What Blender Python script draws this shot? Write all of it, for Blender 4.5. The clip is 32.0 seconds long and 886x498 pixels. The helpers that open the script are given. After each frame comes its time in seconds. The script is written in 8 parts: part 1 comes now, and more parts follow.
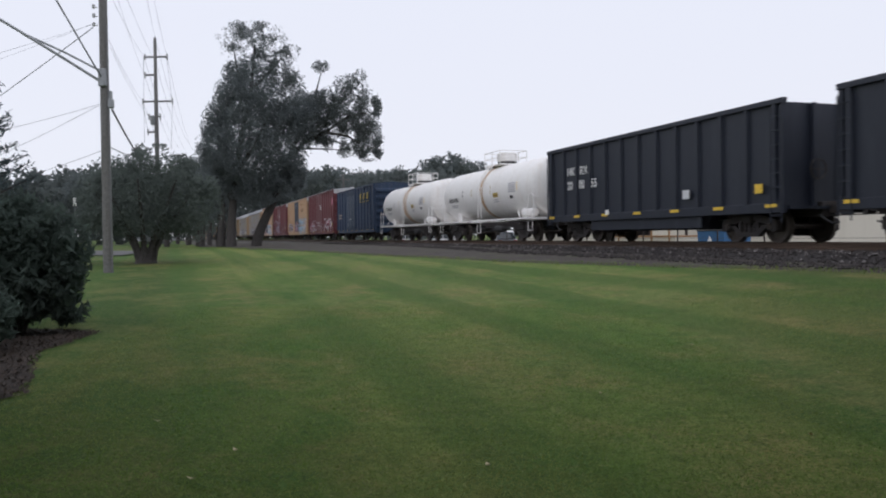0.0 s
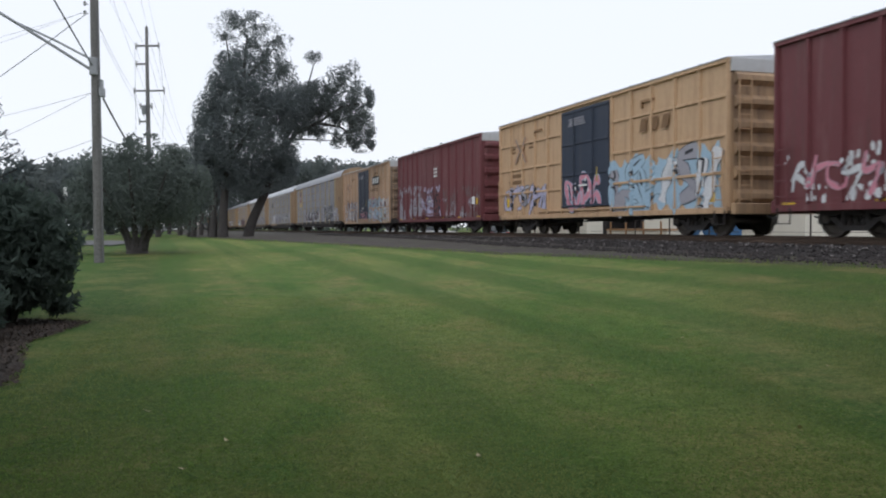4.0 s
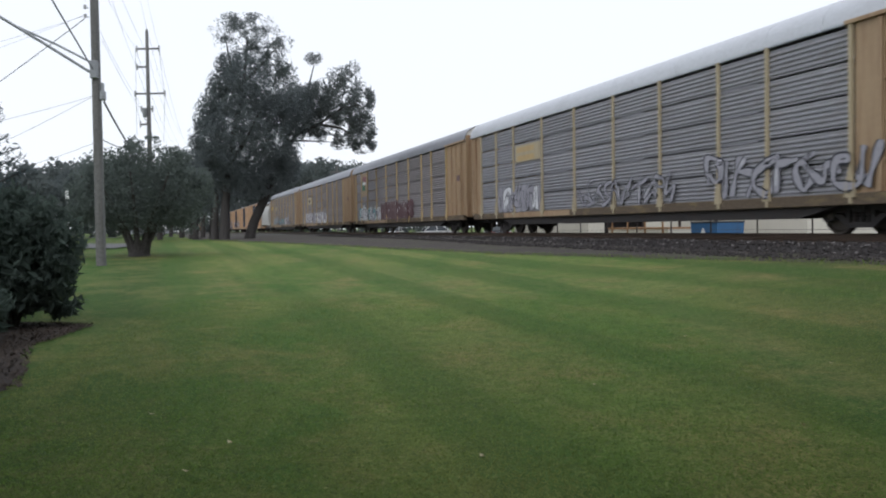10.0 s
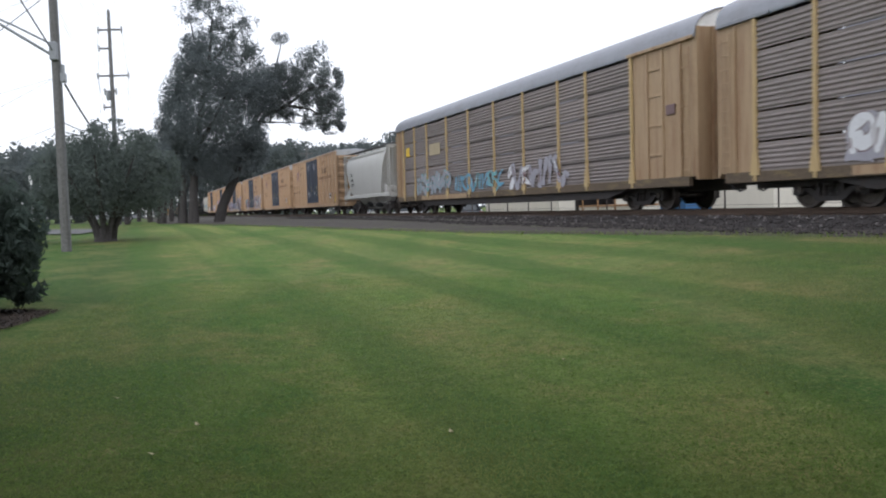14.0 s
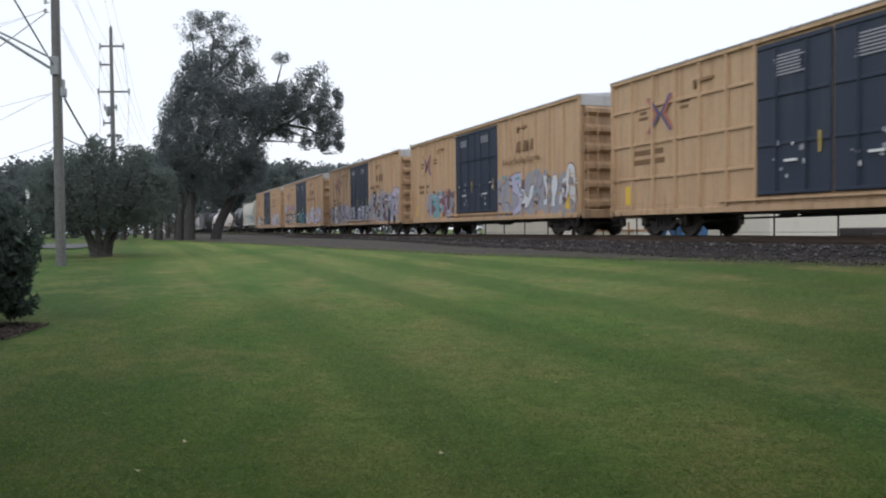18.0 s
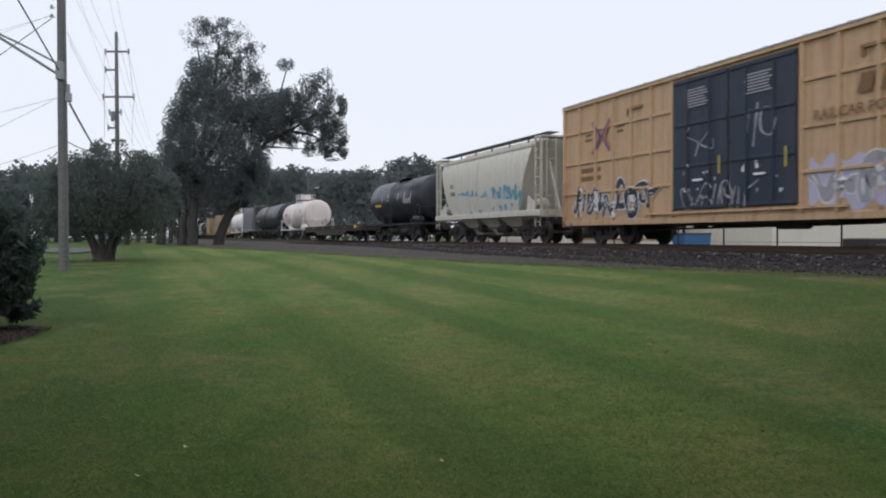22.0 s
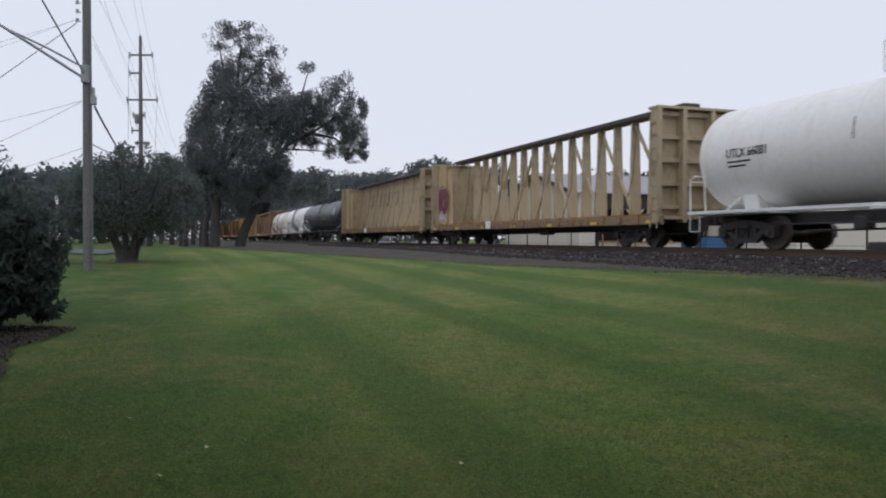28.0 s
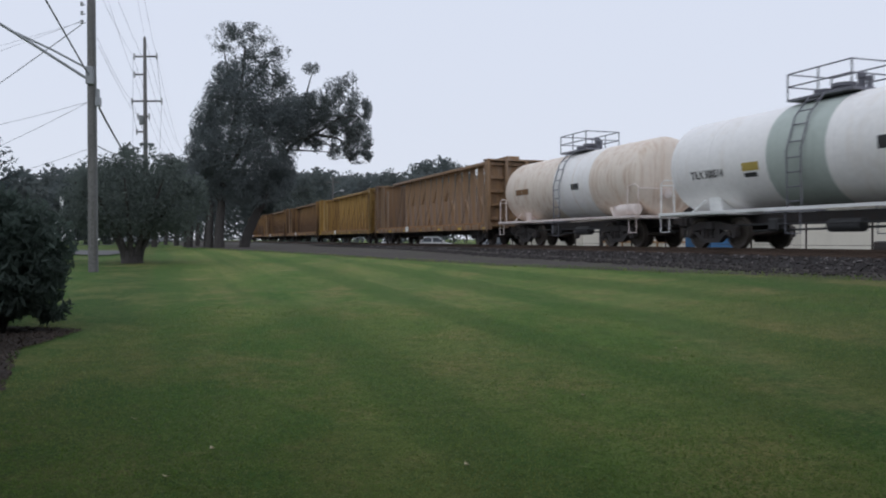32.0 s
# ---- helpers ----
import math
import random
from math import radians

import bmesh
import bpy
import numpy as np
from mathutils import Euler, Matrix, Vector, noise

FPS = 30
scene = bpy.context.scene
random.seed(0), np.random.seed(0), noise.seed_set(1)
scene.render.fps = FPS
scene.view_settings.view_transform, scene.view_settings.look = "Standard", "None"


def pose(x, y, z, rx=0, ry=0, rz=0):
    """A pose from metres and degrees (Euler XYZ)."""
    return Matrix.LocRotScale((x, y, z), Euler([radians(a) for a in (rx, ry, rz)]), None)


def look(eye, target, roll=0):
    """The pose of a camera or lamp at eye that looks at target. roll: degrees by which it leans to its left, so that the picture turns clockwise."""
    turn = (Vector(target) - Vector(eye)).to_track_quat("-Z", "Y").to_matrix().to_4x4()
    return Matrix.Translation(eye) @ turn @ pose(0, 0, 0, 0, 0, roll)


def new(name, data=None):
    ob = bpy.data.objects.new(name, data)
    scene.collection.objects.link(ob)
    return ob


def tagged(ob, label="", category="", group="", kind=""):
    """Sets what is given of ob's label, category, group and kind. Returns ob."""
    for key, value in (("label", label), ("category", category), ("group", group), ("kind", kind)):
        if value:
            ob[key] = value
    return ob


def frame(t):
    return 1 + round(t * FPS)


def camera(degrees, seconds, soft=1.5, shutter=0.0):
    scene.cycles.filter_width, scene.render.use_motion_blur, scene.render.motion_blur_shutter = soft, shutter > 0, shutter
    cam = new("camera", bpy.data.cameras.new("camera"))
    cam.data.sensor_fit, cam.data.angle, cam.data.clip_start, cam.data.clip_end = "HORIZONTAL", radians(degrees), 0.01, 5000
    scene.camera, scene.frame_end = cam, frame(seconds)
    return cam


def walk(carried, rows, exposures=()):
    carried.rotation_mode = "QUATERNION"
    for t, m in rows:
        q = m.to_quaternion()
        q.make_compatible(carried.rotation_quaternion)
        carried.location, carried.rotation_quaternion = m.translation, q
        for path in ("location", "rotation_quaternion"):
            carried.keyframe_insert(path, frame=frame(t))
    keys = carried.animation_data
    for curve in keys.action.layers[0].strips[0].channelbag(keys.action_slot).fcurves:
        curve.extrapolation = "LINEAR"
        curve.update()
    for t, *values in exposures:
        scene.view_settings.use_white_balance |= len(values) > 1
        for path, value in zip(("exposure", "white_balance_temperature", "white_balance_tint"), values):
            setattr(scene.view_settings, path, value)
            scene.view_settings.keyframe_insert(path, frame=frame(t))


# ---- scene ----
# ---- camera ----
cam = camera(58.3, 32.0, soft=2.0, shutter=0.15)
walk(cam, [
(0, pose(0.000, 0.000, 1.500, 89.01, 0.77, 0.53)),
    (0.5, pose(0.000, 0.000, 1.500, 88.86, 0.49, 0.26)),
    (1, pose(0.000, 0.000, 1.500, 88.60, 0.31, 0.28)),
    (1.5, pose(0.000, 0.000, 1.500, 88.37, 0.40, 0.37)),
    (2, pose(0.000, 0.000, 1.500, 88.29, 0.55, 0.23)),
    (2.5, pose(0.000, 0.000, 1.500, 88.38, 0.56, 0.44)),
    (4.5, pose(0.000, 0.000, 1.500, 88.45, 0.49, -0.21)),
    (5, pose(0.000, 0.000, 1.500, 88.84, 0.70, -0.22)),
    (5.5, pose(0.000, 0.000, 1.500, 88.68, 0.53, -0.19)),
    (6, pose(0.000, 0.000, 1.500, 88.50, 0.59, 0.00)),
    (6.5, pose(0.000, 0.000, 1.500, 88.54, 0.65, 0.00)),
    (7, pose(0.000, 0.000, 1.500, 88.92, 0.72, -0.23)),
    (7.5, pose(0.000, 0.000, 1.500, 88.92, 0.82, -0.27)),
    (8, pose(0.000, 0.000, 1.500, 88.94, 0.71, -0.22)),
    (8.5, pose(0.000, 0.000, 1.500, 88.62, 0.78, -0.17)),
    (9, pose(0.000, 0.000, 1.500, 88.48, 0.64, 0.02)),
    (9.5, pose(0.000, 0.000, 1.500, 88.44, 0.79, -0.07)),
    (10, pose(0.000, 0.000, 1.500, 88.44, 0.89, 0.09)),
    (10.5, pose(0.000, 0.000, 1.500, 88.60, 0.75, -0.00)),
    (11, pose(0.000, 0.000, 1.500, 88.12, 0.86, 0.09)),
    (11.5, pose(0.002, 0.001, 1.499, 88.74, 1.02, -0.67)),
    (12, pose(0.006, 0.004, 1.496, 88.68, 1.13, -1.06)),
    (12.5, pose(0.013, 0.008, 1.491, 86.14, 1.99, -3.43)),
    (13, pose(0.021, 0.013, 1.485, 86.80, 0.89, -2.16)),
    (13.5, pose(0.029, 0.017, 1.480, 86.70, 1.86, -1.93)),
    (15.5, pose(0.050, 0.030, 1.465, 88.63, 0.74, -2.42)),
    (16, pose(0.050, 0.030, 1.465, 88.66, 0.62, -2.84)),
    (16.5, pose(0.050, 0.030, 1.465, 89.09, 0.71, -1.88)),
    (17, pose(0.050, 0.030, 1.465, 89.02, 0.54, -2.52)),
    (17.5, pose(0.050, 0.030, 1.465, 88.48, 0.57, -2.75)),
    (18, pose(0.050, 0.030, 1.465, 88.56, 0.64, -2.16)),
    (18.5, pose(0.050, 0.030, 1.465, 88.53, 0.49, -2.53)),
    (19, pose(0.050, 0.030, 1.465, 88.70, 0.63, -2.35)),
    (19.5, pose(0.050, 0.030, 1.465, 88.66, 0.67, -2.29)),
    (20, pose(0.050, 0.030, 1.465, 88.87, 0.56, -1.85)),
    (20.5, pose(0.050, 0.030, 1.465, 88.85, 0.41, -1.74)),
    (21, pose(0.050, 0.030, 1.465, 89.26, 0.35, -1.57)),
    (21.5, pose(0.050, 0.030, 1.465, 89.11, 0.17, -2.06)),
    (22, pose(0.050, 0.030, 1.465, 89.09, 0.17, -1.97)),
    (22.5, pose(0.050, 0.030, 1.465, 89.01, 0.02, -1.81)),
    (23, pose(0.050, 0.030, 1.465, 88.95, 0.20, -1.47)),
    (23.5, pose(0.050, 0.030, 1.465, 88.79, 0.04, -1.44)),
    (24, pose(0.050, 0.030, 1.465, 88.84, 0.11, -1.32)),
    (24.5, pose(0.050, 0.030, 1.465, 89.09, 0.08, -1.15)),
    (26.5, pose(0.050, 0.030, 1.465, 88.96, -0.10, -1.39)),
    (27, pose(0.050, 0.030, 1.465, 89.24, 0.12, -0.62)),
    (27.5, pose(0.050, 0.030, 1.465, 89.15, 0.13, -0.50)),
    (28, pose(0.050, 0.030, 1.465, 89.26, 0.02, -0.52)),
    (28.5, pose(0.050, 0.030, 1.465, 89.09, -0.04, -0.86)),
    (29, pose(0.050, 0.030, 1.465, 89.20, 0.04, -0.58)),
    (29.5, pose(0.050, 0.030, 1.465, 89.38, -0.01, -0.69)),
    (30, pose(0.050, 0.030, 1.465, 89.71, -0.04, -0.65)),
    (30.5, pose(0.050, 0.030, 1.465, 89.58, -0.02, -0.57)),
    (31, pose(0.050, 0.030, 1.465, 89.55, 0.01, -0.18)),
    (31.5, pose(0.050, 0.030, 1.465, 89.12, -0.04, -0.41)),
    (32, pose(0.050, 0.030, 1.465, 89.29, 0.14, -0.22))], exposures=[
    (0, -0.16, 6200, 14), (1, -0.2, 6200, 14), (2.0, -0.1, 6250, 13), (2.5, -0.08, 6250, 13), (4.5, 0.04, 6200, 10), (9, 0.04, 6200, 10), (11, 0.16, 6200, 10), (11.7, 0.1, 6200, 10), (12.4, 0.45, 6300, 11),
    (13.0, 0.76, 6150, 12), (13.6, 0.55, 6150, 12), (15.3, 0.08, 6230, 10), (16.5, 0.02, 6170, 10), (18, 0.1, 6170, 10), (20, 0.12, 6150, 10), (21, 0.0, 6250, 10), (23.5, -0.22, 6100, 14), (24.2, -0.3, 6100, 13),
    (26.5, -0.12, 6150, 14), (27, -0.12, 6150, 14), (28, -0.3, 6100, 14), (29, -0.25, 6000, 11), (30, -0.3, 5950, 10), (31, -0.26, 5900, 9), (32, -0.34, 5950, 12)])

# ---- sky and light: a white overcast day ----
world = bpy.data.worlds.new("sky")
scene.world = world
world.use_nodes = True
wn = world.node_tree
sky = wn.nodes.new("ShaderNodeTexSky")
sky.sky_type, sky.sun_disc = "NISHITA", False
sky.sun_elevation, sky.sun_rotation = radians(50), radians(120)
cover = wn.nodes.new("ShaderNodeMix")
cover.data_type = "RGBA"
cover.inputs[0].default_value = 0.93
wn.links.new(sky.outputs[0], cover.inputs[6])
# cloud cover: brighter towards the zenith, as under any overcast sky
way = wn.nodes.new("ShaderNodeTexCoord")
split = wn.nodes.new("ShaderNodeSeparateXYZ")
wn.links.new(way.outputs["Generated"], split.inputs[0])
ramp = wn.nodes.new("ShaderNodeValToRGB")
ramp.color_ramp.elements[0].position, ramp.color_ramp.elements[0].color = 0.0, (0.98, 0.99, 1.02, 1)
ramp.color_ramp.elements[1].position, ramp.color_ramp.elements[1].color = 1.0, (1.22, 1.25, 1.3, 1)
mid = ramp.color_ramp.elements.new(0.3)
mid.color = (0.97, 0.995, 1.05, 1)
wn.links.new(split.outputs[2], ramp.inputs[0])
ten = wn.nodes.new("ShaderNodeMix")
ten.data_type, ten.blend_type = "RGBA", "MULTIPLY"
ten.inputs[0].default_value = 1.0
wn.links.new(ramp.outputs[0], ten.inputs[6])
ten.inputs[7].default_value = (10, 10, 10, 1)
wn.links.new(ten.outputs[2], cover.inputs[7])
wn.links.new(cover.outputs[2], wn.nodes["Background"].inputs[0])
wn.nodes["Background"].inputs[1].default_value = 0.1
sun = new("sun", bpy.data.lights.new("sun", "SUN"))
sun.data.energy, sun.data.angle, sun.data.color = 0.35, radians(20), (1.0, 0.97, 0.92)
sun.matrix_world = look((-20, -35, 60), (0, 20, 0))

# ---- plan: the railway runs at an angle past the camera ----
TURN = 19.18
UX, UY = -math.sin(radians(TURN)), math.cos(radians(TURN))   # along the track, away
NX, NY = math.cos(radians(TURN)), math.sin(radians(TURN))    # across the track, away
SIDE = 15.0                      # near side of the wagons from the camera
TRACK = 16.6                     # centre of the track
RAIL_Z = 1.17                    # top of the rails


def at(s, d, z=0.0):
    """s metres along the track from the foot of the perpendicular, d metres across."""
    return Vector((s * UX + d * NX, s * UY + d * NY, z))


def sd(x, y):
    return x * UX + y * UY, x * NX + y * NY


def smooth(a, b, v):
    v = min(1.0, max(0.0, (v - a) / (b - a)))
    return v * v * (3 - 2 * v)


def land(x, y):
    """Height of the ground."""
    s, d = sd(x, y)
    rise = 1.05 * (1 - math.exp(-max(0.0, s) / 32)) * (1 - 0.3 * smooth(0, -30, d))
    bank = 0.66 * smooth(1.5, 13.2, d)
    z = max(rise, bank) + 0.25 * min(rise, bank) * smooth(0, 10, d)
    z = min(z, 0.9)
    if d > 19.5:
        z = z + (0.25 - z) * smooth(19.5, 23, d)
    return z + 0.02 * noise.noise((x * 0.15, y * 0.15, 0)) * smooth(200, 60, abs(x) + abs(y))

# ---- materials ----
def mat(name, col, rough=0.7, metal=0.0, var=0.25, scale=2.0, grain=30.0, bump=0.15, stretch=(1, 1, 1), col2=None, amount=0.35, spread=0.55, spec=0.4, piece=0.0, coat=0.0, runs=None):
    """A weathered surface: broad stains of col2 over col, fine grain, relief; piece: how much single pieces differ; runs: colour of narrow streaks."""
    m = bpy.data.materials.new(name)
    m.use_nodes = True
    n, k = m.node_tree.nodes, m.node_tree.links
    bsdf = n["Principled BSDF"]
    bsdf.inputs["Roughness"].default_value, bsdf.inputs["Metallic"].default_value = rough, metal
    bsdf.inputs["Specular IOR Level"].default_value = spec
    bsdf.inputs["Coat Weight"].default_value = coat
    co = n.new("ShaderNodeTexCoord")
    sc = n.new("ShaderNodeMapping")
    sc.inputs["Scale"].default_value = stretch
    k.new(co.outputs["Object"], sc.inputs[0])
    broad = n.new("ShaderNodeTexNoise")
    broad.inputs["Scale"].default_value, broad.inputs["Detail"].default_value = scale, 6
    broad.inputs["Roughness"].default_value = 0.65
    fine = n.new("ShaderNodeTexNoise")
    fine.inputs["Scale"].default_value, fine.inputs["Detail"].default_value = grain, 4
    k.new(sc.outputs[0], broad.inputs[0])
    k.new(co.outputs["Object"], fine.inputs[0])
    edge = n.new("ShaderNodeMapRange")
    edge.inputs[1].default_value, edge.inputs[2].default_value = spread, spread + 0.18
    edge.inputs[4].default_value = amount
    k.new(broad.outputs[0], edge.inputs[0])
    mix = n.new("ShaderNodeMix")
    mix.data_type = "RGBA"
    c2 = col2 or tuple(c * 0.55 for c in col)
    mix.inputs[6].default_value, mix.inputs[7].default_value = (*col, 1), (*c2, 1)
    k.new(edge.outputs[0], mix.inputs[0])
    if runs:
        thin = n.new("ShaderNodeMapping")
        thin.inputs["Scale"].default_value = (5.5, 5.5, 0.35)
        k.new(co.outputs["Object"], thin.inputs[0])
        rn = n.new("ShaderNodeTexNoise")
        rn.inputs["Scale"].default_value, rn.inputs["Detail"].default_value, rn.inputs["Roughness"].default_value = 1.0, 5, 0.6
        k.new(thin.outputs[0], rn.inputs[0])
        re_ = n.new("ShaderNodeMapRange")
        re_.inputs[1].default_value, re_.inputs[2].default_value, re_.inputs[4].default_value = 0.52, 0.72, 0.6
        k.new(rn.outputs[0], re_.inputs[0])
        over = n.new("ShaderNodeMix")
        over.data_type = "RGBA"
        over.inputs[7].default_value = (*runs, 1)
        k.new(re_.outputs[0], over.inputs[0])
        k.new(mix.outputs[2], over.inputs[6])
        mix = over
    tone = n.new("ShaderNodeMapRange")
    tone.inputs[1].default_value, tone.inputs[2].default_value = 0.25, 0.75
    tone.inputs[3].default_value, tone.inputs[4].default_value = 1 - var, 1 + var
    k.new(fine.outputs[0], tone.inputs[0])
    last = tone.outputs[0]
    if piece:
        info, geo = n.new("ShaderNodeObjectInfo"), n.new("ShaderNodeNewGeometry")
        both = n.new("ShaderNodeMath")
        both.operation = "ADD"
        k.new(info.outputs["Random"], both.inputs[0])
        k.new(geo.outputs["Random Per Island"], both.inputs[1])
        pr = n.new("ShaderNodeMapRange")
        pr.inputs[2].default_value, pr.inputs[3].default_value, pr.inputs[4].default_value = 2.0, 1 - piece, 1 + piece
        k.new(both.outputs[0], pr.inputs[0])
        mul = n.new("ShaderNodeMath")
        mul.operation = "MULTIPLY"
        k.new(last, mul.inputs[0])
        k.new(pr.outputs[0], mul.inputs[1])
        last = mul.outputs[0]
    out = n.new("ShaderNodeVectorMath")
    out.operation = "SCALE"
    k.new(mix.outputs[2], out.inputs[0])
    k.new(last, out.inputs["Scale"])
    k.new(out.outputs[0], bsdf.inputs["Base Color"])
    if bump:
        bp = n.new("ShaderNodeBump")
        bp.inputs["Strength"].default_value, bp.inputs["Distance"].default_value = bump, 0.02
        k.new(fine.outputs[0], bp.inputs["Height"])
        k.new(bp.outputs[0], bsdf.inputs["Normal"])
    return m


def plain(name, col, rough=0.6, metal=0.0):
    return mat(name, col, rough, metal, 0.12, 3.0, 25.0, 0.05)


STREAK = (1.2, 1.2, 0.12)
RUST = (0.16, 0.075, 0.035)
GRIME = (0.06, 0.05, 0.045)


def paint(name, col, amount=0.35, col2=None, spread=0.5, rough=0.55, var=0.05, scale=2.2, runs=None):
    """Faded wagon paint with dirt that has run down it."""
    return mat(name, col, rough, 0.0, var, scale, 7.0, 0.02, STREAK, col2 or tuple(c * 0.45 + g * 0.4 for c, g in zip(col, GRIME)), amount, spread, runs=runs)


M_YELLOW = paint("boxcar_yellow", (0.545, 0.36, 0.215), 0.5, (0.38, 0.23, 0.13), runs=(0.30, 0.17, 0.09))
# end walls of the pale boxcar: much darker than its sides, streaked
M_ENDSDARK = paint("boxcar_end_dark", (0.27, 0.20, 0.14), 0.8, (0.09, 0.07, 0.06), 0.42, scale=1.4)
M_CAP = paint("galvanised_cap", (0.47, 0.47, 0.47), 0.4, (0.33, 0.30, 0.28))
M_SLAT = paint("door_slat_blue", (0.13, 0.16, 0.21), 0.4, (0.05, 0.07, 0.11))
M_FADER = plain("marking_faded_red", (0.47, 0.27, 0.17))
M_FADEB = plain("marking_faded_blue", (0.30, 0.25, 0.22))
M_SPRAYMR = plain("spray_maroon", (0.125, 0.068, 0.075))
# end walls of yellow boxcars: a little darker than the sides, with brown streaks
M_ENDS = paint("boxcar_end_stained", (0.44, 0.29, 0.17), 0.7, (0.20, 0.14, 0.10), 0.46, scale=1.4, runs=(0.16, 0.10, 0.07))
M_YELLOW2 = paint("boxcar_pale_yellow", (0.55, 0.365, 0.235), 0.45, (0.37, 0.26, 0.165), runs=(0.30, 0.19, 0.11))
M_BLUE = paint("door_blue", (0.026, 0.036, 0.062), 0.5, (0.05, 0.055, 0.07))
M_NAVY = paint("wagon_navy", (0.027, 0.050, 0.098), 0.6, (0.075, 0.095, 0.135), runs=(0.05, 0.055, 0.07))
M_MAROON = paint("wagon_maroon", (0.150, 0.040, 0.046), 0.45, (0.23, 0.13, 0.12), runs=(0.10, 0.05, 0.045))
M_RED = paint("wagon_red", (0.165, 0.050, 0.055), 0.55, (0.235, 0.13, 0.125), 0.52, scale=3.0, runs=(0.10, 0.045, 0.045))
M_BLACK = paint("wagon_black", (0.017, 0.021, 0.033), 0.5, (0.032, 0.037, 0.05), rough=0.5)
M_WHITE = paint("tank_white", (0.83, 0.81, 0.79), 0.3, (0.62, 0.52, 0.42), 0.52, scale=1.2)
M_PINK = paint("tank_dusty_white", (0.74, 0.66, 0.62), 0.45, (0.58, 0.45, 0.38), 0.48, scale=1.0, runs=(0.55, 0.40, 0.34))
M_BUFF = paint("tank_rusty_white", (0.72, 0.63, 0.54), 0.6, (0.50, 0.33, 0.21), 0.52, scale=1.6, runs=(0.45, 0.27, 0.16))
M_SAGE = paint("tank_band_sage", (0.42, 0.47, 0.43), 0.2)
M_RUSTBAND = paint("tank_rust_stain", (0.62, 0.45, 0.30), 0.6, (0.42, 0.25, 0.13), 0.45)
M_TANK = paint("tank_black", (0.026, 0.029, 0.036), 0.35, (0.055, 0.057, 0.065), rough=0.36)
M_GREY = paint("hopper_grey", (0.155, 0.155, 0.178), 0.4, (0.21, 0.18, 0.165), 0.54)
M_SILLPALE = paint("hopper_frame_grey", (0.23, 0.215, 0.21), 0.5, (0.14, 0.12, 0.11))
M_CREAM = paint("hopper_cream", (0.60, 0.57, 0.50), 0.3, (0.42, 0.38, 0.32), runs=(0.42, 0.36, 0.28))
M_SILVER = paint("hopper_pale_grey", (0.50, 0.49, 0.46), 0.3, (0.38, 0.36, 0.33))
M_RACK = mat("rack_galvanised", (0.285, 0.282, 0.305), 0.55, 0.25, 0.14, 1.6, 18, 0.08, (0.35, 0.35, 2.2), (0.20, 0.175, 0.165), 0.6, 0.48, piece=0.16)
M_RACKDARK = mat("rack_brown_grey", (0.25, 0.215, 0.205), 0.6, 0.15, 0.14, 1.6, 18, 0.08, (0.35, 0.35, 2.2), (0.17, 0.135, 0.12), 0.6, 0.46, piece=0.16)
M_RACKMID = mat("rack_dull_grey", (0.262, 0.240, 0.246), 0.6, 0.2, 0.14, 1.6, 18, 0.08, (0.35, 0.35, 2.2), (0.18, 0.15, 0.145), 0.6, 0.48, piece=0.16)
M_SILLGRIME = mat("rack_sill_grimy", (0.115, 0.085, 0.058), 0.8, 0, 0.2, 1.3, 12, 0.08, (0.6, 1, 2), (0.27, 0.20, 0.09), 0.7, 0.52)
M_ROOF = mat("rack_roof", (0.50, 0.51, 0.54), 0.5, 0.2, 0.08, 0.8, 10, 0.04, (1, 1, 1), (0.42, 0.42, 0.44), 0.5, 0.5)
M_ROOFGREY = mat("rack_roof_grey", (0.25, 0.255, 0.28), 0.5, 0.2, 0.08, 0.8, 10, 0.04, (1, 1, 1), (0.19, 0.18, 0.185), 0.5, 0.5)
M_POST = paint("rack_post_pale", (0.43, 0.355, 0.235), 0.5, (0.29, 0.23, 0.16))
M_POSTY = paint("rack_post_yellow", (0.48, 0.345, 0.17), 0.45, (0.30, 0.21, 0.12))
M_TAN = paint("rack_end_tan", (0.38, 0.265, 0.16), 0.6, (0.24, 0.13, 0.07), 0.5, runs=(0.19, 0.09, 0.05))
M_BEAM = mat("centerbeam_yellow", (0.43, 0.345, 0.225), 0.6, 0, 0.06, 2.6, 8, 0.02, (1, 1, .5), (0.17, 0.125, 0.09), 0.7, 0.52)
M_BEAMEND = mat("centerbeam_end_ochre", (0.50, 0.36, 0.19), 0.6, 0, 0.1, 6, 12, 0.04, (1, 1, 2.2), (0.60, 0.55, 0.48), 0.75, 0.54)
M_BEAMSILL = mat("centerbeam_sill_grimy", (0.24, 0.175, 0.105), 0.75, 0, 0.2, 3, 14, 0.06, (1, 1, 1), (0.09, 0.065, 0.05), 0.7, 0.52)
M_BEAMRUST = paint("centerbeam_rusty", (0.29, 0.165, 0.06), 0.85, (0.085, 0.05, 0.032), 0.40, runs=(0.09, 0.05, 0.03))
M_BEAMOCHRE = paint("centerbeam_ochre", (0.40, 0.25, 0.07), 0.7, (0.17, 0.10, 0.045), 0.46, runs=(0.11, 0.07, 0.04))
M_BEAMPALE = paint("centerbeam_pale_rust", (0.27, 0.165, 0.085), 0.7, (0.15, 0.11, 0.09), 0.46, runs=(0.33, 0.27, 0.23))
M_BROWN = paint("wagon_brown", (0.30, 0.17, 0.08), 0.4)
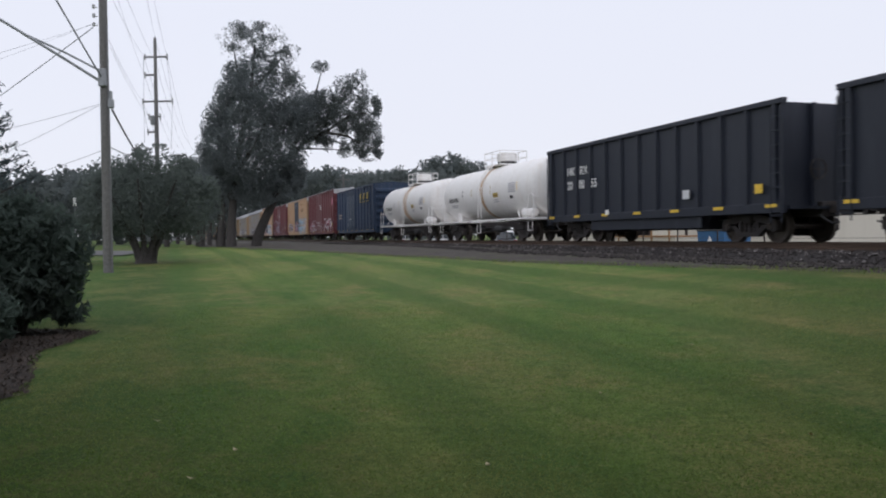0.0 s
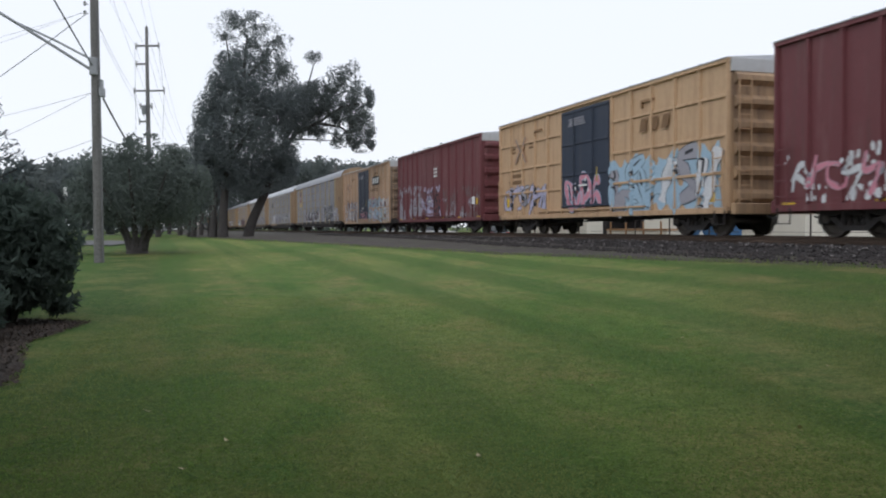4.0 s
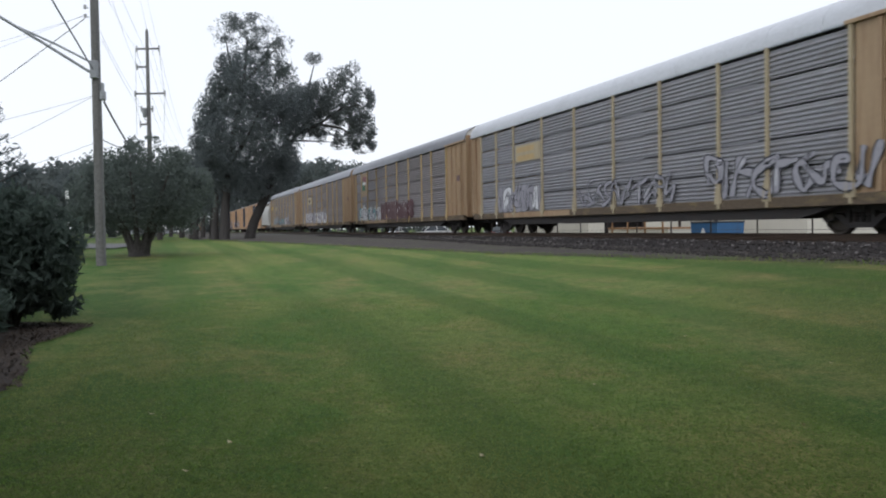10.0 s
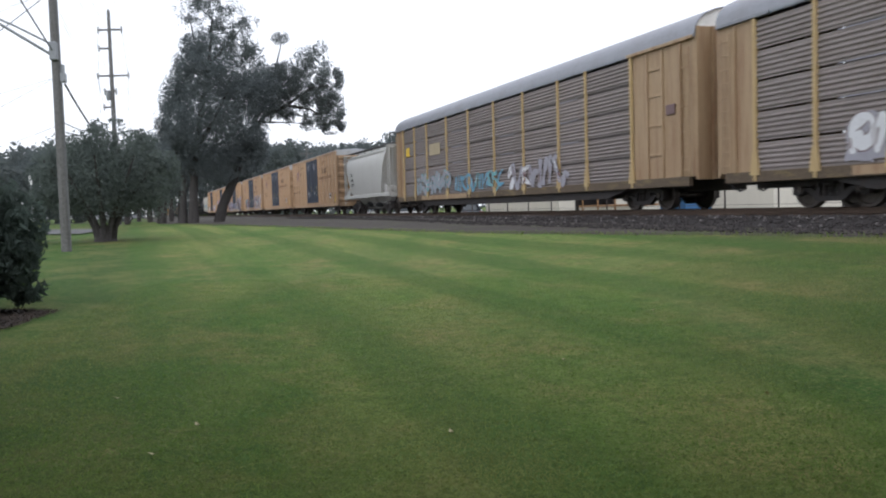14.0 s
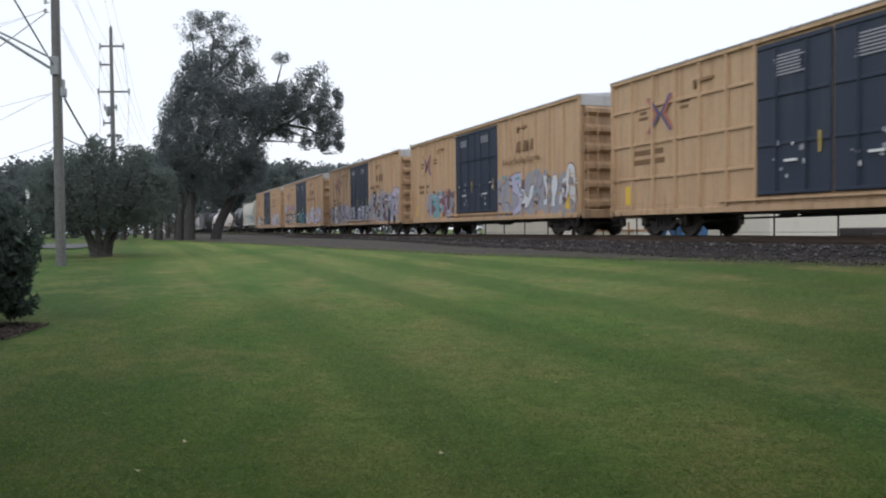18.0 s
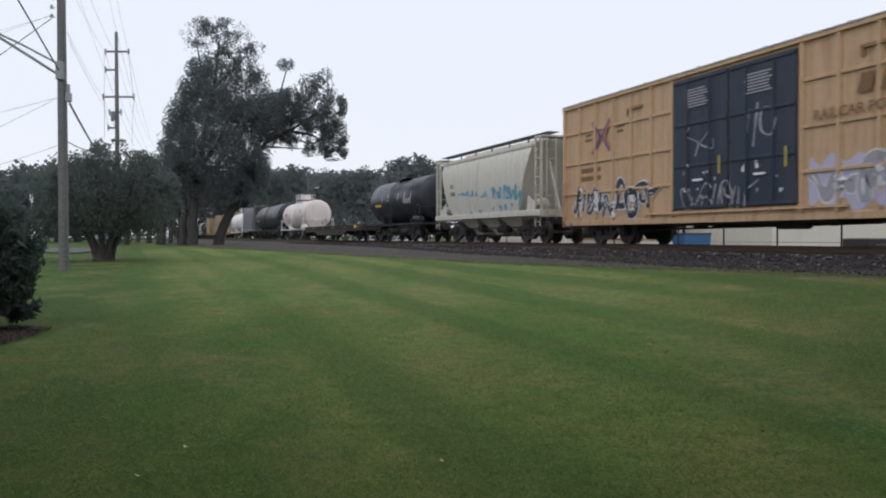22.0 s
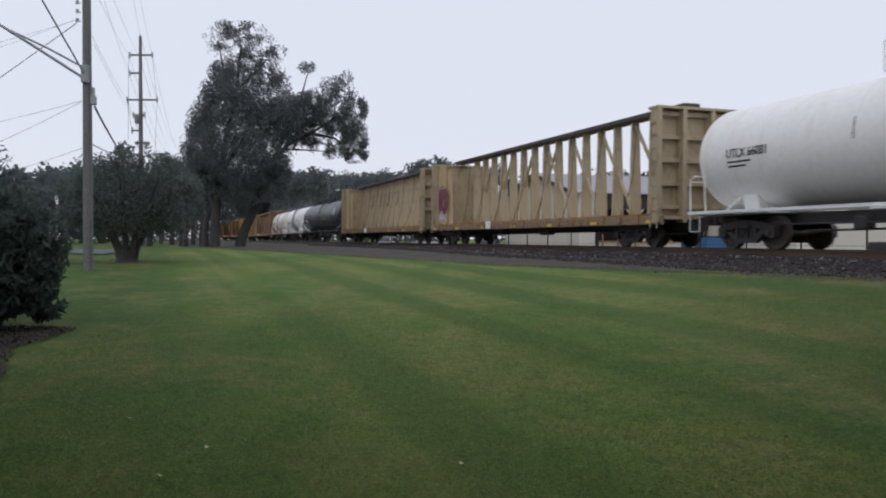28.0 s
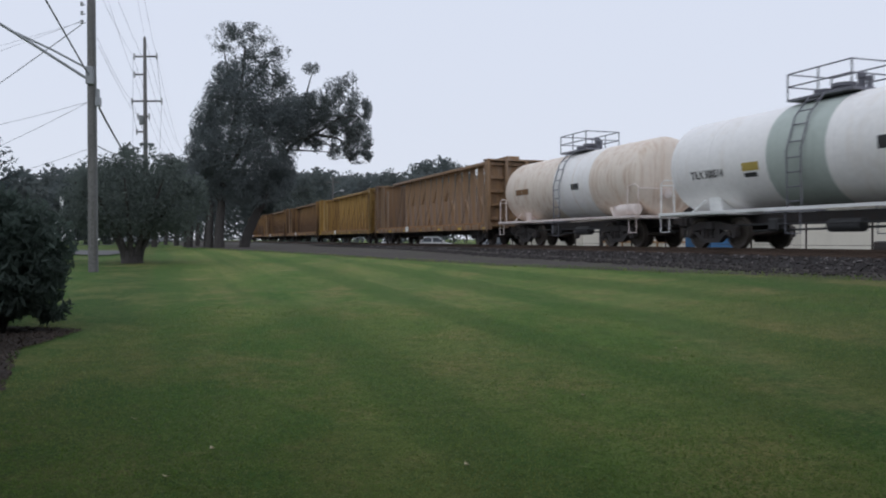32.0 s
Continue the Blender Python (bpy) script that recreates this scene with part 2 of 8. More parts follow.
M_STEEL = mat("running_gear", (0.052, 0.047, 0.046), 0.75, 0.2, 0.3, 4, 40, 0.2, (1, 1, 1), (0.065, 0.045, 0.036), 0.6, 0.5)
M_TYRE = mat("wheel_steel", (0.10, 0.085, 0.075), 0.5, 0.5, 0.2, 5, 30, 0.1)
M_WALK = mat("roof_walk_grating", (0.15, 0.15, 0.155), 0.7, 0.3, 0.15, 3, 30, 0.1)
M_DECK = mat("flat_deck", (0.085, 0.066, 0.052), 0.85, 0, 0.3, 2, 30, 0.3, (0.3, 3, 1), (0.14, 0.09, 0.055), 0.6, 0.5)
M_DECKSIDE = paint("flat_side", (0.055, 0.045, 0.042), 0.5, (0.16, 0.10, 0.06))
M_REDPRIMER = plain("gear_dark", (0.05, 0.05, 0.052), 0.8)
W = (0.80, 0.80, 0.78)
M_MARKW = plain("marking_white", W)
M_MARKK = plain("marking_black", (0.03, 0.03, 0.03))
M_MARKY = plain("marking_yellow", (0.78, 0.52, 0.06))
M_MARKYD = plain("marking_yellow_dull", (0.44, 0.33, 0.08))
M_MARKR = plain("marking_red", (0.55, 0.09, 0.07))
M_EMBR = plain("emblem_red", (0.46, 0.16, 0.11))
M_EMBB = plain("emblem_blue", (0.065, 0.09, 0.22))
M_MARKG = plain("marking_green", (0.05, 0.16, 0.09))
M_MARKBR = plain("marking_brown", (0.20, 0.11, 0.05))
M_TEAL = plain("spray_teal", (0.15, 0.36, 0.38))
M_DEEPTEAL = plain("spray_deep_teal", (0.035, 0.115, 0.155))
M_CYAN = plain("spray_cyan", (0.14, 0.36, 0.50))
M_PURPLE = plain("spray_purple", (0.17, 0.045, 0.105))
M_SPRAYW = plain("spray_white", (0.66, 0.66, 0.68))
M_SPRAYG = plain("spray_grey", (0.34, 0.33, 0.37))
M_SPRAYL = plain("spray_lilac", (0.47, 0.45, 0.60))
M_SPRAYP = plain("spray_pink", (0.62, 0.25, 0.32))
M_SPRAYBL = plain("spray_sky", (0.36, 0.50, 0.62))
M_SPRAYK = plain("spray_black", (0.035, 0.035, 0.045))
M_SPRAYBR = plain("spray_brown", (0.17, 0.11, 0.11))
M_SPRAYDR = plain("spray_dull_red", (0.26, 0.09, 0.10))


class Mesh:
    """Collects corners and faces of one mesh."""

    def __init__(self):
        self.v, self.f = [], []

    def add(self, vs, fs):
        o = len(self.v)
        self.v += [tuple(p) for p in vs]
        self.f += [tuple(i + o for i in f) for f in fs]
        return self

    def box(self, x0, x1, y0, y1, z0, z1, c=0.0):
        """A box; c: chamfer of its twelve edges."""
        if c <= 0:
            vs = [(x, y, z) for z in (z0, z1) for y in (y0, y1) for x in (x0, x1)]
            return self.add(vs, [(0, 2, 3, 1), (4, 5, 7, 6), (0, 1, 5, 4), (2, 6, 7, 3), (0, 4, 6, 2), (1, 3, 7, 5)])
        c = min(c, abs(x1 - x0) / 2.2, abs(y1 - y0) / 2.2, abs(z1 - z0) / 2.2)
        vs, ix = [], {}
        for i, x in enumerate((x0, x1)):
            for j, y in enumerate((y0, y1)):
                for l, z in enumerate((z0, z1)):
                    dx, dy, dz = (c if i == 0 else -c), (c if j == 0 else -c), (c if l == 0 else -c)
                    ix[i, j, l] = len(vs)
                    vs += [(x, y + dy, z + dz), (x + dx, y, z + dz), (x + dx, y + dy, z)]
        fs = []
        for s in (0, 1):
            q = [ix[s, 0, 0], ix[s, 0, 1], ix[s, 1, 1], ix[s, 1, 0]]
            fs.append(tuple(q) if s == 0 else tuple(q[::-1]))
            q = [ix[0, s, 0] + 1, ix[1, s, 0] + 1, ix[1, s, 1] + 1, ix[0, s, 1] + 1]
            fs.append(tuple(q) if s == 0 else tuple(q[::-1]))
            q = [ix[0, 0, s] + 2, ix[0, 1, s] + 2, ix[1, 1, s] + 2, ix[1, 0, s] + 2]
            fs.append(tuple(q) if s == 0 else tuple(q[::-1]))
        for a in (0, 1):
            for b in (0, 1):
                p, q = ix[a, b, 0], ix[a, b, 1]
                fs.append((p, p + 1, q + 1, q))
                p, q = ix[a, 0, b], ix[a, 1, b]
                fs.append((p, q, q + 2, p + 2))
                p, q = ix[0, a, b], ix[1, a, b]
                fs.append((p + 1, p + 2, q + 2, q + 1))
        fs += [(i, i + 1, i + 2) for i in ix.values()]
        return self.add(vs, fs)

    def tube(self, a, b, r, n=8, r2=None, caps=True):
        a, b = Vector(a), Vector(b)
        w = (b - a).normalized()
        u = w.orthogonal().normalized()
        t = w.cross(u)
        r2 = r if r2 is None else r2
        vs = [p + (u * math.cos(6.2832 * i / n) + t * math.sin(6.2832 * i / n)) * q for p, q in ((a, r), (b, r2)) for i in range(n)]
        fs = [(i, (i + 1) % n, n + (i + 1) % n, n + i) for i in range(n)]
        if caps:
            fs += [tuple(range(n))[::-1], tuple(range(n, 2 * n))]
        return self.add(vs, fs)

    def wire(self, pts, r, n=6):
        # one unbroken round bar through pts
        pts = [Vector(p) for p in pts]
        o, m = len(self.v), len(pts)
        side = None
        for i, p in enumerate(pts):
            w = (pts[min(m - 1, i + 1)] - pts[max(0, i - 1)]).normalized()
            side = w.orthogonal().normalized() if side is None else (side - w * side.dot(w)).normalized()
            up = w.cross(side)
            self.v += [tuple(p + (side * math.cos(6.2832 * k / n) + up * math.sin(6.2832 * k / n)) * r) for k in range(n)]
        for i in range(m - 1):
            self.f += [(o + i * n + k, o + i * n + (k + 1) % n, o + (i + 1) * n + (k + 1) % n, o + (i + 1) * n + k) for k in range(n)]
        self.f += [tuple(range(o, o + n))[::-1], tuple(range(o + (m - 1) * n, o + m * n))]
        return self

    def prism(self, pts, lo, hi, axis="y"):
        """A polygon pushed along an axis. pts: (x, z) for y, (y, z) for x, (x, y) for z."""
        def to(p, h):
            return {"y": (p[0], h, p[1]), "x": (h, p[0], p[1]), "z": (p[0], p[1], h)}[axis]
        n = len(pts)
        vs = [to(p, lo) for p in pts] + [to(p, hi) for p in pts]
        fs = [(i, (i + 1) % n, n + (i + 1) % n, n + i) for i in range(n)] + [tuple(range(n))[::-1], tuple(range(n, 2 * n))]
        return self.add(vs, fs)

    def lathe(self, prof, n=24, axis="y", centre=(0, 0, 0)):
        """prof: (distance along the axis, radius)."""
        o = len(self.v)
        cx, cy, cz = centre
        for h, r in prof:
            for i in range(n):
                a = 6.2832 * i / n
                c, s = r * math.cos(a), r * math.sin(a)
                self.v.append({"y": (cx + c, cy + h, cz + s), "x": (cx + h, cy + c, cz + s), "z": (cx + c, cy + s, cz + h)}[axis])
        for j in range(len(prof) - 1):
            for i in range(n):
                self.f.append((o + j * n + i, o + j * n + (i + 1) % n, o + (j + 1) * n + (i + 1) % n, o + (j + 1) * n + i))
        return self

    def quad(self, a, b, c, d):
        return self.add([a, b, c, d], [(0, 1, 2, 3)])

    def data(self, name, material, flat=True):
        me = bpy.data.meshes.new(name)
        me.from_pydata(self.v, [], self.f)
        bm = bmesh.new()
        bm.from_mesh(me)
        bmesh.ops.recalc_face_normals(bm, faces=bm.faces)
        bm.to_mesh(me)
        bm.free()
        me.materials.append(material)
        if not flat:
            me.polygons.foreach_set("use_smooth", [True] * len(me.polygons))
            me.set_sharp_from_angle(angle=radians(40))
        return me


def part(name, mesh, material=None, parent=None, label="", flat=True, m=None):
    """Links one mesh as one object under a thing or a part. mesh: a Mesh, or mesh data to share."""
    data = mesh.data(name, material, flat) if isinstance(mesh, Mesh) else mesh
    ob = new(name, data)
    if parent is not None:
        ob.parent = parent
    if m is not None:
        ob.matrix_basis = m
    if label:
        ob["label"] = label
    return ob


def thing(name, label, category, group="", m=None):
    ob = tagged(new(name), label, category, group)
    if m is not None:
        ob.matrix_basis = m
    return ob

# ---- ground ----
def grass_material():
    m = bpy.data.materials.new("lawn")
    m.use_nodes = True
    n, k = m.node_tree.nodes, m.node_tree.links
    bsdf = n["Principled BSDF"]
    bsdf.inputs["Roughness"].default_value = 0.9
    bsdf.inputs["Specular IOR Level"].default_value = 0.12
    co = n.new("ShaderNodeTexCoord")

    def noise_at(scale, detail, stretch=None, rough=0.6):
        t = n.new("ShaderNodeTexNoise")
        t.inputs["Scale"].default_value, t.inputs["Detail"].default_value, t.inputs["Roughness"].default_value = scale, detail, rough
        src = co.outputs["Object"]
        if stretch:
            mp = n.new("ShaderNodeMapping")
            mp.inputs["Scale"].default_value, mp.inputs["Rotation"].default_value = stretch[0], (0, 0, radians(stretch[1]))
            k.new(src, mp.inputs[0])
            src = mp.outputs[0]
        k.new(src, t.inputs[0])
        return t.outputs[0]

    def blend(a, b, fac, lo, hi, top=1.0):
        r = n.new("ShaderNodeMapRange")
        r.inputs[1].default_value, r.inputs[2].default_value, r.inputs[4].default_value = lo, hi, top
        k.new(fac, r.inputs[0])
        x = n.new("ShaderNodeMix")
        x.data_type = "RGBA"
        k.new(r.outputs[0], x.inputs[0])
        for i, c in ((6, a), (7, b)):
            if isinstance(c, tuple):
                x.inputs[i].default_value = (*c, 1)
            else:
                k.new(c, x.inputs[i])
        return x.outputs[2]

    def along(v):
        d = n.new("ShaderNodeVectorMath")
        d.operation, d.inputs[1].default_value = "DOT_PRODUCT", v
        k.new(co.outputs["Object"], d.inputs[0])
        return d.outputs["Value"]

    def sums(a, fa, b, fb):
        m1, m2 = n.new("ShaderNodeMath"), n.new("ShaderNodeMath")
        m1.operation, m2.operation = "MULTIPLY", "MULTIPLY_ADD"
        m1.inputs[1].default_value, m2.inputs[1].default_value = fa, fb
        k.new(a, m1.inputs[0])
        k.new(b, m2.inputs[0])
        k.new(m1.outputs[0], m2.inputs[2])
        return m2.outputs[0]

    # mower tracks run along the railway
    lanes = n.new("ShaderNodeCombineXYZ")
    k.new(along((NX, NY, 0)), lanes.inputs[0])
    k.new(sums(along((UX, UY, 0)), 0.05, along((UX, UY, 0)), 0.0), lanes.inputs[1])
    def lane_noise(scale, detail, rough):
        x = n.new("ShaderNodeTexNoise")
        x.inputs["Scale"].default_value, x.inputs["Detail"].default_value, x.inputs["Roughness"].default_value = scale, detail, rough
        k.new(lanes.outputs[0], x.inputs[0])
        return x.outputs[0]

    c = blend((0.130, 0.204, 0.047), (0.208, 0.238, 0.070), noise_at(0.5, 5), 0.36, 0.66)
    c = blend(c, (0.064, 0.150, 0.028), noise_at(0.42, 5, ((1.0, 0.16, 1), 14)), 0.46, 0.60, 0.85)
    c = blend(c, (0.185, 0.205, 0.074), lane_noise(1.9, 4, 0.6), 0.54, 0.66, 0.5)
    c = blend(c, (0.180, 0.205, 0.072), noise_at(0.6, 4, ((1.0, 0.22, 1), 70)), 0.53, 0.66, 0.5)
    # shade and lens falloff put into the grass colour at the near left
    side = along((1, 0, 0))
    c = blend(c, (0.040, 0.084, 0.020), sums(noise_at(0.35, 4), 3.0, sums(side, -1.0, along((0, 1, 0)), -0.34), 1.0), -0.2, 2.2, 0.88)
    # duller olive towards the right-hand bank, partly deepened for the same falloff
    c = blend(c, (0.062, 0.078, 0.030), sums(noise_at(0.35, 4), 4.0, sums(side, 1.0, along((0, 1, 0)), -0.18), 1.0), 2.8, 6.4, 0.8)
    c = blend(c, (0.265, 0.215, 0.088), noise_at(0.8, 10, None, 0.74), 0.47, 0.65, 0.75)
    wave = n.new("ShaderNodeMath")
    wave.operation = "COSINE"
    k.new(sums(along((NX, NY, 0)), 1.5, along((NX, NY, 0)), 1.45), wave.inputs[0])
    c = blend(c, (0.050, 0.118, 0.023), sums(lane_noise(0.8, 3, 0.5), 0.7, wave.outputs[0], 0.07), 0.33, 0.43, 0.66)
    c = blend(c, (0.046, 0.092, 0.022), noise_at(4.5, 10, None, 0.82), 0.47, 0.62, 0.7)
    c = blend(c, (0.028, 0.052, 0.013), noise_at(12, 8, None, 0.8), 0.52, 0.66, 0.6)
    c = blend(c, (0.27, 0.28, 0.098), noise_at(18, 9, None, 0.85), 0.53, 0.66, 0.5)
    c = blend(c, (0.026, 0.050, 0.012), noise_at(34, 5, None, 0.7), 0.50, 0.62, 0.65)
    c = blend(c, (0.31, 0.30, 0.12), noise_at(27, 5, None, 0.7), 0.55, 0.68, 0.55)
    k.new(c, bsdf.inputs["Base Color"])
    bp = n.new("ShaderNodeBump")
    bp.inputs["Strength"].default_value, bp.inputs["Distance"].default_value = 0.7, 0.04
    k.new(noise_at(45, 6, None, 0.8), bp.inputs["Height"])
    k.new(bp.outputs[0], bsdf.inputs["Normal"])
    return m


M_GRASS = grass_material()
M_BALLAST = mat("ballast_bed", (0.030, 0.026, 0.025), 0.95, 0, 0.45, 1.2, 26, 0.9, (1, 1, 1), (0.028, 0.023, 0.021), 0.6, 0.5)
M_STONE = mat("ballast_stone", (0.037, 0.032, 0.031), 0.9, 0, 0.2, 8, 40, 0.3, (1, 1, 1), (0.05, 0.04, 0.036), 0.6, 0.5, piece=0.85)
M_STONEPALE = mat("ballast_pale_stone", (0.17, 0.155, 0.15), 0.9, 0, 0.2, 8, 40, 0.3, (1, 1, 1), (0.10, 0.09, 0.085), 0.6, 0.5, piece=0.5)
M_DIRT = mat("trackside_dirt", (0.048, 0.039, 0.034), 0.95, 0, 0.4, 0.9, 18, 0.8, (1, 1, 1), (0.075, 0.082, 0.036), 0.75, 0.5)
M_MULCH = mat("mulch", (0.026, 0.020, 0.016), 0.95, 0, 0.5, 3, 30, 1.0, (1, 1, 1), (0.03, 0.02, 0.015), 0.6, 0.5)
M_TIE = mat("sleeper_wood", (0.075, 0.055, 0.042), 0.9, 0, 0.3, 2, 25, 0.5, (0.4, 3, 3), (0.11, 0.09, 0.075), 0.5, 0.5, piece=0.3)
M_RAIL = mat("rail_steel", (0.11, 0.075, 0.055), 0.6, 0.4, 0.2, 3, 20, 0.1)
M_ASPHALT = mat("asphalt", (0.10, 0.10, 0.10), 0.9, 0, 0.2, 0.6, 40, 0.3, (1, 1, 1), (0.075, 0.073, 0.07), 0.5, 0.5)
M_CONCRETE = mat("concrete", (0.30, 0.28, 0.26), 0.9, 0, 0.12, 0.5, 20, 0.2)


def rings(lo, hi, near, step, grow):
    out, x = [0.0], 0.0
    while x < hi:
        x += step
        if x > near:
            step *= grow
        out.append(x)
    return sorted({-v for v in out if v <= lo * 1.2} | set(out))


def lawn_edge(s):
    """Across-track distance at which the grass ends."""
    return 12.45 - 0.205 * min(52.0, max(0.0, s - 8.5)) + 0.22 * noise.noise((s * 0.35, 3.1, 0)) + 0.1 * noise.noise((s * 1.7, 5.1, 0))


def build_ground():
    xs = rings(1500, 1500, 34, 0.9, 1.16)
    ys = [v for v in rings(900, 2600, 60, 0.9, 1.15)]
    g = Mesh()
    def low(x, y):
        s, d = sd(x, y)
        return land(x, y) - 0.3 * smooth(lawn_edge(s) + 1.2, lawn_edge(s) + 3.0, d) * smooth(24, 22, d)
    g.v = [(x, y, low(x, y)) for y in ys for x in xs]
    w = len(xs)
    g.f = [(j * w + i, j * w + i + 1, (j + 1) * w + i + 1, (j + 1) * w + i) for j in range(len(ys) - 1) for i in range(w - 1)]
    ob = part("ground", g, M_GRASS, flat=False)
    tagged(ob, "mown green lawn with dry patches, rising to a railway", "lawn", kind="structure")


def strip(name, material, cols, ss, lift, label, category):
    """A sheet along the track: cols(s) gives its (d, z) points."""
    g = Mesh()
    n = len(cols(0))
    for s in ss:
        for d, z in cols(s):
            p = at(s, d)
            zz = land(p.x, p.y) + lift if z is None else z
            g.v.append((p.x, p.y, zz))
    g.f = [(j * n + i, j * n + i + 1, (j + 1) * n + i + 1, (j + 1) * n + i) for j in range(len(ss) - 1) for i in range(n - 1)]
    return tagged(part(name, g, material, flat=False), label, category, kind="structure")


BED = RAIL_Z - 0.20               # top of the ballast


def build_railway():
    ss = [-720 + 30 * i for i in range(20)] + [-120 + 4 * i for i in range(26)] + [-18 + 0.5 * i for i in range(160)] + [62 + 6 * i for i in range(125)]
    strip("trackside", M_DIRT, lambda s: [(lawn_edge(s) - .3, land(*at(s, lawn_edge(s) - .3).xy) - .08), (lawn_edge(s), None), (lawn_edge(s) + 0.4, None), (lawn_edge(s) * 0.5 + 6.9, None), (13.6, None), (14.4, None)], ss, 0.03,
          "dark gravelly dirt between lawn and ballast", "dirt")
    def bed(s):
        w = 0.08 * noise.noise((s * 0.8, 0, 0))
        return [(12.75 + w, 0.5), (13.15 + w, 0.74 + w * 0.5), (14.1, BED - 0.04), (14.9, BED), (TRACK, BED - 0.02), (18.2, BED), (18.8, BED - 0.06), (20.4, 0.3), (21.2, 0.05)]
    strip("ballast", M_BALLAST, bed, ss, 0, "grey crushed stone ballast under the track", "ballast")
    rnd = random.Random(5)
    g = Mesh()
    for i in range(17000):
        s = -14 + 80 * rnd.random() ** 1.5
        d = rnd.uniform(max(lawn_edge(s) + .05, 11.6), 15.35)
        p = at(s, d)
        z = [(11.0, land(p.x, p.y) + .03)] + [(12.74, land(p.x, p.y) + .03)] + bed(s)
        for (d0, z0), (d1, z1) in zip(z, z[1:]):
            if d0 <= d <= d1:
                z = z0 + (z1 - z0) * (d - d0) / (d1 - d0)
                break
        else:
            continue
        r = rnd.uniform(0.025, 0.06) * (1.35 if rnd.random() < .25 else 1)
        p = at(s, d, z + r * 0.3)
        q = [Vector((rnd.uniform(.6, 1.2) * a, rnd.uniform(.6, 1.2) * b, rnd.uniform(.5, 1.0) * c)) * r for a, b, c in ((1, .3, 0), (-.3, 1, .1), (-1, -.2, 0), (.2, -1, 0), (.1, 0, 1), (0, .1, -1))]
        g.add([p + v for v in q], [(0, 1, 4), (1, 2, 4), (2, 3, 4), (3, 0, 4), (1, 0, 5), (2, 1, 5), (3, 2, 5), (0, 3, 5)])
    tagged(part("ballast_stones", g, M_STONE), "loose grey and brown crushed stones on the ballast shoulder", "gravel", kind="stuff")
    g = Mesh()
    for i in range(900):
        s = -14 + 70 * rnd.random() ** 1.5
        d = rnd.uniform(13.0, 15.2)
        zs = bed(s)
        z = next(z0 + (z1 - z0) * (d - d0) / (d1 - d0) for (d0, z0), (d1, z1) in zip(zs, zs[1:]) if d0 <= d <= d1) if d > zs[0][0] else zs[0][1]
        r = rnd.uniform(.03, .06)
        p = at(s, d, z + r * .7)
        q = [Vector((rnd.uniform(.6, 1.2) * a, rnd.uniform(.6, 1.2) * b, rnd.uniform(.5, 1.0) * c)) * r for a, b, c in ((1, .3, 0), (-.3, 1, .1), (-1, -.2, 0), (.2, -1, 0), (.1, 0, 1), (0, .1, -1))]
        g.add([p + v for v in q], [(0, 1, 4), (1, 2, 4), (2, 3, 4), (3, 0, 4), (1, 0, 5), (2, 1, 5), (3, 2, 5), (0, 3, 5)])
    tagged(part("pale_stones", g, M_STONEPALE), "scattered pale limestone pieces among dark ballast", "gravel", kind="stuff")
    track = tagged(new("railway_track"), "single railway track with wooden sleepers and worn steel rails", "track", kind="structure")
    for off in (-0.755, 0.755):
        r = Mesh()
        a, b = at(-720, TRACK + off, RAIL_Z), at(800, TRACK + off, RAIL_Z)
        prof = [(-.075, -.17), (.075, -.17), (.075, -.155), (.012, -.13), (.012, -.045), (.036, -.035), (.036, -.004), (.03, 0), (-.03, 0), (-.036, -.004), (-.036, -.035), (-.012, -.045), (-.012, -.13), (-.075, -.155)]
        for p in (a, b):
            r.v += [(p.x + NX * y, p.y + NY * y, p.z + z) for y, z in prof]
        k = len(prof)
        r.f = [(i, (i + 1) % k, k + (i + 1) % k, k + i) for i in range(k)] + [tuple(range(k)), tuple(range(k, 2 * k))]
        part("rail", r, M_RAIL, track)
    tie = Mesh().box(-0.115, 0.115, -1.3, 1.3, -0.36, -0.17, 0.012).data("sleeper", M_TIE)
    for i in range(290):
        p = at(-24 + 0.56 * i, TRACK + rnd.uniform(-.03, .03), RAIL_Z + rnd.uniform(-.006, 0))
        part("sleeper", tie, parent=track, m=pose(p.x, p.y, p.z, 0, 0, -90 + TURN + rnd.uniform(-.8, .8)))


build_ground()
build_railway()

# ---- plants ----
def leaf_material(name, col, col2, piece=0.2):
    """Thin leaves that let some light through."""
    m = mat(name, col, 0.75, 0, 0.12, 0.35, 6, 0, (1, 1, 1), col2, 0.8, 0.46, 0.2, piece=piece)
    n, k = m.node_tree.nodes, m.node_tree.links
    bsdf = n["Principled BSDF"]
    thin = n.new("ShaderNodeBsdfTranslucent")
    k.new(bsdf.inputs["Base Color"].links[0].from_socket, thin.inputs[0])
    both = n.new("ShaderNodeMixShader")
    both.inputs[0].default_value = 0.55
    k.new(bsdf.outputs[0], both.inputs[1])
    k.new(thin.outputs[0], both.inputs[2])
    k.new(both.outputs[0], n["Material Output"].inputs[0])
    return m


M_BARK = mat("bark", (0.062, 0.056, 0.053), 0.95, 0, 0.4, 3, 18, 0.8, (3, 3, 0.4), (0.04, 0.036, 0.034), 0.6, 0.5)
M_LEAF_DARK = leaf_material("leaves_dark", (0.170, 0.192, 0.196), (0.190, 0.210, 0.210), 0.12)
M_LEAF_OPEN = leaf_material("leaves_grey_green", (0.170, 0.190, 0.190), (0.190, 0.208, 0.204), 0.12)
M_LEAF_SHRUB = leaf_material("leaves_shrub", (0.155, 0.182, 0.166), (0.175, 0.200, 0.180), 0.12)
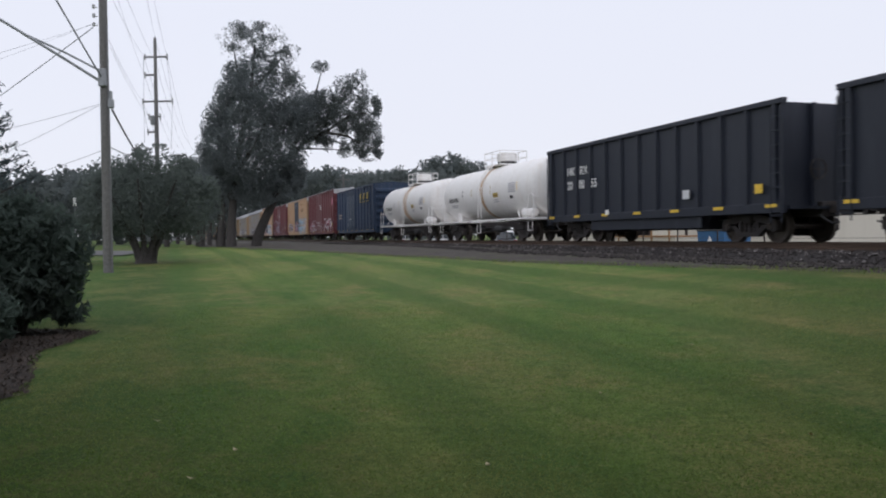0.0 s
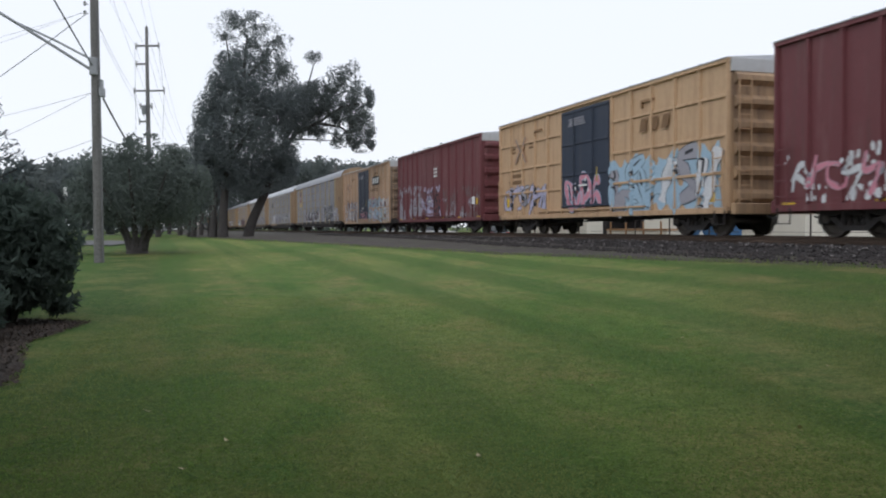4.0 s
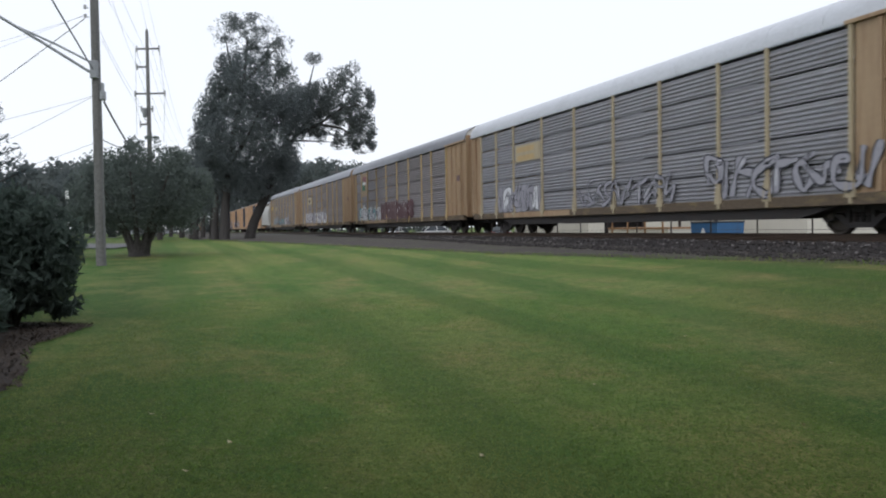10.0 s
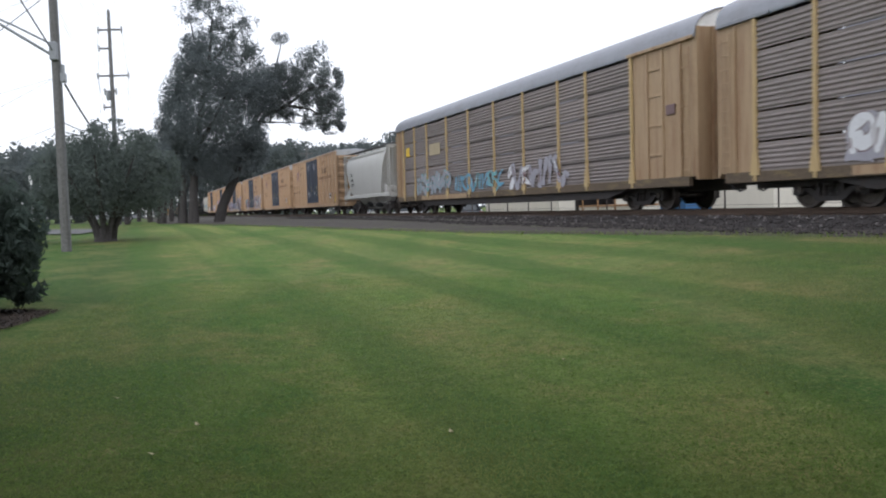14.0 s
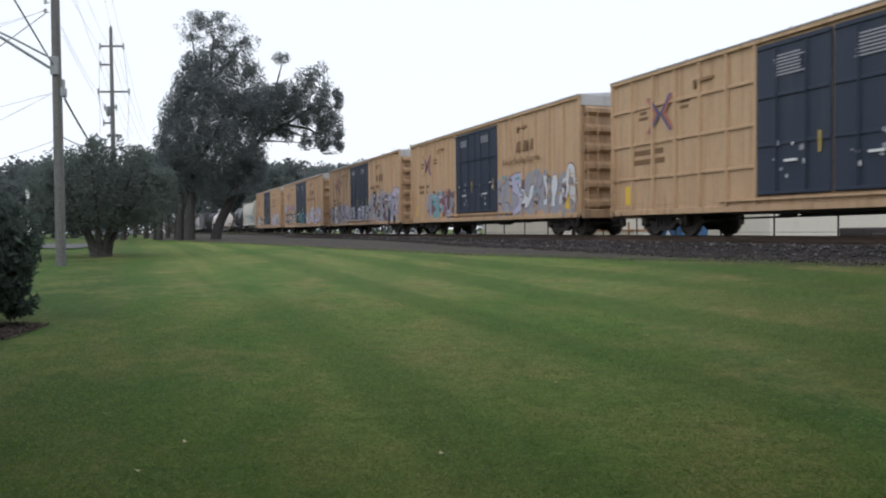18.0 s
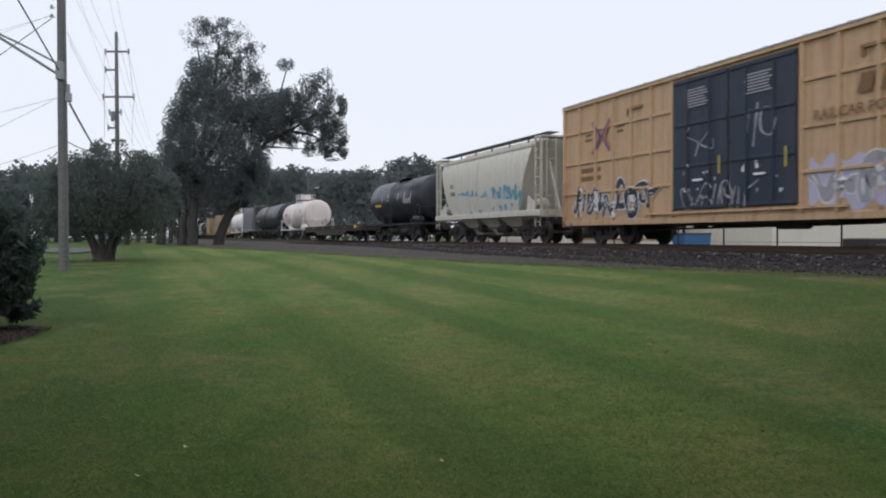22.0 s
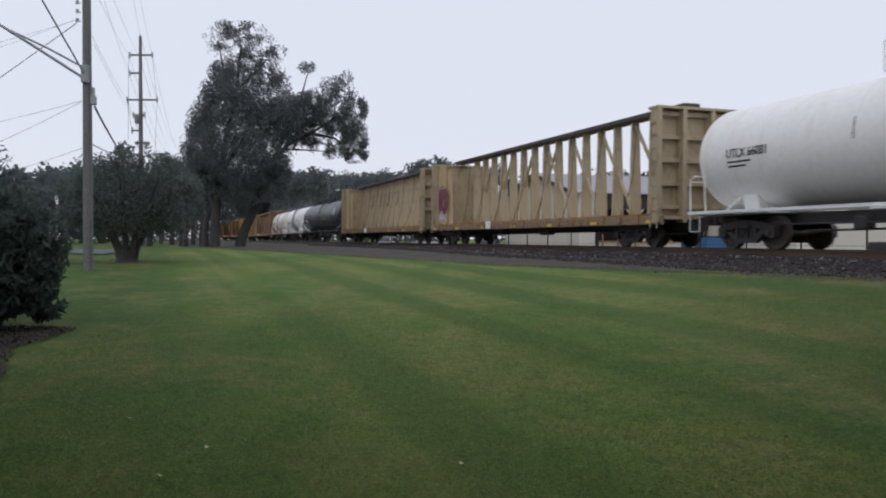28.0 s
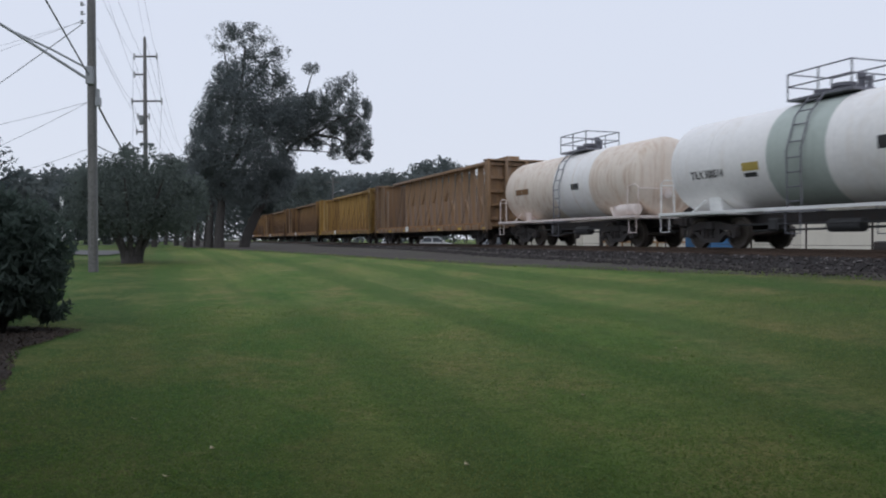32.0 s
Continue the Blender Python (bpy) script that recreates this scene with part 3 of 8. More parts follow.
M_LEAF_BUSH = leaf_material("leaves_broad", (0.090, 0.120, 0.102), (0.145, 0.178, 0.155), 0.4)
M_BLADE = leaf_material("grass_blade", (0.130, 0.205, 0.046), (0.24, 0.24, 0.086), 0.5)
M_NEEDLE = leaf_material("needles_blue", (0.085, 0.112, 0.118), (0.120, 0.150, 0.158))
M_LEAF_FAR = leaf_material("leaves_far", (0.130, 0.150, 0.148), (0.150, 0.164, 0.152), 0.12)
M_CHIP = mat("bark_chip", (0.045, 0.034, 0.027), 0.95, 0, 0.2, 5, 40, 0.2, piece=0.7)
M_LEAF_FALLEN = plain("fallen_leaf", (0.42, 0.36, 0.22))


def cards(spots, sizes, seed, long=1.0, droop=0.0):
    """Small bent leaves at the given spots, as corners and faces."""
    rnd = np.random.RandomState(seed)
    n = len(spots)
    p = np.asarray(spots, float)
    a = rnd.normal(size=(n, 3))
    a[:, 2] -= droop
    a /= np.linalg.norm(a, axis=1)[:, None]
    b = np.cross(a, rnd.normal(size=(n, 3)))
    b /= np.linalg.norm(b, axis=1)[:, None]
    c = np.cross(a, b)
    s = np.asarray(sizes, float)[:, None]
    wid = rnd.uniform(.55, 1.0, (n, 1))
    v = np.stack([p - a * s * long * .5, p + b * s * .45 * wid + c * s * .1, p + a * s * long * .5, p - b * s * .45 * wid + c * s * .1], axis=1).reshape(-1, 3)
    f = np.arange(4 * n).reshape(n, 4)
    return v, f


def lobe_spots(lobes, seed, unit):
    """Spots in uneven ellipsoids with gaps. lobes: x, y, z, rx, ry, rz, count, leaf size, gap."""
    rnd = np.random.RandomState(seed)
    out, sizes = [], []
    for x, y, z, rx, ry, rz, n, size, gap in lobes:
        made = 0
        tries = 0
        while made < n and tries < n * 6:
            tries += 1
            d = rnd.normal(size=3)
            d /= np.linalg.norm(d)
            r = rnd.uniform(0.0, 1.0) ** (1 / 2.4)
            edge = 1 + .28 * noise.noise((d[0] * 2.1 + x, d[1] * 2.1 + z, d[2] * 2.1))
            q = (x + d[0] * rx * r * edge, y + d[1] * ry * r * edge, z + d[2] * rz * r * edge)
            k = unit
            if noise.noise((q[0] * k, q[1] * k, q[2] * k)) + .5 * noise.noise((q[0] * k * 2.7, q[1] * k * 2.7, q[2] * k * 2.7)) < gap:
                continue
            out.append(q)
            sizes.append(size * rnd.uniform(.6, 1.35))
            made += 1
    return out, sizes


def crown(name, lobes, material, parent, seed, unit=.9, long=1.3, droop=.2, finer=1.0):
    lobes = [(*q[:6], int(q[6] * finer ** 2), q[7] / finer, q[8]) for q in lobes]
    spots, sizes = lobe_spots(lobes, seed, unit)
    v, f = cards(spots, sizes, seed, long, droop)
    me = bpy.data.meshes.new(name)
    me.from_pydata(v.tolist(), [], f.tolist())
    me.materials.append(material)
    ob = new(name, me)
    ob.parent = parent
    return ob


def limb(g, pts, r0, r1, n=8):
    """A tapered, slightly crooked branch through pts."""
    m = len(pts) - 1
    for i, (a, b) in enumerate(zip(pts, pts[1:])):
        g.tube(a, b, r0 + (r1 - r0) * i / m, n, r0 + (r1 - r0) * (i + 1) / m, caps=False)


def big_trees():
    # a dense old tree with a thin top, at a trackside group
    t = thing("tree", "tall dark dense tree with a thin open top beside the railway", "tree", "trackside trees", pose(-15.4, 55.6, .82))
    g = Mesh()
    limb(g, [(0, 0, -.1), (.02, 0, .5), (.05, 0, 1.6), (.25, .1, 4.2), (.9, .1, 8.0), (1.6, 0, 11.0), (1.9, .1, 14.2)], .42, .06, 10)
    limb(g, [(-.75, .2, -.1), (-.7, .2, 1.4), (-.55, .2, 3.2), (-1.2, .3, 6.0)], .3, .08, 10)
    limb(g, [(.2, 0, 3.2), (-.9, .3, 5.2), (-1.6, .4, 7.5)], .2, .05)
    limb(g, [(.4, 0, 5), (1.8, -.5, 7.0), (2.9, -.6, 9.0)], .2, .05)
    limb(g, [(1.4, 0, 10.2), (.7, 0, 12.2), (.4, 0, 14.0)], .12, .03)
    limb(g, [(1.6, 0, 11.0), (2.9, .2, 12.3), (3.9, .1, 13.4)], .12, .03)
    part("trunk", g, M_BARK, t, flat=False)
    u = .039
    def lobe(px, py, rx, ry, n, size, gap, dy=0.0, deep=None):
        return ((px - 395) * u, dy, .62 + (407 - py) * u, rx * u, (deep or min(rx, ry)) * u, ry * u, n, size, gap)
    dense = [lobe(436, 235, 84, 98, 9000, 0.156, -.4), lobe(392, 258, 56, 80, 5400, 0.156, -.34), lobe(440, 150, 64, 62, 6800, 0.148, -.36), lobe(402, 165, 36, 46, 2800, 0.148, -.34), lobe(484, 250, 58, 76, 5100, 0.148, -.32),
             lobe(372, 290, 38, 48, 2700, 0.148, -.28), lobe(510, 192, 52, 50, 4600, 0.148, -.34), lobe(450, 312, 66, 36, 3900, 0.148, -.28), lobe(410, 110, 26, 28, 1800, 0.131, -.3), lobe(506, 292, 30, 42, 2250, 0.148, -.24), lobe(372, 205, 28, 44, 2400, 0.139, -.3), lobe(352, 255, 18, 26, 900, 0.131, -.2)]
    crown("crown", dense, M_LEAF_DARK, t, 3, .9, finer=1.35)
    thin = [lobe(440, 54, 66, 36, 1900, .10, .03), lobe(416, 34, 28, 18, 760, .11, .02), lobe(452, 34, 28, 16, 560, .11, .03), lobe(470, 64, 36, 22, 700, .12, .03), lobe(506, 74, 22, 18, 480, .12, .04), lobe(406, 64, 12, 14, 160, .12, .02), lobe(455, 88, 36, 18, 700, .13, -.02), lobe(486, 112, 36, 26, 1100, .14, -.08), lobe(510, 134, 26, 24, 800, .14, -.1)]
    crown("thin_crown", thin, M_LEAF_OPEN, t, 4, 1.6, finer=1.3)
    # a leaning broad tree that overhangs towards the track
    t = thing("tree", "leaning broad-crowned tree with an open overhanging crown beside the railway", "tree", "trackside trees", pose(-14.0, 57.0, .86))
    g = Mesh()
    limb(g, [(0, 0, -.1), (.12, 0, .5), (.38, 0, 1.3), (1.1, 0, 2.8), (1.85, 0, 4.6), (2.5, 0, 6.2)], .40, .24, 10)
    limb(g, [(2.5, 0, 6.2), (3.6, -.2, 7.4), (5.2, -.3, 8.1), (6.8, -.2, 7.8), (7.7, 0, 7.2)], .20, .03)
    limb(g, [(2.5, 0, 6.2), (3.3, .3, 8.4), (4.2, .2, 10.0), (4.9, 0, 12.4)], .2, .03)
    limb(g, [(3.6, -.2, 7.4), (5.4, .3, 9.4), (6.9, .4, 11.0)], .13, .03)
    limb(g, [(5.2, -.3, 8.1), (6.9, -.6, 9.2), (8.2, -.5, 9.4)], .1, .03)
    limb(g, [(3.2, -.1, 7.0), (4.6, .4, 7.0), (6.2, .5, 6.9)], .08, .02)
    part("trunk", g, M_BARK, t, flat=False)
    u = .0403
    def lobe2(px, py, rx, ry, n, size, gap):
        return ((px - 435) * u, 0, .6 + (407 - py) * u, rx * u, min(rx, ry) * u, ry * u, n, size, gap)
    open_ = [lobe2(556, 174, 54, 32, 3000, .14, -.18), lobe2(604, 140, 28, 22, 1100, .12, -.06), lobe2(632, 178, 32, 40, 2000, .13, -.08), lobe2(636, 230, 30, 38, 2400, .13, -.12), lobe2(596, 202, 46, 20, 1400, .12, -.06),
             lobe2(530, 195, 42, 44, 3600, .14, -.26), lobe2(580, 192, 50, 40, 3000, .12, -.16), lobe2(545, 225, 34, 24, 1400, .12, -.16), lobe2(615, 215, 40, 34, 1600, .11, -.08), lobe2(650, 172, 16, 26, 600, .12, -.04), lobe2(654, 250, 14, 20, 560, .12, -.08), lobe2(602, 250, 36, 15, 900, .12, -.04), lobe2(560, 240, 28, 12, 700, .12, -.08), lobe2(625, 122, 14, 14, 260, .12, .0), lobe2(640, 262, 22, 12, 560, .12, -.08), lobe2(572, 158, 36, 18, 700, .12, -.06), lobe2(556, 103, 17, 13, 420, .12, -.05)]
    crown("crown", open_, M_LEAF_OPEN, t, 6, 1.5, finer=1.35)
    # slender neighbours behind, whose stems show below
    # the last four are extra trees, first added to shade the far wagons
    for i, (x, y, h) in enumerate(((-18.2, 58.0, 6.5), (-19.4, 61.0, 7.0), (-18.6, 63.5, 8.0), (-21.5, 60.0, 6.0), (-21.6, 71.0, 7.0), (-26.4, 80.0, 7.5), (-24.5, 74.0, 7.0), (-31.0, 90.0, 8.0))):
        t = thing("tree", "slender dark tree in a trackside group", "tree", "trackside trees", pose(x, y, .85))
        g = Mesh()
        limb(g, [(0, 0, 0), (.1, 0, 2), (.05, .1, h * .7), (.2, 0, h)], .24, .05)
        limb(g, [(.08, 0, 1.8), (.9, .2, 3.2), (1.3, .3, 4.6)], .1, .03)
        part("trunk", g, M_BARK, t, flat=False)
        wide = max(0, h - 7)
        high = .62
        crown("crown", [(0, 0, h * high, 1.7 + .14 * wide, 1.5 + .2 * wide, h * (.98 - high), 2100 + int(330 * wide), .20, -.25), (.9, .3, h * (high - .06), 1.2, 1.2, 1.4, 600, .19, -.2)], M_LEAF_DARK, t, 20 + i)


def vase_tree():
    t = thing("shrub_tree", "round bushy dark tree with several stems on the lawn", "tree", m=pose(-10.85, 28.2, .62))
    g = Mesh()
    rnd = random.Random(2)
    for i in range(9):
        a = i * .698
        c, s = math.cos(a), math.sin(a)
        limb(g, [(c * .22, s * .2, -.05), (c * .34, s * .3, .5), (c * .62, s * .5, 1.1), (c * 1.3, s * 1.0, 2.0), (c * 1.9, s * 1.5, 2.9)], .13, .03)
    g.lathe([(-.05, .42), (.15, .36), (.45, .34), (.6, .2)], 12, "z")
    part("trunk", g, M_BARK, t, flat=False)
    lobes = [(0.1, 0, 2.35, 2.35, 2.1, 1.5, 13000, .075, -.36), (-1.35, .1, 2.1, 1.2, 1.2, 1.15, 4000, .072, -.3), (1.5, 0, 1.95, 1.25, 1.2, 1.2, 4300, .072, -.32), (.3, -.2, 3.3, 1.5, 1.3, .75, 3400, .072, -.12),
             (-.9, 0, 3.25, .9, .9, .6, 1300, .085, -.02), (1.15, .1, 3.35, .8, .8, .55, 1200, .085, .0), (-1.95, 0, 2.7, .6, .6, .5, 750, .085, .05), (.2, 0, 4.0, .7, .6, .3, 480, .08, .05), (0, 0, 1.5, 1.9, 1.6, .7, 3900, .072, -.35), (2.1, 0, 2.6, .6, .6, .6, 800, .085, -.02), (-2.0, 0, 1.7, .6, .6, .6, 800, .085, -.1)]
    crown("crown", lobes, M_LEAF_SHRUB, t, 9, 1.7)


def bed_plants():
    t = thing("shrub", "dark broad-leaved evergreen shrub in a mulched bed", "shrub", m=pose(-5.55, 10.1, .28))
    g = Mesh()
    for i in range(11):
        a = i * .571
        g = Mesh()
        limb(g, [(0.05 * math.cos(a), .05 * math.sin(a), 0), (.25 * math.cos(a), .25 * math.sin(a), .6), (.55 * math.cos(a), .5 * math.sin(a), 1.2)], .03, .01, 6)
        part("stem", g, M_BARK, t)
    lobes = [(0, 0, .95, .86, .8, .80, 7600, .062, -.36), (.42, -.1, .7, .45, .45, .5, 1700, .060, -.2), (-.3, -.35, .5, .55, .5, .5, 1700, .06, -.25), (.15, 0, 1.55, .45, .45, .30, 800, .058, -.02), (-.45, 0, 1.6, .4, .4, .3, 700, .058, 0), (.6, 0, .35, .3, .3, .22, 520, .058, -.1), (.7, -.1, 1.0, .25, .25, .35, 420, .058, -.02)]
    crown("leaves", lobes, M_LEAF_BUSH, t, 12, 3.4, 2.5, .5)
    t = thing("shrub", "low broad-leaved shrub with pale young leaves in a mulched bed", "shrub", m=pose(-5.15, 8.5, .25))
    crown("leaves", [(-.1, 0, .42, .5, .5, .42, 2800, .058, -.3)], M_LEAF_BUSH, t, 13, 3.4, 2.6, .3)
    g = Mesh()
    for i in range(7):
        a = i * .9
        g = Mesh()
        limb(g, [(0, 0, -.02), (.15 * math.cos(a), .15 * math.sin(a), .35)], .02, .008, 6)
        part("stem", g, M_BARK, t)
    # blue spruce
    t = thing("spruce", "blue-grey spruce with drooping boughs beside the lawn", "tree", m=pose(-7.35, 11.6, .28))
    g = Mesh()
    limb(g, [(0, 0, 0), (0, 0, 2.4), (0, 0, 4.6)], .12, .015)
    spots, sizes = [], []
    rnd = random.Random(4)
    for i in range(150):
        z = .25 + 4.2 * (i / 150) ** 1.05
        reach = 1.85 * (1 - z / 4.9) * rnd.uniform(.8, 1.08) + .1
        a = i * 2.4
        tip = (reach * math.cos(a), reach * math.sin(a), z + .12 + rnd.uniform(-.05, .2))
        mid_ = (tip[0] * .5, tip[1] * .5, z - .03)
        limb(g, [(0, 0, z), mid_, tip], .025, .006, 5)
        for k in range(150):
            f = (k + 1) / 150
            b = [mid_[j] * f * 2 if f < .5 else mid_[j] + (tip[j] - mid_[j]) * (f * 2 - 1) for j in (0, 1)]
            zz = z + (mid_[2] - z) * f * 2 if f < .5 else mid_[2] + (tip[2] - mid_[2]) * (f * 2 - 1)
            w = .20 * (1 - f * .75)
            spots.append((b[0] + rnd.gauss(0, w * .55), b[1] + rnd.gauss(0, w * .55), zz + rnd.gauss(0, .03)))
            sizes.append(rnd.uniform(.022, .04))
    part("trunk", g, M_BARK, t)
    v, f = cards(spots, sizes, 5, 3.2, 0)
    me = bpy.data.meshes.new("needles")
    me.from_pydata(v.tolist(), [], f.tolist())
    me.materials.append(M_NEEDLE)
    new("needles", me).parent = t
    t = thing("tree", "small grey-green broadleaf tree behind a spruce", "tree", m=pose(-14.6, 21.0, .5))
    g = Mesh()
    limb(g, [(0, 0, 0), (.05, 0, 1.2), (.1, 0, 2.6)], .1, .03)
    part("trunk", g, M_BARK, t)
    crown("crown", [(0, 0, 2.3, 1.5, 1.3, 1.25, 1700, .16, -.25), (1.0, 0, 2.9, .6, .6, .5, 240, .15, -.05)], M_LEAF_OPEN, t, 15, 1.6)


def woods():
    """Far woods on the slopes all round."""
    rnd = random.Random(8)
    lobes = []
    def clump(x, y, r, h, z=.5):
        lobes.append((x, y, z + h - r * .8, r, r, r * .85, int(50 * r * r), .62, -.22))
        lobes.append((x + rnd.uniform(-1, 1), y, z + h * .45, r * 1.05, r, h * .5, int(36 * r * r), .7, -.3))
    for i in range(46):                       # beyond the railway
        s = 180 - i * 3.2 + rnd.uniform(-3, 3)
        d = 34 + i * 2.2 + rnd.uniform(-4, 10)
        p = at(s, d + 18)
        far = math.hypot(p.x, p.y)
        clump(p.x, p.y, rnd.uniform(3.2, 5.0), far * (.090 - .012 * smooth(6, 8, i) - .022 * smooth(14, 26, i) + .008 * math.sin(i * .55) + rnd.uniform(-.004, .006)) + 1.0)
    for i in range(17):                       # close beyond the line, further on
        p = at(88 + 7.0 * i + rnd.uniform(-2, 2), 26 + rnd.uniform(0, 4))
        far = math.hypot(p.x, p.y)
        clump(p.x, p.y, rnd.uniform(2.6, 3.6), far * (.082 + rnd.uniform(-.006, .008)) + 1.0)
    for i in range(40):                       # beyond the street
        a = radians(-62 + 1.08 * i + rnd.uniform(-.5, .5))
        far = rnd.uniform(88, 118)
        clump(far * math.sin(a), far * math.cos(a), rnd.uniform(2.8, 4.6), far * (.074 + rnd.uniform(0, .010)) + 1.0)
    for i in range(26):                       # past the far curve of the line
        a = radians(-24 + 1.0 * i)
        far = rnd.uniform(190, 240)
        clump(far * math.sin(a), far * math.cos(a), rnd.uniform(6, 8), far * (.074 + rnd.uniform(0, .012)) + 1.0)
    spots, sizes = lobe_spots(lobes, 31, .25)
    v, f = cards(spots, sizes, 31, 1.15, .1)
    me = bpy.data.meshes.new("woods")
    me.from_pydata(v.tolist(), [], f.tolist())
    me.materials.append(M_LEAF_FAR)
    tagged(new("woods", me), "dense dark green woods on distant slopes", "woods", kind="stuff")


def grass_blades():
    rnd = np.random.RandomState(3)
    n = 210000
    y = 3.3 + 10.0 * rnd.rand(n) ** 1.9 - 1.2 * rnd.rand(n) ** 3
    x = (rnd.rand(n) * 2 - 1) * (y * .62 + .4)
    keep = x > -3.1 - .1 * y
    x, y = x[keep], y[keep]
    z = np.array([land(a, b) for a, b in zip(x, y)])
    n = len(x)
    h = rnd.uniform(.008, .024, n)
    ang = rnd.rand(n) * 6.283
    lean = rnd.normal(0, .028, (n, 2))
    w = .0028
    a = np.stack([x - w * np.cos(ang), y - w * np.sin(ang), z - .001], 1)
    b = np.stack([x + w * np.cos(ang), y + w * np.sin(ang), z - .001], 1)
    c = np.stack([x + lean[:, 0], y + lean[:, 1], z + h], 1)
    v = np.stack([a, b, c], 1).reshape(-1, 3)
    me = bpy.data.meshes.new("grass")
    me.from_pydata(v.tolist(), [], np.arange(3 * n).reshape(n, 3).tolist())
    me.materials.append(M_BLADE)
    tagged(new("grass", me), "short mown grass blades, green with dry tips", "grass", kind="stuff")


def bark_chips():
    rnd = random.Random(27)
    g = Mesh()
    for i in range(5200):
        y = 3.8 + 6.6 * rnd.random()
        e = -3.08 - .46 * (y - 5.4) if y < 8.6 else -4.55
        e -= 1.6 * smooth(9.9, 10.8, y) ** 2 + 2.5 * smooth(6.6, 5.2, y)
        x = e + .08 - abs(rnd.gauss(0, .7))
        z = land(x, y) + .012
        a, l, w = rnd.uniform(0, 6.283), rnd.uniform(.012, .04), rnd.uniform(.006, .014)
        c, q = math.cos(a), math.sin(a)
        t = rnd.gauss(0, .01)
        g.add([(x - c * l, y - q * l, z), (x + q * w, y - c * w, z + .006), (x + c * l, y + q * l, z + .012 + abs(t)), (x - q * w, y + c * w, z + .006)], [(0, 1, 2), (0, 2, 3)])
    tagged(part("bark_chips", g, M_CHIP), "dark brown bark chips scattered over a planting bed", "mulch", kind="stuff")


def edge_grass():
    """Longer unmown grass where the lawn meets the dirt."""
    rnd = random.Random(17)
    g = Mesh()
    for i in range(9000):
        s = -13 + 70 * rnd.random() ** 1.4
        p = at(s, lawn_edge(s) + rnd.gauss(.0, .16))
        z = land(p.x, p.y)
        h, a, w = rnd.uniform(.03, .10), rnd.uniform(0, 6.283), rnd.uniform(.006, .014)
        c, q = math.cos(a) * w, math.sin(a) * w
        g.add([(p.x - c, p.y - q, z - .02), (p.x + c, p.y + q, z - .02), (p.x + rnd.gauss(0, .04), p.y + rnd.gauss(0, .04), z + h)], [(0, 1, 2)])
    tagged(part("edge_grass", g, M_BLADE), "ragged longer grass along the edge of the lawn", "grass", kind="stuff")


def fallen_leaves():
    rnd = random.Random(6)
    for x, y in ((-1.45, 4.37), (2.33, 5.17), (-1.35, 4.9), (2.6, 8.6), (.45, 8.0), (-2.1, 5.6), (1.2, 6.4), (3.4, 7.0), (.2, 4.6)):
        s = .026 if y > 6 else .034
        g = Mesh().add([(-s, 0, .012), (0, -s * .5, .004), (s, 0, .02), (0, s * .5, .006), (0, 0, 0)], [(0, 1, 4), (1, 2, 4), (2, 3, 4), (3, 0, 4)])
        ob = part("fallen_leaf", g, M_LEAF_FALLEN, m=pose(x, y, land(x, y) + .03, rnd.uniform(-10, 10), rnd.uniform(-10, 10), rnd.uniform(0, 360)))
        tagged(ob, "pale dry fallen leaf on the lawn", "leaf", "fallen leaves on the lawn")


# ---- street side ----
M_POLE = mat("pole_wood", (0.165, 0.16, 0.155), 0.9, 0, 0.25, 3, 20, 0.5, (3, 3, .2), (0.10, 0.09, 0.08), 0.6, 0.5)
M_WIRE = plain("wire_grey", (0.17, 0.175, 0.185))
M_GALV = mat("galvanised", (0.30, 0.31, 0.32), 0.5, 0.5, 0.1, 3, 20, 0.05)
M_CERAMIC = plain("insulator", (0.45, 0.45, 0.46), 0.3)


def sag_line(a, b, drop, n=14):
    return [tuple(a[j] + (b[j] - a[j]) * i / n - (drop * 4 * (i / n) * (1 - i / n) if j == 2 else 0) for j in range(3)) for i in range(n + 1)]


def cable(a, b, drop, r, group="overhead wires"):
    tagged(part("overhead_wire", Mesh().wire(sag_line(a, b, drop), r, 5), M_WIRE), "thin grey overhead wire strung between poles", "wire", group)


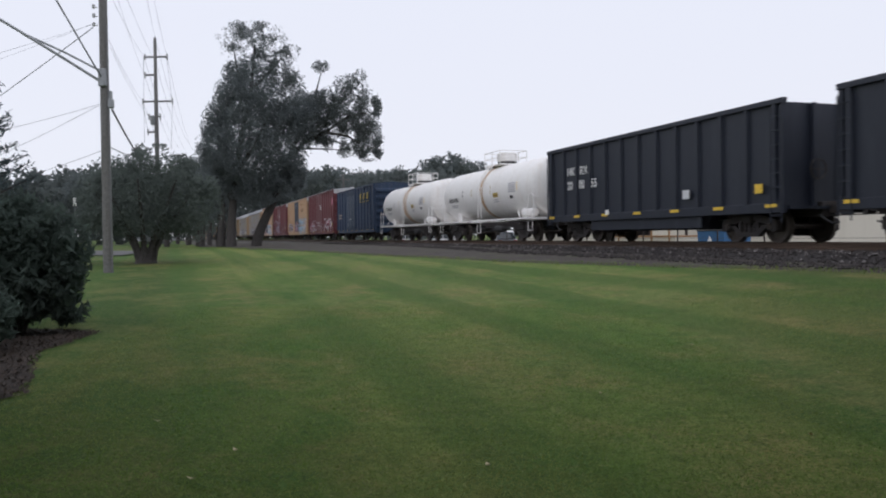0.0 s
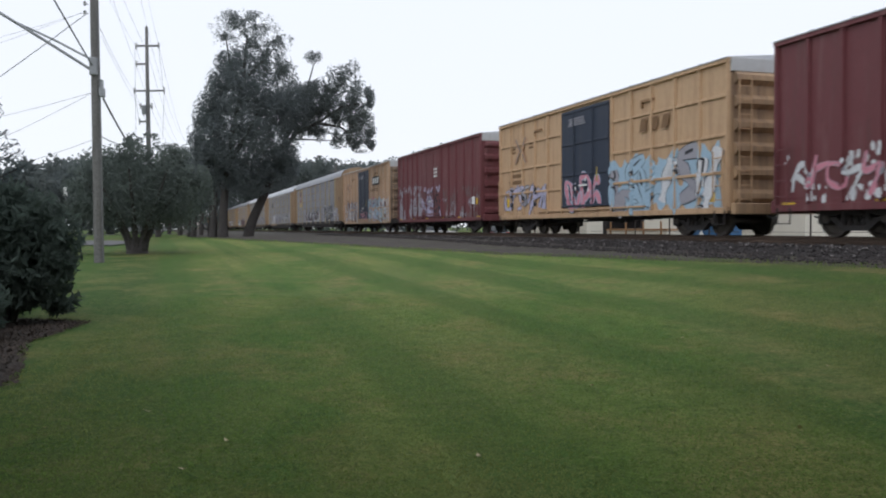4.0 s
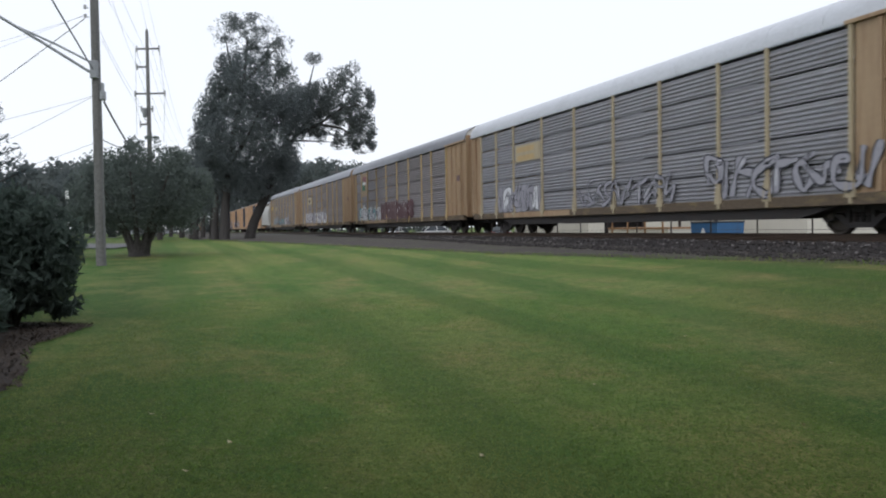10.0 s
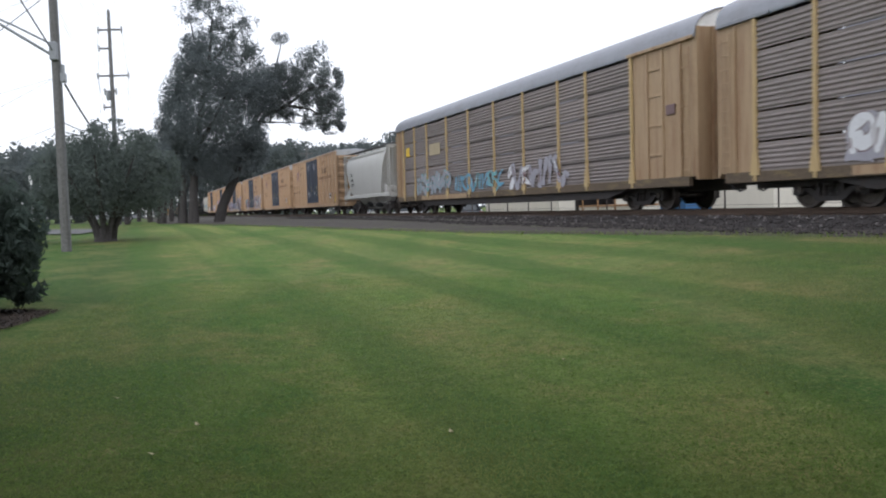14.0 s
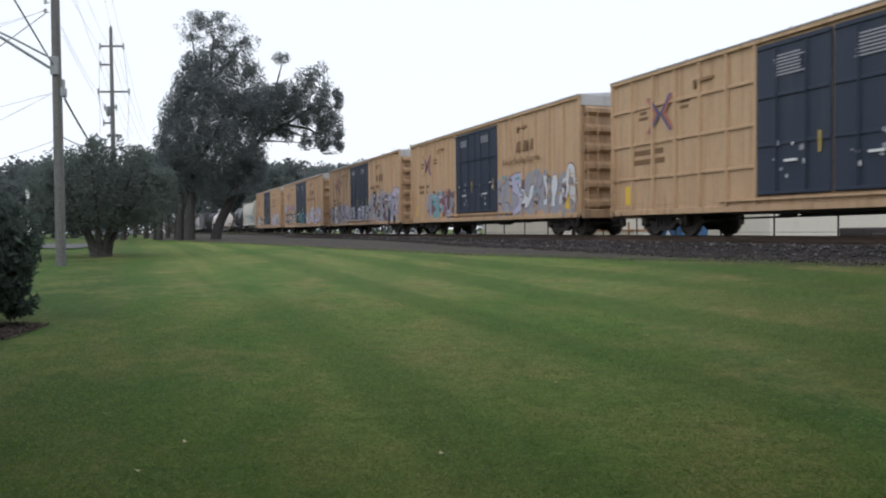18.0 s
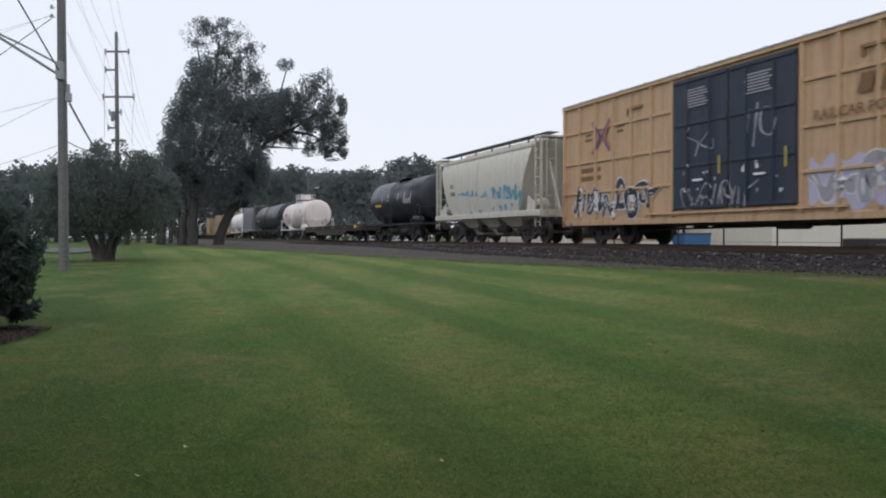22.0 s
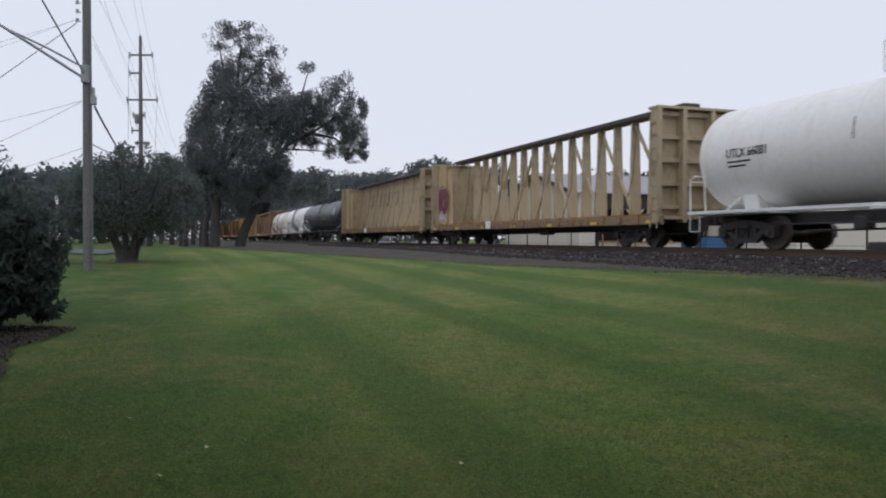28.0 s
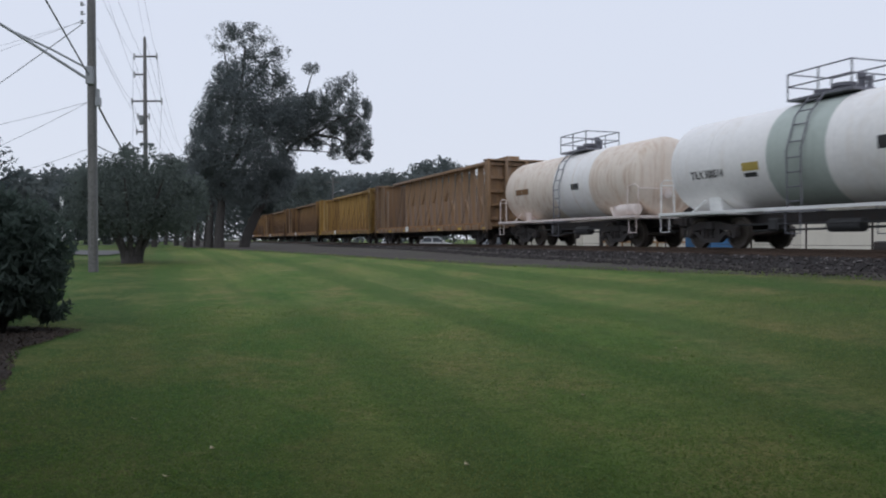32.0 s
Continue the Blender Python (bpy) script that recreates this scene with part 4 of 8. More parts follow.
def poles():
    px, py, pz = -9.70, 22.4, .55
    t = thing("utility_pole", "weathered grey wooden utility pole with a street lamp arm", "utility pole", m=pose(px, py, pz))
    part("post", Mesh().lathe([(-.3, .135), (0, .135), (4, .125), (8, .11), (12.5, .095), (12.6, 0)], 14, "z"), M_POLE, t, flat=False)
    arm = [(0, -.1, 5.36), (-1.1, -.5, 6.10), (-2.15, -.9, 6.79), (-2.86, -1.2, 7.25), (-4.2, -1.6, 7.75), (-5.2, -1.8, 7.85)]
    part("lamp_arm", Mesh().wire(arm, .038, 8), M_GALV, t)
    part("lamp_brace", Mesh().wire([(0, -.1, 5.66), (-.9, -.4, 6.15), (-1.77, -.7, 6.56)], .028, 8), M_GALV, t)
    part("lamp_head", Mesh().lathe([(-.35, .05), (-.3, .12), (.2, .17), (.42, .1), (.45, 0)], 12, "x", (-5.5, -1.85, 7.83)), M_GALV, t, flat=False)
    part("arm_bracket", Mesh().box(-.1, .1, -.2, .02, 5.25, 5.75, .02), M_GALV, t)
    part("service_box", Mesh().box(.12, .24, -.12, .08, 4.66, 4.92, .02), M_GALV, t)
    part("box_bracket", Mesh().box(.1, .2, -.06, .06, 4.9, 5.15, .01), M_GALV, t)
    for z in (7.0, 7.25, 7.5):
        part("insulator", Mesh().lathe([(-.06, .02), (-.04, .05), (0, .03), (.03, .05), (.06, .02)], 10, "z", (-.22, -.1, z)), M_CERAMIC, t, flat=False)
        part("insulator_pin", Mesh().tube((-.12, -.1, z - .03), (-.24, -.1, z - .03), .012), M_GALV, t)
    part("ground_strap", Mesh().wire([(.14, -.08, 0), (.135, -.08, 4), (.125, -.08, 7)], .012), M_WIRE, t)
    def p(dx, dy, z):
        return (px + dx, py + dy, pz + z)
    cable(p(0, -.15, 5.47), (-10.25, 19.8, 8.4), 0, .022)
    for z, e in ((7.0, (-18.2, 26.8, 7.1)), (7.02, (-18.6, 27.7, 6.9))):
        cable(p(-.24, -.1, z), e, .05, .004)
    cable(p(-.24, -.1, 6.92), (-18.0, 26.6, 4.4), .05, .012)
    for z, e, dr in ((4.78, (-20.0, 29.6, 5.1), .12), (4.76, (-20.0, 29.6, 3.5), .15), (3.46, (-20.9, 31.5, 3.6), .3)):
        cable(p(-.15, 0, z), e, dr, .006)
    cable(p(.2, 0, 4.62), (-12.94, 34.0, 4.5), .1, .03)
    cable(p(.15, 0, 3.55), (-22.0, 60.0, 9.2), .7, .016)
    # tall line pole
    qx, qy, qz = -22.1, 60.0, .8
    t = thing("utility_pole", "tall slim wooden power-line pole with two crossarms", "utility pole", m=pose(qx, qy, qz))
    part("post", Mesh().lathe([(-.3, .19), (0, .19), (8, .16), (15.8, .11), (16.0, 0)], 12, "z"), M_POLE, t, flat=False)
    for z, a, b in ((14.45, -.85, .95), (13.1, -.85, .05), (11.1, -1.05, 1.3), (9.95, -.6, .35), (8.8, -.7, .05)):
        part("crossarm", Mesh().box(a, b, -.06, .06, z - .06, z + .06, .01), M_POLE, t)
        for x in {a + .06, b - .06 if b > .3 else a + .06}:
            part("insulator", Mesh().lathe([(-.22, .05), (-.16, .09), (-.1, .05), (.04, .09), (.1, .05), (.16, .09), (.24, .05)], 10, "z", (x, 0, z)), M_CERAMIC, t, flat=False)
    part("transformer", Mesh().lathe([(0, .14), (.05, .17), (.65, .17), (.7, .12), (.74, 0)], 14, "z", (-.22, -.16, 9.3)), M_GALV, t, flat=False)
    near = ((-.85, 14.45, (-15.2, 35, 13.1)), (-.85, 13.1, (-14.8, 35, 13.1)), (0, 16.0, (-15.26, 40, 14.75)), (.05, 14.0, (-14.47, 35, 13.1)), (.9, 14.45, (-14.95, 40, 14.75)), (-1.0, 11.1, (-12.8, 30, 9.05)), (-.6, 9.95, (-12.75, 30, 8.75)))
    for dx, z, e in near:
        cable((qx + dx, qy, qz + z), e, .2, .007)
        cable((qx + dx, qy, qz + z), (qx + dx - 18, qy + 62, qz + z - .6), 1.2, .010)
    for a, b in (((-.85, 14.4), (-.9, 8.0)), ((.9, 14.4), (1.25, 11.2)), ((1.28, 11.0), (1.1, 7.4)), ((-1.0, 11.0), (-.62, 8.8))):
        cable((qx + a[0], qy - .1, qz + a[1]), (qx + b[0], qy - .1, qz + b[1]), 0, .012)
    # a short pole beyond the line
    q = at(110, 22.5)
    t = thing("utility_pole", "short wooden pole with a small lamp beyond the railway", "utility pole", m=pose(q.x, q.y, .2))
    part("post", Mesh().lathe([(-.3, .15), (0, .15), (10, .11), (10.1, 0)], 10, "z"), M_POLE, t, flat=False)
    part("crossarm", Mesh().box(-.9, .9, -.06, .06, 9.2, 9.35, .01), M_POLE, t)
    part("lamp_arm", Mesh().wire([(0, -.1, 7.6), (.6, -.3, 8.0), (1.1, -.5, 8.05)], .03), M_GALV, t)
    part("lamp_head", Mesh().lathe([(-.3, .04), (-.2, .12), (.25, .15), (.3, 0)], 10, "x", (1.3, -.55, 8.05)), M_CERAMIC, t, flat=False)


def patch(name, pts, material, lift, label, category):
    g = Mesh()
    g.v = [(x, y, land(x, y) + lift) for x, y in pts]
    n = len(pts) // 2
    g.f = [(2 * i, 2 * i + 1, 2 * i + 3, 2 * i + 2) for i in range(n - 1)]
    return tagged(part(name, g, material), label, category, kind="structure")


def paving():
    pts = []
    for i in range(110):
        y = 3.6 + 7.1 * i / 109
        e = -3.08 - .46 * (y - 5.4) + (.16 * noise.noise((y * 1.3, 0, 4)) + .10 * noise.noise((y * 5.1, 0, 7))) if y < 8.6 else -4.55 - .02 * (y - 8.6) + (.16 * noise.noise((y * 1.3, 0, 4)) + .10 * noise.noise((y * 5.1, 0, 7)))
        e -= 1.6 * smooth(9.9, 10.8, y) ** 2 + 2.5 * smooth(6.6, 5.2, y)
        pts += [(-13.0, y), (e, y)]
    patch("mulch_bed", pts, M_MULCH, .012, "dark brown mulched planting bed beside the lawn", "planting bed")
    pts = []
    for i in range(24):
        x = -15.2 - 1.6 * i
        yy = 36.5 + .98 * i
        pts += [(x, yy), (x - 1.2, yy + 7.5)]
    patch("driveway", pts, M_ASPHALT, .05, "grey asphalt driveway off the street", "driveway")
    pts = []
    for i in range(60):
        d = 13.2 - 2.2 * i
        a, b = at(92, d), at(100, d)
        pts += [(a.x, a.y), (b.x, b.y)]
    patch("road", pts, M_ASPHALT, .06, "worn grey asphalt street", "road")
    pts = []
    for i in range(60):
        s = 130 - 2.4 * i
        a, b = at(s, 23.6), at(s, 70)
        pts += [(a.x, a.y), (b.x, b.y)]
    patch("yard", pts, M_CONCRETE, .03, "pale worn concrete yard beyond the railway", "yard")


M_GLASS = mat("car_glass", (0.02, 0.025, 0.03), 0.08, 0, 0.05, 2, 20, 0, spec=0.6)
M_RUBBER = plain("rubber", (0.02, 0.02, 0.02), 0.85)
M_HUB = plain("hub", (0.4, 0.4, 0.41), 0.35, 0.6)
M_LAMPRED = plain("lens_red", (0.35, 0.02, 0.02), 0.2)
CAR_TYRE = Mesh().lathe([(-.1, .2), (-.11, .3), (-.07, .335), (.07, .335), (.11, .3), (.1, .2)], 20).data("tyre", M_RUBBER, False)
CAR_HUB = Mesh().lathe([(-.09, 0), (-.1, .1), (-.07, .2), (.07, .2), (.07, 0)], 16).data("rim", M_HUB, False)


def sedan(label, m, col):
    t = thing("car", label, "car", "parked cars", m)
    paintm = mat("car_paint", col, 0.25, 0.0, 0.04, 2, 30, 0, coat=0.6)
    low = [(-2.2, .35), (-2.25, .62), (-2.1, .82), (-1.2, .92), (1.1, .92), (2.05, .78), (2.25, .6), (2.2, .32)]
    g = Mesh().prism(low, -.84, .84)
    part("body", g, paintm, t)
    g = Mesh()
    base, top = [(-1.55, .92), (1.2, .92)], [(-.95, 1.42), (.45, 1.42)]
    g.v = [(x, s * .78, z) for x, z in base for s in (-1, 1)] + [(x, s * .62, z) for x, z in top for s in (-1, 1)]
    g.f = [(0, 2, 6, 4), (1, 5, 7, 3), (0, 4, 5, 1), (2, 3, 7, 6)]
    part("glazing", g, M_GLASS, t)
    part("roof", Mesh().box(-1.0, .5, -.64, .64, 1.40, 1.46, .02), paintm, t)
    for s in (-1, 1):
        part("pillar", Mesh().wire([(-1.5, s * .78, .92), (-.95, s * .63, 1.42)], .04).wire([(1.2, s * .78, .92), (.45, s * .63, 1.42)], .04).wire([(-.2, s * .785, .92), (-.2, s * .63, 1.42)], .035), paintm, t)
        part("headlight", Mesh().box(2.05, 2.24, s * .62 - .16, s * .62 + .16, .6, .74, .02), M_HUB, t)
        part("tail_light", Mesh().box(-2.26, -2.12, s * .66 - .14, s * .66 + .14, .64, .8, .02), M_LAMPRED, t)
        part("mirror", Mesh().box(.75, .92, s * .9 - .09, s * .9 + .09, .9, 1.05, .02), paintm, t)
        for x in (-1.35, 1.4):
            w = part("tyre", CAR_TYRE, parent=t, m=pose(x, s * .76, .335))
            part("rim", CAR_HUB, parent=w, m=pose(0, s * .04, 0))
    return t


# ---- works yard beyond the railway ----
M_SIDING = mat("siding_cream", (0.56, 0.53, 0.45), 0.7, 0, 0.06, 0.7, 12, 0.05, (1, 1, .2), (0.46, 0.43, 0.36), 0.4, 0.5)
M_SHEET = mat("roof_sheet_grey", (0.30, 0.29, 0.31), 0.5, 0.3, 0.08, 0.6, 10, 0.05, (1, 1, 1), (0.24, 0.23, 0.25), 0.5, 0.5, piece=.06)
M_FASCIA = plain("fascia_brown", (0.040, 0.030, 0.028))
M_DUMP = paint("skip_blue", (0.035, 0.12, 0.26), 0.4)
M_DARKIN = plain("interior_shade", (0.05, 0.045, 0.045))


def yard_m(s, d, z):
    p = at(s, d, z)
    return pose(p.x, p.y, p.z, 0, 0, TURN)        # local x: away from the track, local y: along it


def sheds():
    z0 = .18
    t = thing("shed", "long cream industrial shed with a grey gabled metal roof", "shed", m=yard_m(55.9, 28, z0))
    W, L, E, R = 6.3, 34, 4.65, 6.4
    t0 = .15
    part("end_wall", Mesh().prism([(-W, 0), (W, 0), (W, E), (0, R - .1), (-W, E)], 0, t0, "x"), M_SIDING, t)
    part("end_wall", Mesh().prism([(-W, 0), (W, 0), (W, E), (0, R - .1), (-W, E)], L - t0, L, "x"), M_SIDING, t)
    part("side_wall", Mesh().box(t0, L - t0, W - t0, W, 0, E), M_SIDING, t)
    part("side_wall", Mesh().box(t0, 1.3, -W, -W + t0, 0, E), M_SIDING, t)
    part("side_wall", Mesh().box(1.3, L - t0, -W, -W + t0, E - 1.25, E), M_FASCIA, t)
    part("side_wall", Mesh().box(4.6, L - t0, -W, -W + t0, 0, 1.9), M_SIDING, t)
    # dark sheet set in the open bays to stand in for interior shade
    part("back_partition", Mesh().box(1.3, L - t0, -W + 4.0, -W + 4.1, 0, E), M_DARKIN, t)
    for x in (4.6, 7.6, 10.8):
        part("bay_post", Mesh().box(x - .12, x + .12, -W - .02, -W + .14, 0, E - 1.25), M_FASCIA, t)
        part("bay_strut", Mesh().wire([(x, -W, E - 2.0), (x + .7, -W, E - 1.25)], .06).wire([(x, -W, E - 2.0), (x - .7, -W, E - 1.25)], .06), M_SIDING, t)
    n = 22
    for i in range(n):
        x0, x1 = -.5 + (L + 1) * i / n + .01, -.5 + (L + 1) * (i + 1) / n - .01
        for s in (-1, 1):
            ye = s * (W + .35)
            ze = E - .10
            g = Mesh().add([(x0, 0, R), (x1, 0, R), (x1, ye, ze), (x0, ye, ze), (x0, 0, R - .06), (x1, 0, R - .06), (x1, ye, ze - .06), (x0, ye, ze - .06)], [(0, 1, 2, 3), (7, 6, 5, 4), (0, 3, 7, 4), (1, 5, 6, 2), (3, 2, 6, 7), (0, 4, 5, 1)])
            part("roof_sheet", g, M_SHEET, t)
    for s in (-1, 1):
        part("verge", Mesh().prism([(0, R + .02), (s * (W + .4), E - .1), (s * (W + .4), E - .38), (0, R - .26)], -.56, -.44, "x"), M_FASCIA, t)
    # lower wing with a single slope
    t = thing("shed", "cream lean-to wing with a single-pitch grey metal roof", "shed", m=yard_m(40.7, 38.9, z0))
    Lw, Dw, hi, lo = 40, 8.7, 5.75, 3.5
    part("end_wall", Mesh().prism([(0, 0), (Dw, 0), (Dw, hi), (0, lo)], 0, .15, "x"), M_SIDING, t)
    part("end_wall", Mesh().prism([(0, 0), (Dw, 0), (Dw, hi), (0, lo)], Lw - .15, Lw, "x"), M_SIDING, t)
    part("side_wall", Mesh().box(.15, Lw - .15, 0, .15, 0, lo), M_SIDING, t)
    part("verge", Mesh().prism([(-.4, lo + .02), (Dw, hi + .12), (Dw, hi - .2), (-.4, lo - .3)], -.52, -.4, "x"), M_FASCIA, t)
    n = 24
    for i in range(n):
        x0, x1 = -.45 + (Lw + .9) * i / n + .01, -.45 + (Lw + .9) * (i + 1) / n - .01
        part("roof_sheet", Mesh().prism([(-.45, lo - .02), (Dw, hi + .08), (Dw, hi + .02), (-.45, lo - .08)], x0, x1, "x"), M_SHEET, t)


def yard_things():
    for i in range(34):
        p = at(66 - 3.0 * i, 23.2)
        z = land(p.x, p.y)
        if i == 0:
            fence = thing("fence", "thin dark metal yard fence beyond the railway", "fence")
        part("fence_post", Mesh().tube((p.x, p.y, z - .1), (p.x, p.y, z + 1.85), .035, 8), M_FASCIA, fence)
        if i < 33:
            q = at(63 - 3.0 * i, 23.2)
            zq = land(q.x, q.y)
            for h in (1.8, .95, .12):
                part("fence_rail", Mesh().tube((p.x, p.y, z + h), (q.x, q.y, zq + h), .022 if h > 1 else .008, 6), M_FASCIA, fence)
    t = thing("dumpster", "blue steel dumpster with a white mark in the yard", "dumpster", m=yard_m(33.4, 26.2, .22))
    g = Mesh().prism([(-.95, .12), (.95, .12), (1.05, 1.3), (-1.05, 1.3)], -.8, .8, "x")
    part("bin", g, M_DUMP, t)
    part("lid", Mesh().box(-.85, .85, -1.08, 0, 1.3, 1.38, .03), M_MARKK, t)
    part("lid", Mesh().box(-.85, .85, .02, 1.08, 1.3, 1.38, .03), M_MARKK, t)
    part("mark", Mesh().prism([(-.2, .75), (.2, .75), (0, 1.05)], -.86, -.82, "x"), M_MARKW, t)
    part("mark", Mesh().box(-.86, -.82, -.4, .4, .62, .7), M_MARKW, t)
    for y in (-.7, .7):
        part("sleeve", Mesh().box(-.6, .6, y - .12, y + .12, .75, .95, .02), M_DUMP, t)
    for x in (-.6, .6):
        for y in (-.7, .7):
            part("caster", Mesh().lathe([(-.04, 0), (-.04, .07), (.04, .07), (.04, 0)], 10, "y", (x, y, .07)), M_RUBBER, t)
    t = thing("trailer", "low cream flatbed trailer with a brown deck in the yard", "trailer", m=yard_m(39.6, 26.6, .22))
    part("bed", Mesh().box(-1.1, 1.1, -3.1, 3.1, .55, 1.0, .02), M_SIDING, t)
    part("deck", Mesh().box(-1.12, 1.12, -3.12, 3.12, 1.0, 1.1, .01), M_BROWN, t)
    for y in (-2.6, -.9, .9, 2.6):
        part("stake", Mesh().box(-1.16, -1.1, y - .05, y + .05, .6, 1.5), M_BROWN, t)
    for y in (-.8, .1):
        for x in (-.85, .85):
            part("wheel", CAR_TYRE, parent=t, m=pose(x, y, .335, 0, 0, 90))
    t = thing("trailer", "low dark equipment trailer stacked with steel beams in the yard", "trailer", m=yard_m(24.0, 27.0, .22))
    part("bed", Mesh().box(-.9, .9, -5.5, 1.5, .5, .72, .03), M_STEEL, t)
    part("toolbox", Mesh().box(-.7, .7, -1.4, -.2, .72, 1.12, .05), M_STEEL, t)
    for x, y0, y1, z in ((-.5, -5.2, -1.7, .78), (-.1, -5.4, -1.9, .8), (.35, -5.0, -1.6, .78), (-.3, -5.1, -2.0, 1.0), (.1, -4.9, -1.8, 1.02), (-.35, -5.3, -2.4, 1.22), (.0, -4.7, -2.1, 1.24), (-.2, -4.6, -2.6, 1.45)):
        part("stacked_beam", Mesh().box(x - .16, x + .16, y0, y1, z - .08, z + .12, .02), M_DECKSIDE, t)
    part("drawbar", Mesh().tube((0, 1.5, .55), (0, 2.6, .5), .05), M_STEEL, t)
    for x in (-.95, .95):
        for y in (-4.4, -3.6, .2):
            part("wheel", CAR_TYRE, parent=t, m=pose(x, y, .335, 0, 0, 90))
    for s, d, turn, col, lab in ((77, 26, 15, (.62, .62, .62), "silver-white parked car beyond the railway"), (62.5, 26.5, 96, (.10, .11, .13), "dark parked car beyond the railway"), (96, 27, 80, (.7, .7, .7), "white parked car beyond the railway")):
        p = at(s, d, .24)
        sedan(lab, pose(p.x, p.y, p.z, 0, 0, turn), col)
    for s, d, turn, col, lab in ((94, -13, 28, (.7, .7, .7), "white car on the street"), (97.5, -2, 200, (.35, .36, .38), "grey car on the street")):
        p = at(s, d)
        sedan(lab, pose(p.x, p.y, land(p.x, p.y) + .06, 0, 0, turn), col)
    t = thing("sign_post", "small white sign on a thin post by the street", "sign", m=pose(-27.0, 57.0, .75))
    part("post", Mesh().tube((0, 0, 0), (0, 0, 3.8), .03, 8), M_GALV, t)
    part("plate", Mesh().box(-.12, .12, -.03, 0, 3.2, 3.8), M_MARKW, t)


def shade_walls():
    """Unseen walls, added around the camera to take skylight off the near lawn."""
    m = mat("shade_wall", (0.16, 0.14, 0.12), 0.85, 0, 0.1, 1, 15, 0.2)
    tagged(part("wall_west", Mesh().box(-5.0, -4.6, -7.4, 6.4, -.2, 9.0), m), "unseen plain wall added to shade the left of the lawn", "wall", kind="structure")
    tagged(part("wall_east", Mesh().box(5.6, 6.0, -7.4, 7.4, -.2, 8.0), m), "unseen plain wall added to shade the right of the lawn", "wall", kind="structure")
    tagged(part("wall_south", Mesh().box(-4.6, 5.6, -7.4, -7.0, -.2, 7.0), m), "unseen plain wall added to shade the lawn from behind", "wall", kind="structure")


shade_walls()
big_trees()
vase_tree()
bed_plants()
woods()
poles()
paving()
sheds()
yard_things()
grass_blades()
edge_grass()
bark_chips()
fallen_leaves()

# ---- the train: running gear shared by all wagons ----
HW = 1.6                          # half width of a wagon


def frame_mesh():
    g = Mesh()
    g.prism([(-1.12, .34), (-1.12, .62), (-.9, .70), (-.35, .80), (.35, .80), (.9, .70), (1.12, .62), (1.12, .34), (.95, .30), (.92, .52), (.55, .55), (.35, .62), (-.35, .62), (-.55, .55), (-.92, .52), (-.95, .30)], -.09, .09)
    g.prism([(-.80, .50), (-.55, .50), (-.30, .30), (.30, .30), (.55, .50), (.80, .50), (.38, .17), (-.38, .17)], -.085, .085)
    for x in (-.36, .36):
        g.box(x - .06, x + .06, -.08, .08, .28, .66)
    for x in (-.875, .875):
        g.lathe([(-.10, .10), (-.10, .13), (.1, .13), (.1, .10)], 10, centre=(x, 0, .46))
    return g.data("side_frame", M_STEEL)


def spring_mesh():
    g = Mesh()
    for x in (-.2, 0, .2):
        g.lathe([(.30, .075), (.34, .085), (.38, .07), (.42, .085), (.46, .07), (.50, .085), (.54, .07), (.60, .08)], 8, "z", (x, 0, 0))
    return g.data("spring_nest", M_STEEL)


def wheelset_mesh():
    g = Mesh()
    prof = [(-.07, .10), (-.03, .14), (-.02, .36), (-.06, .40), (-.06, .455), (.055, .465), (.062, .485), (.085, .485), (.09, .40), (.04, .37), (.03, .14), (.07, .10)]
    g.lathe([(-.755 + h, r) for h, r in prof], 22)
    g.lathe([(.755 - h, r) for h, r in prof], 22)
    g.lathe([(-1.12, 0), (-1.12, .09), (-1.0, .09), (-1.0, .08), (1.0, .08), (1.0, .09), (1.12, .09), (1.12, 0)], 12)
    for s in (-1, 1):
        for i in range(3):
            a = 2.094 * i
            g.box(.05 * math.cos(a) - .018, .05 * math.cos(a) + .018, min(s * 1.12, s * 1.15), max(s * 1.12, s * 1.15), .05 * math.sin(a) - .018, .05 * math.sin(a) + .018)
    return g.data("wheelset", M_TYRE, False)


FRAME, SPRING, WHEELSET = frame_mesh(), spring_mesh(), wheelset_mesh()
WHEELS = []                       # every wheelset, with its wagon and its place on the truck
BOLSTER = Mesh().box(-.2, .2, -1.15, 1.15, .55, .82, .04).data("bolster", M_STEEL)
COUPLER = Mesh().box(-.75, -.1, -.09, .09, .78, .98, .02).prism([(-.1, -.13), (.14, -.16), (.18, -.02), (.06, .0), (.05, .15), (-.1, .15)], .72, 1.04, "z").data("coupler", M_STEEL)
HOSE = Mesh().wire([(-.2, -.35, .75), (.05, -.36, .6), (.25, -.34, .5), (.42, -.30, .55)], .025).data("air_hose", M_REDPRIMER)
BRAKE = Mesh().lathe([(-.02, .25), (.02, .25), (.02, .28), (-.02, .28), (-.02, .25)], 20, "x").box(-.01, .01, -.26, .26, -.015, .015).box(-.01, .01, -.015, .015, -.26, .26).data("brake_wheel", M_STEEL)


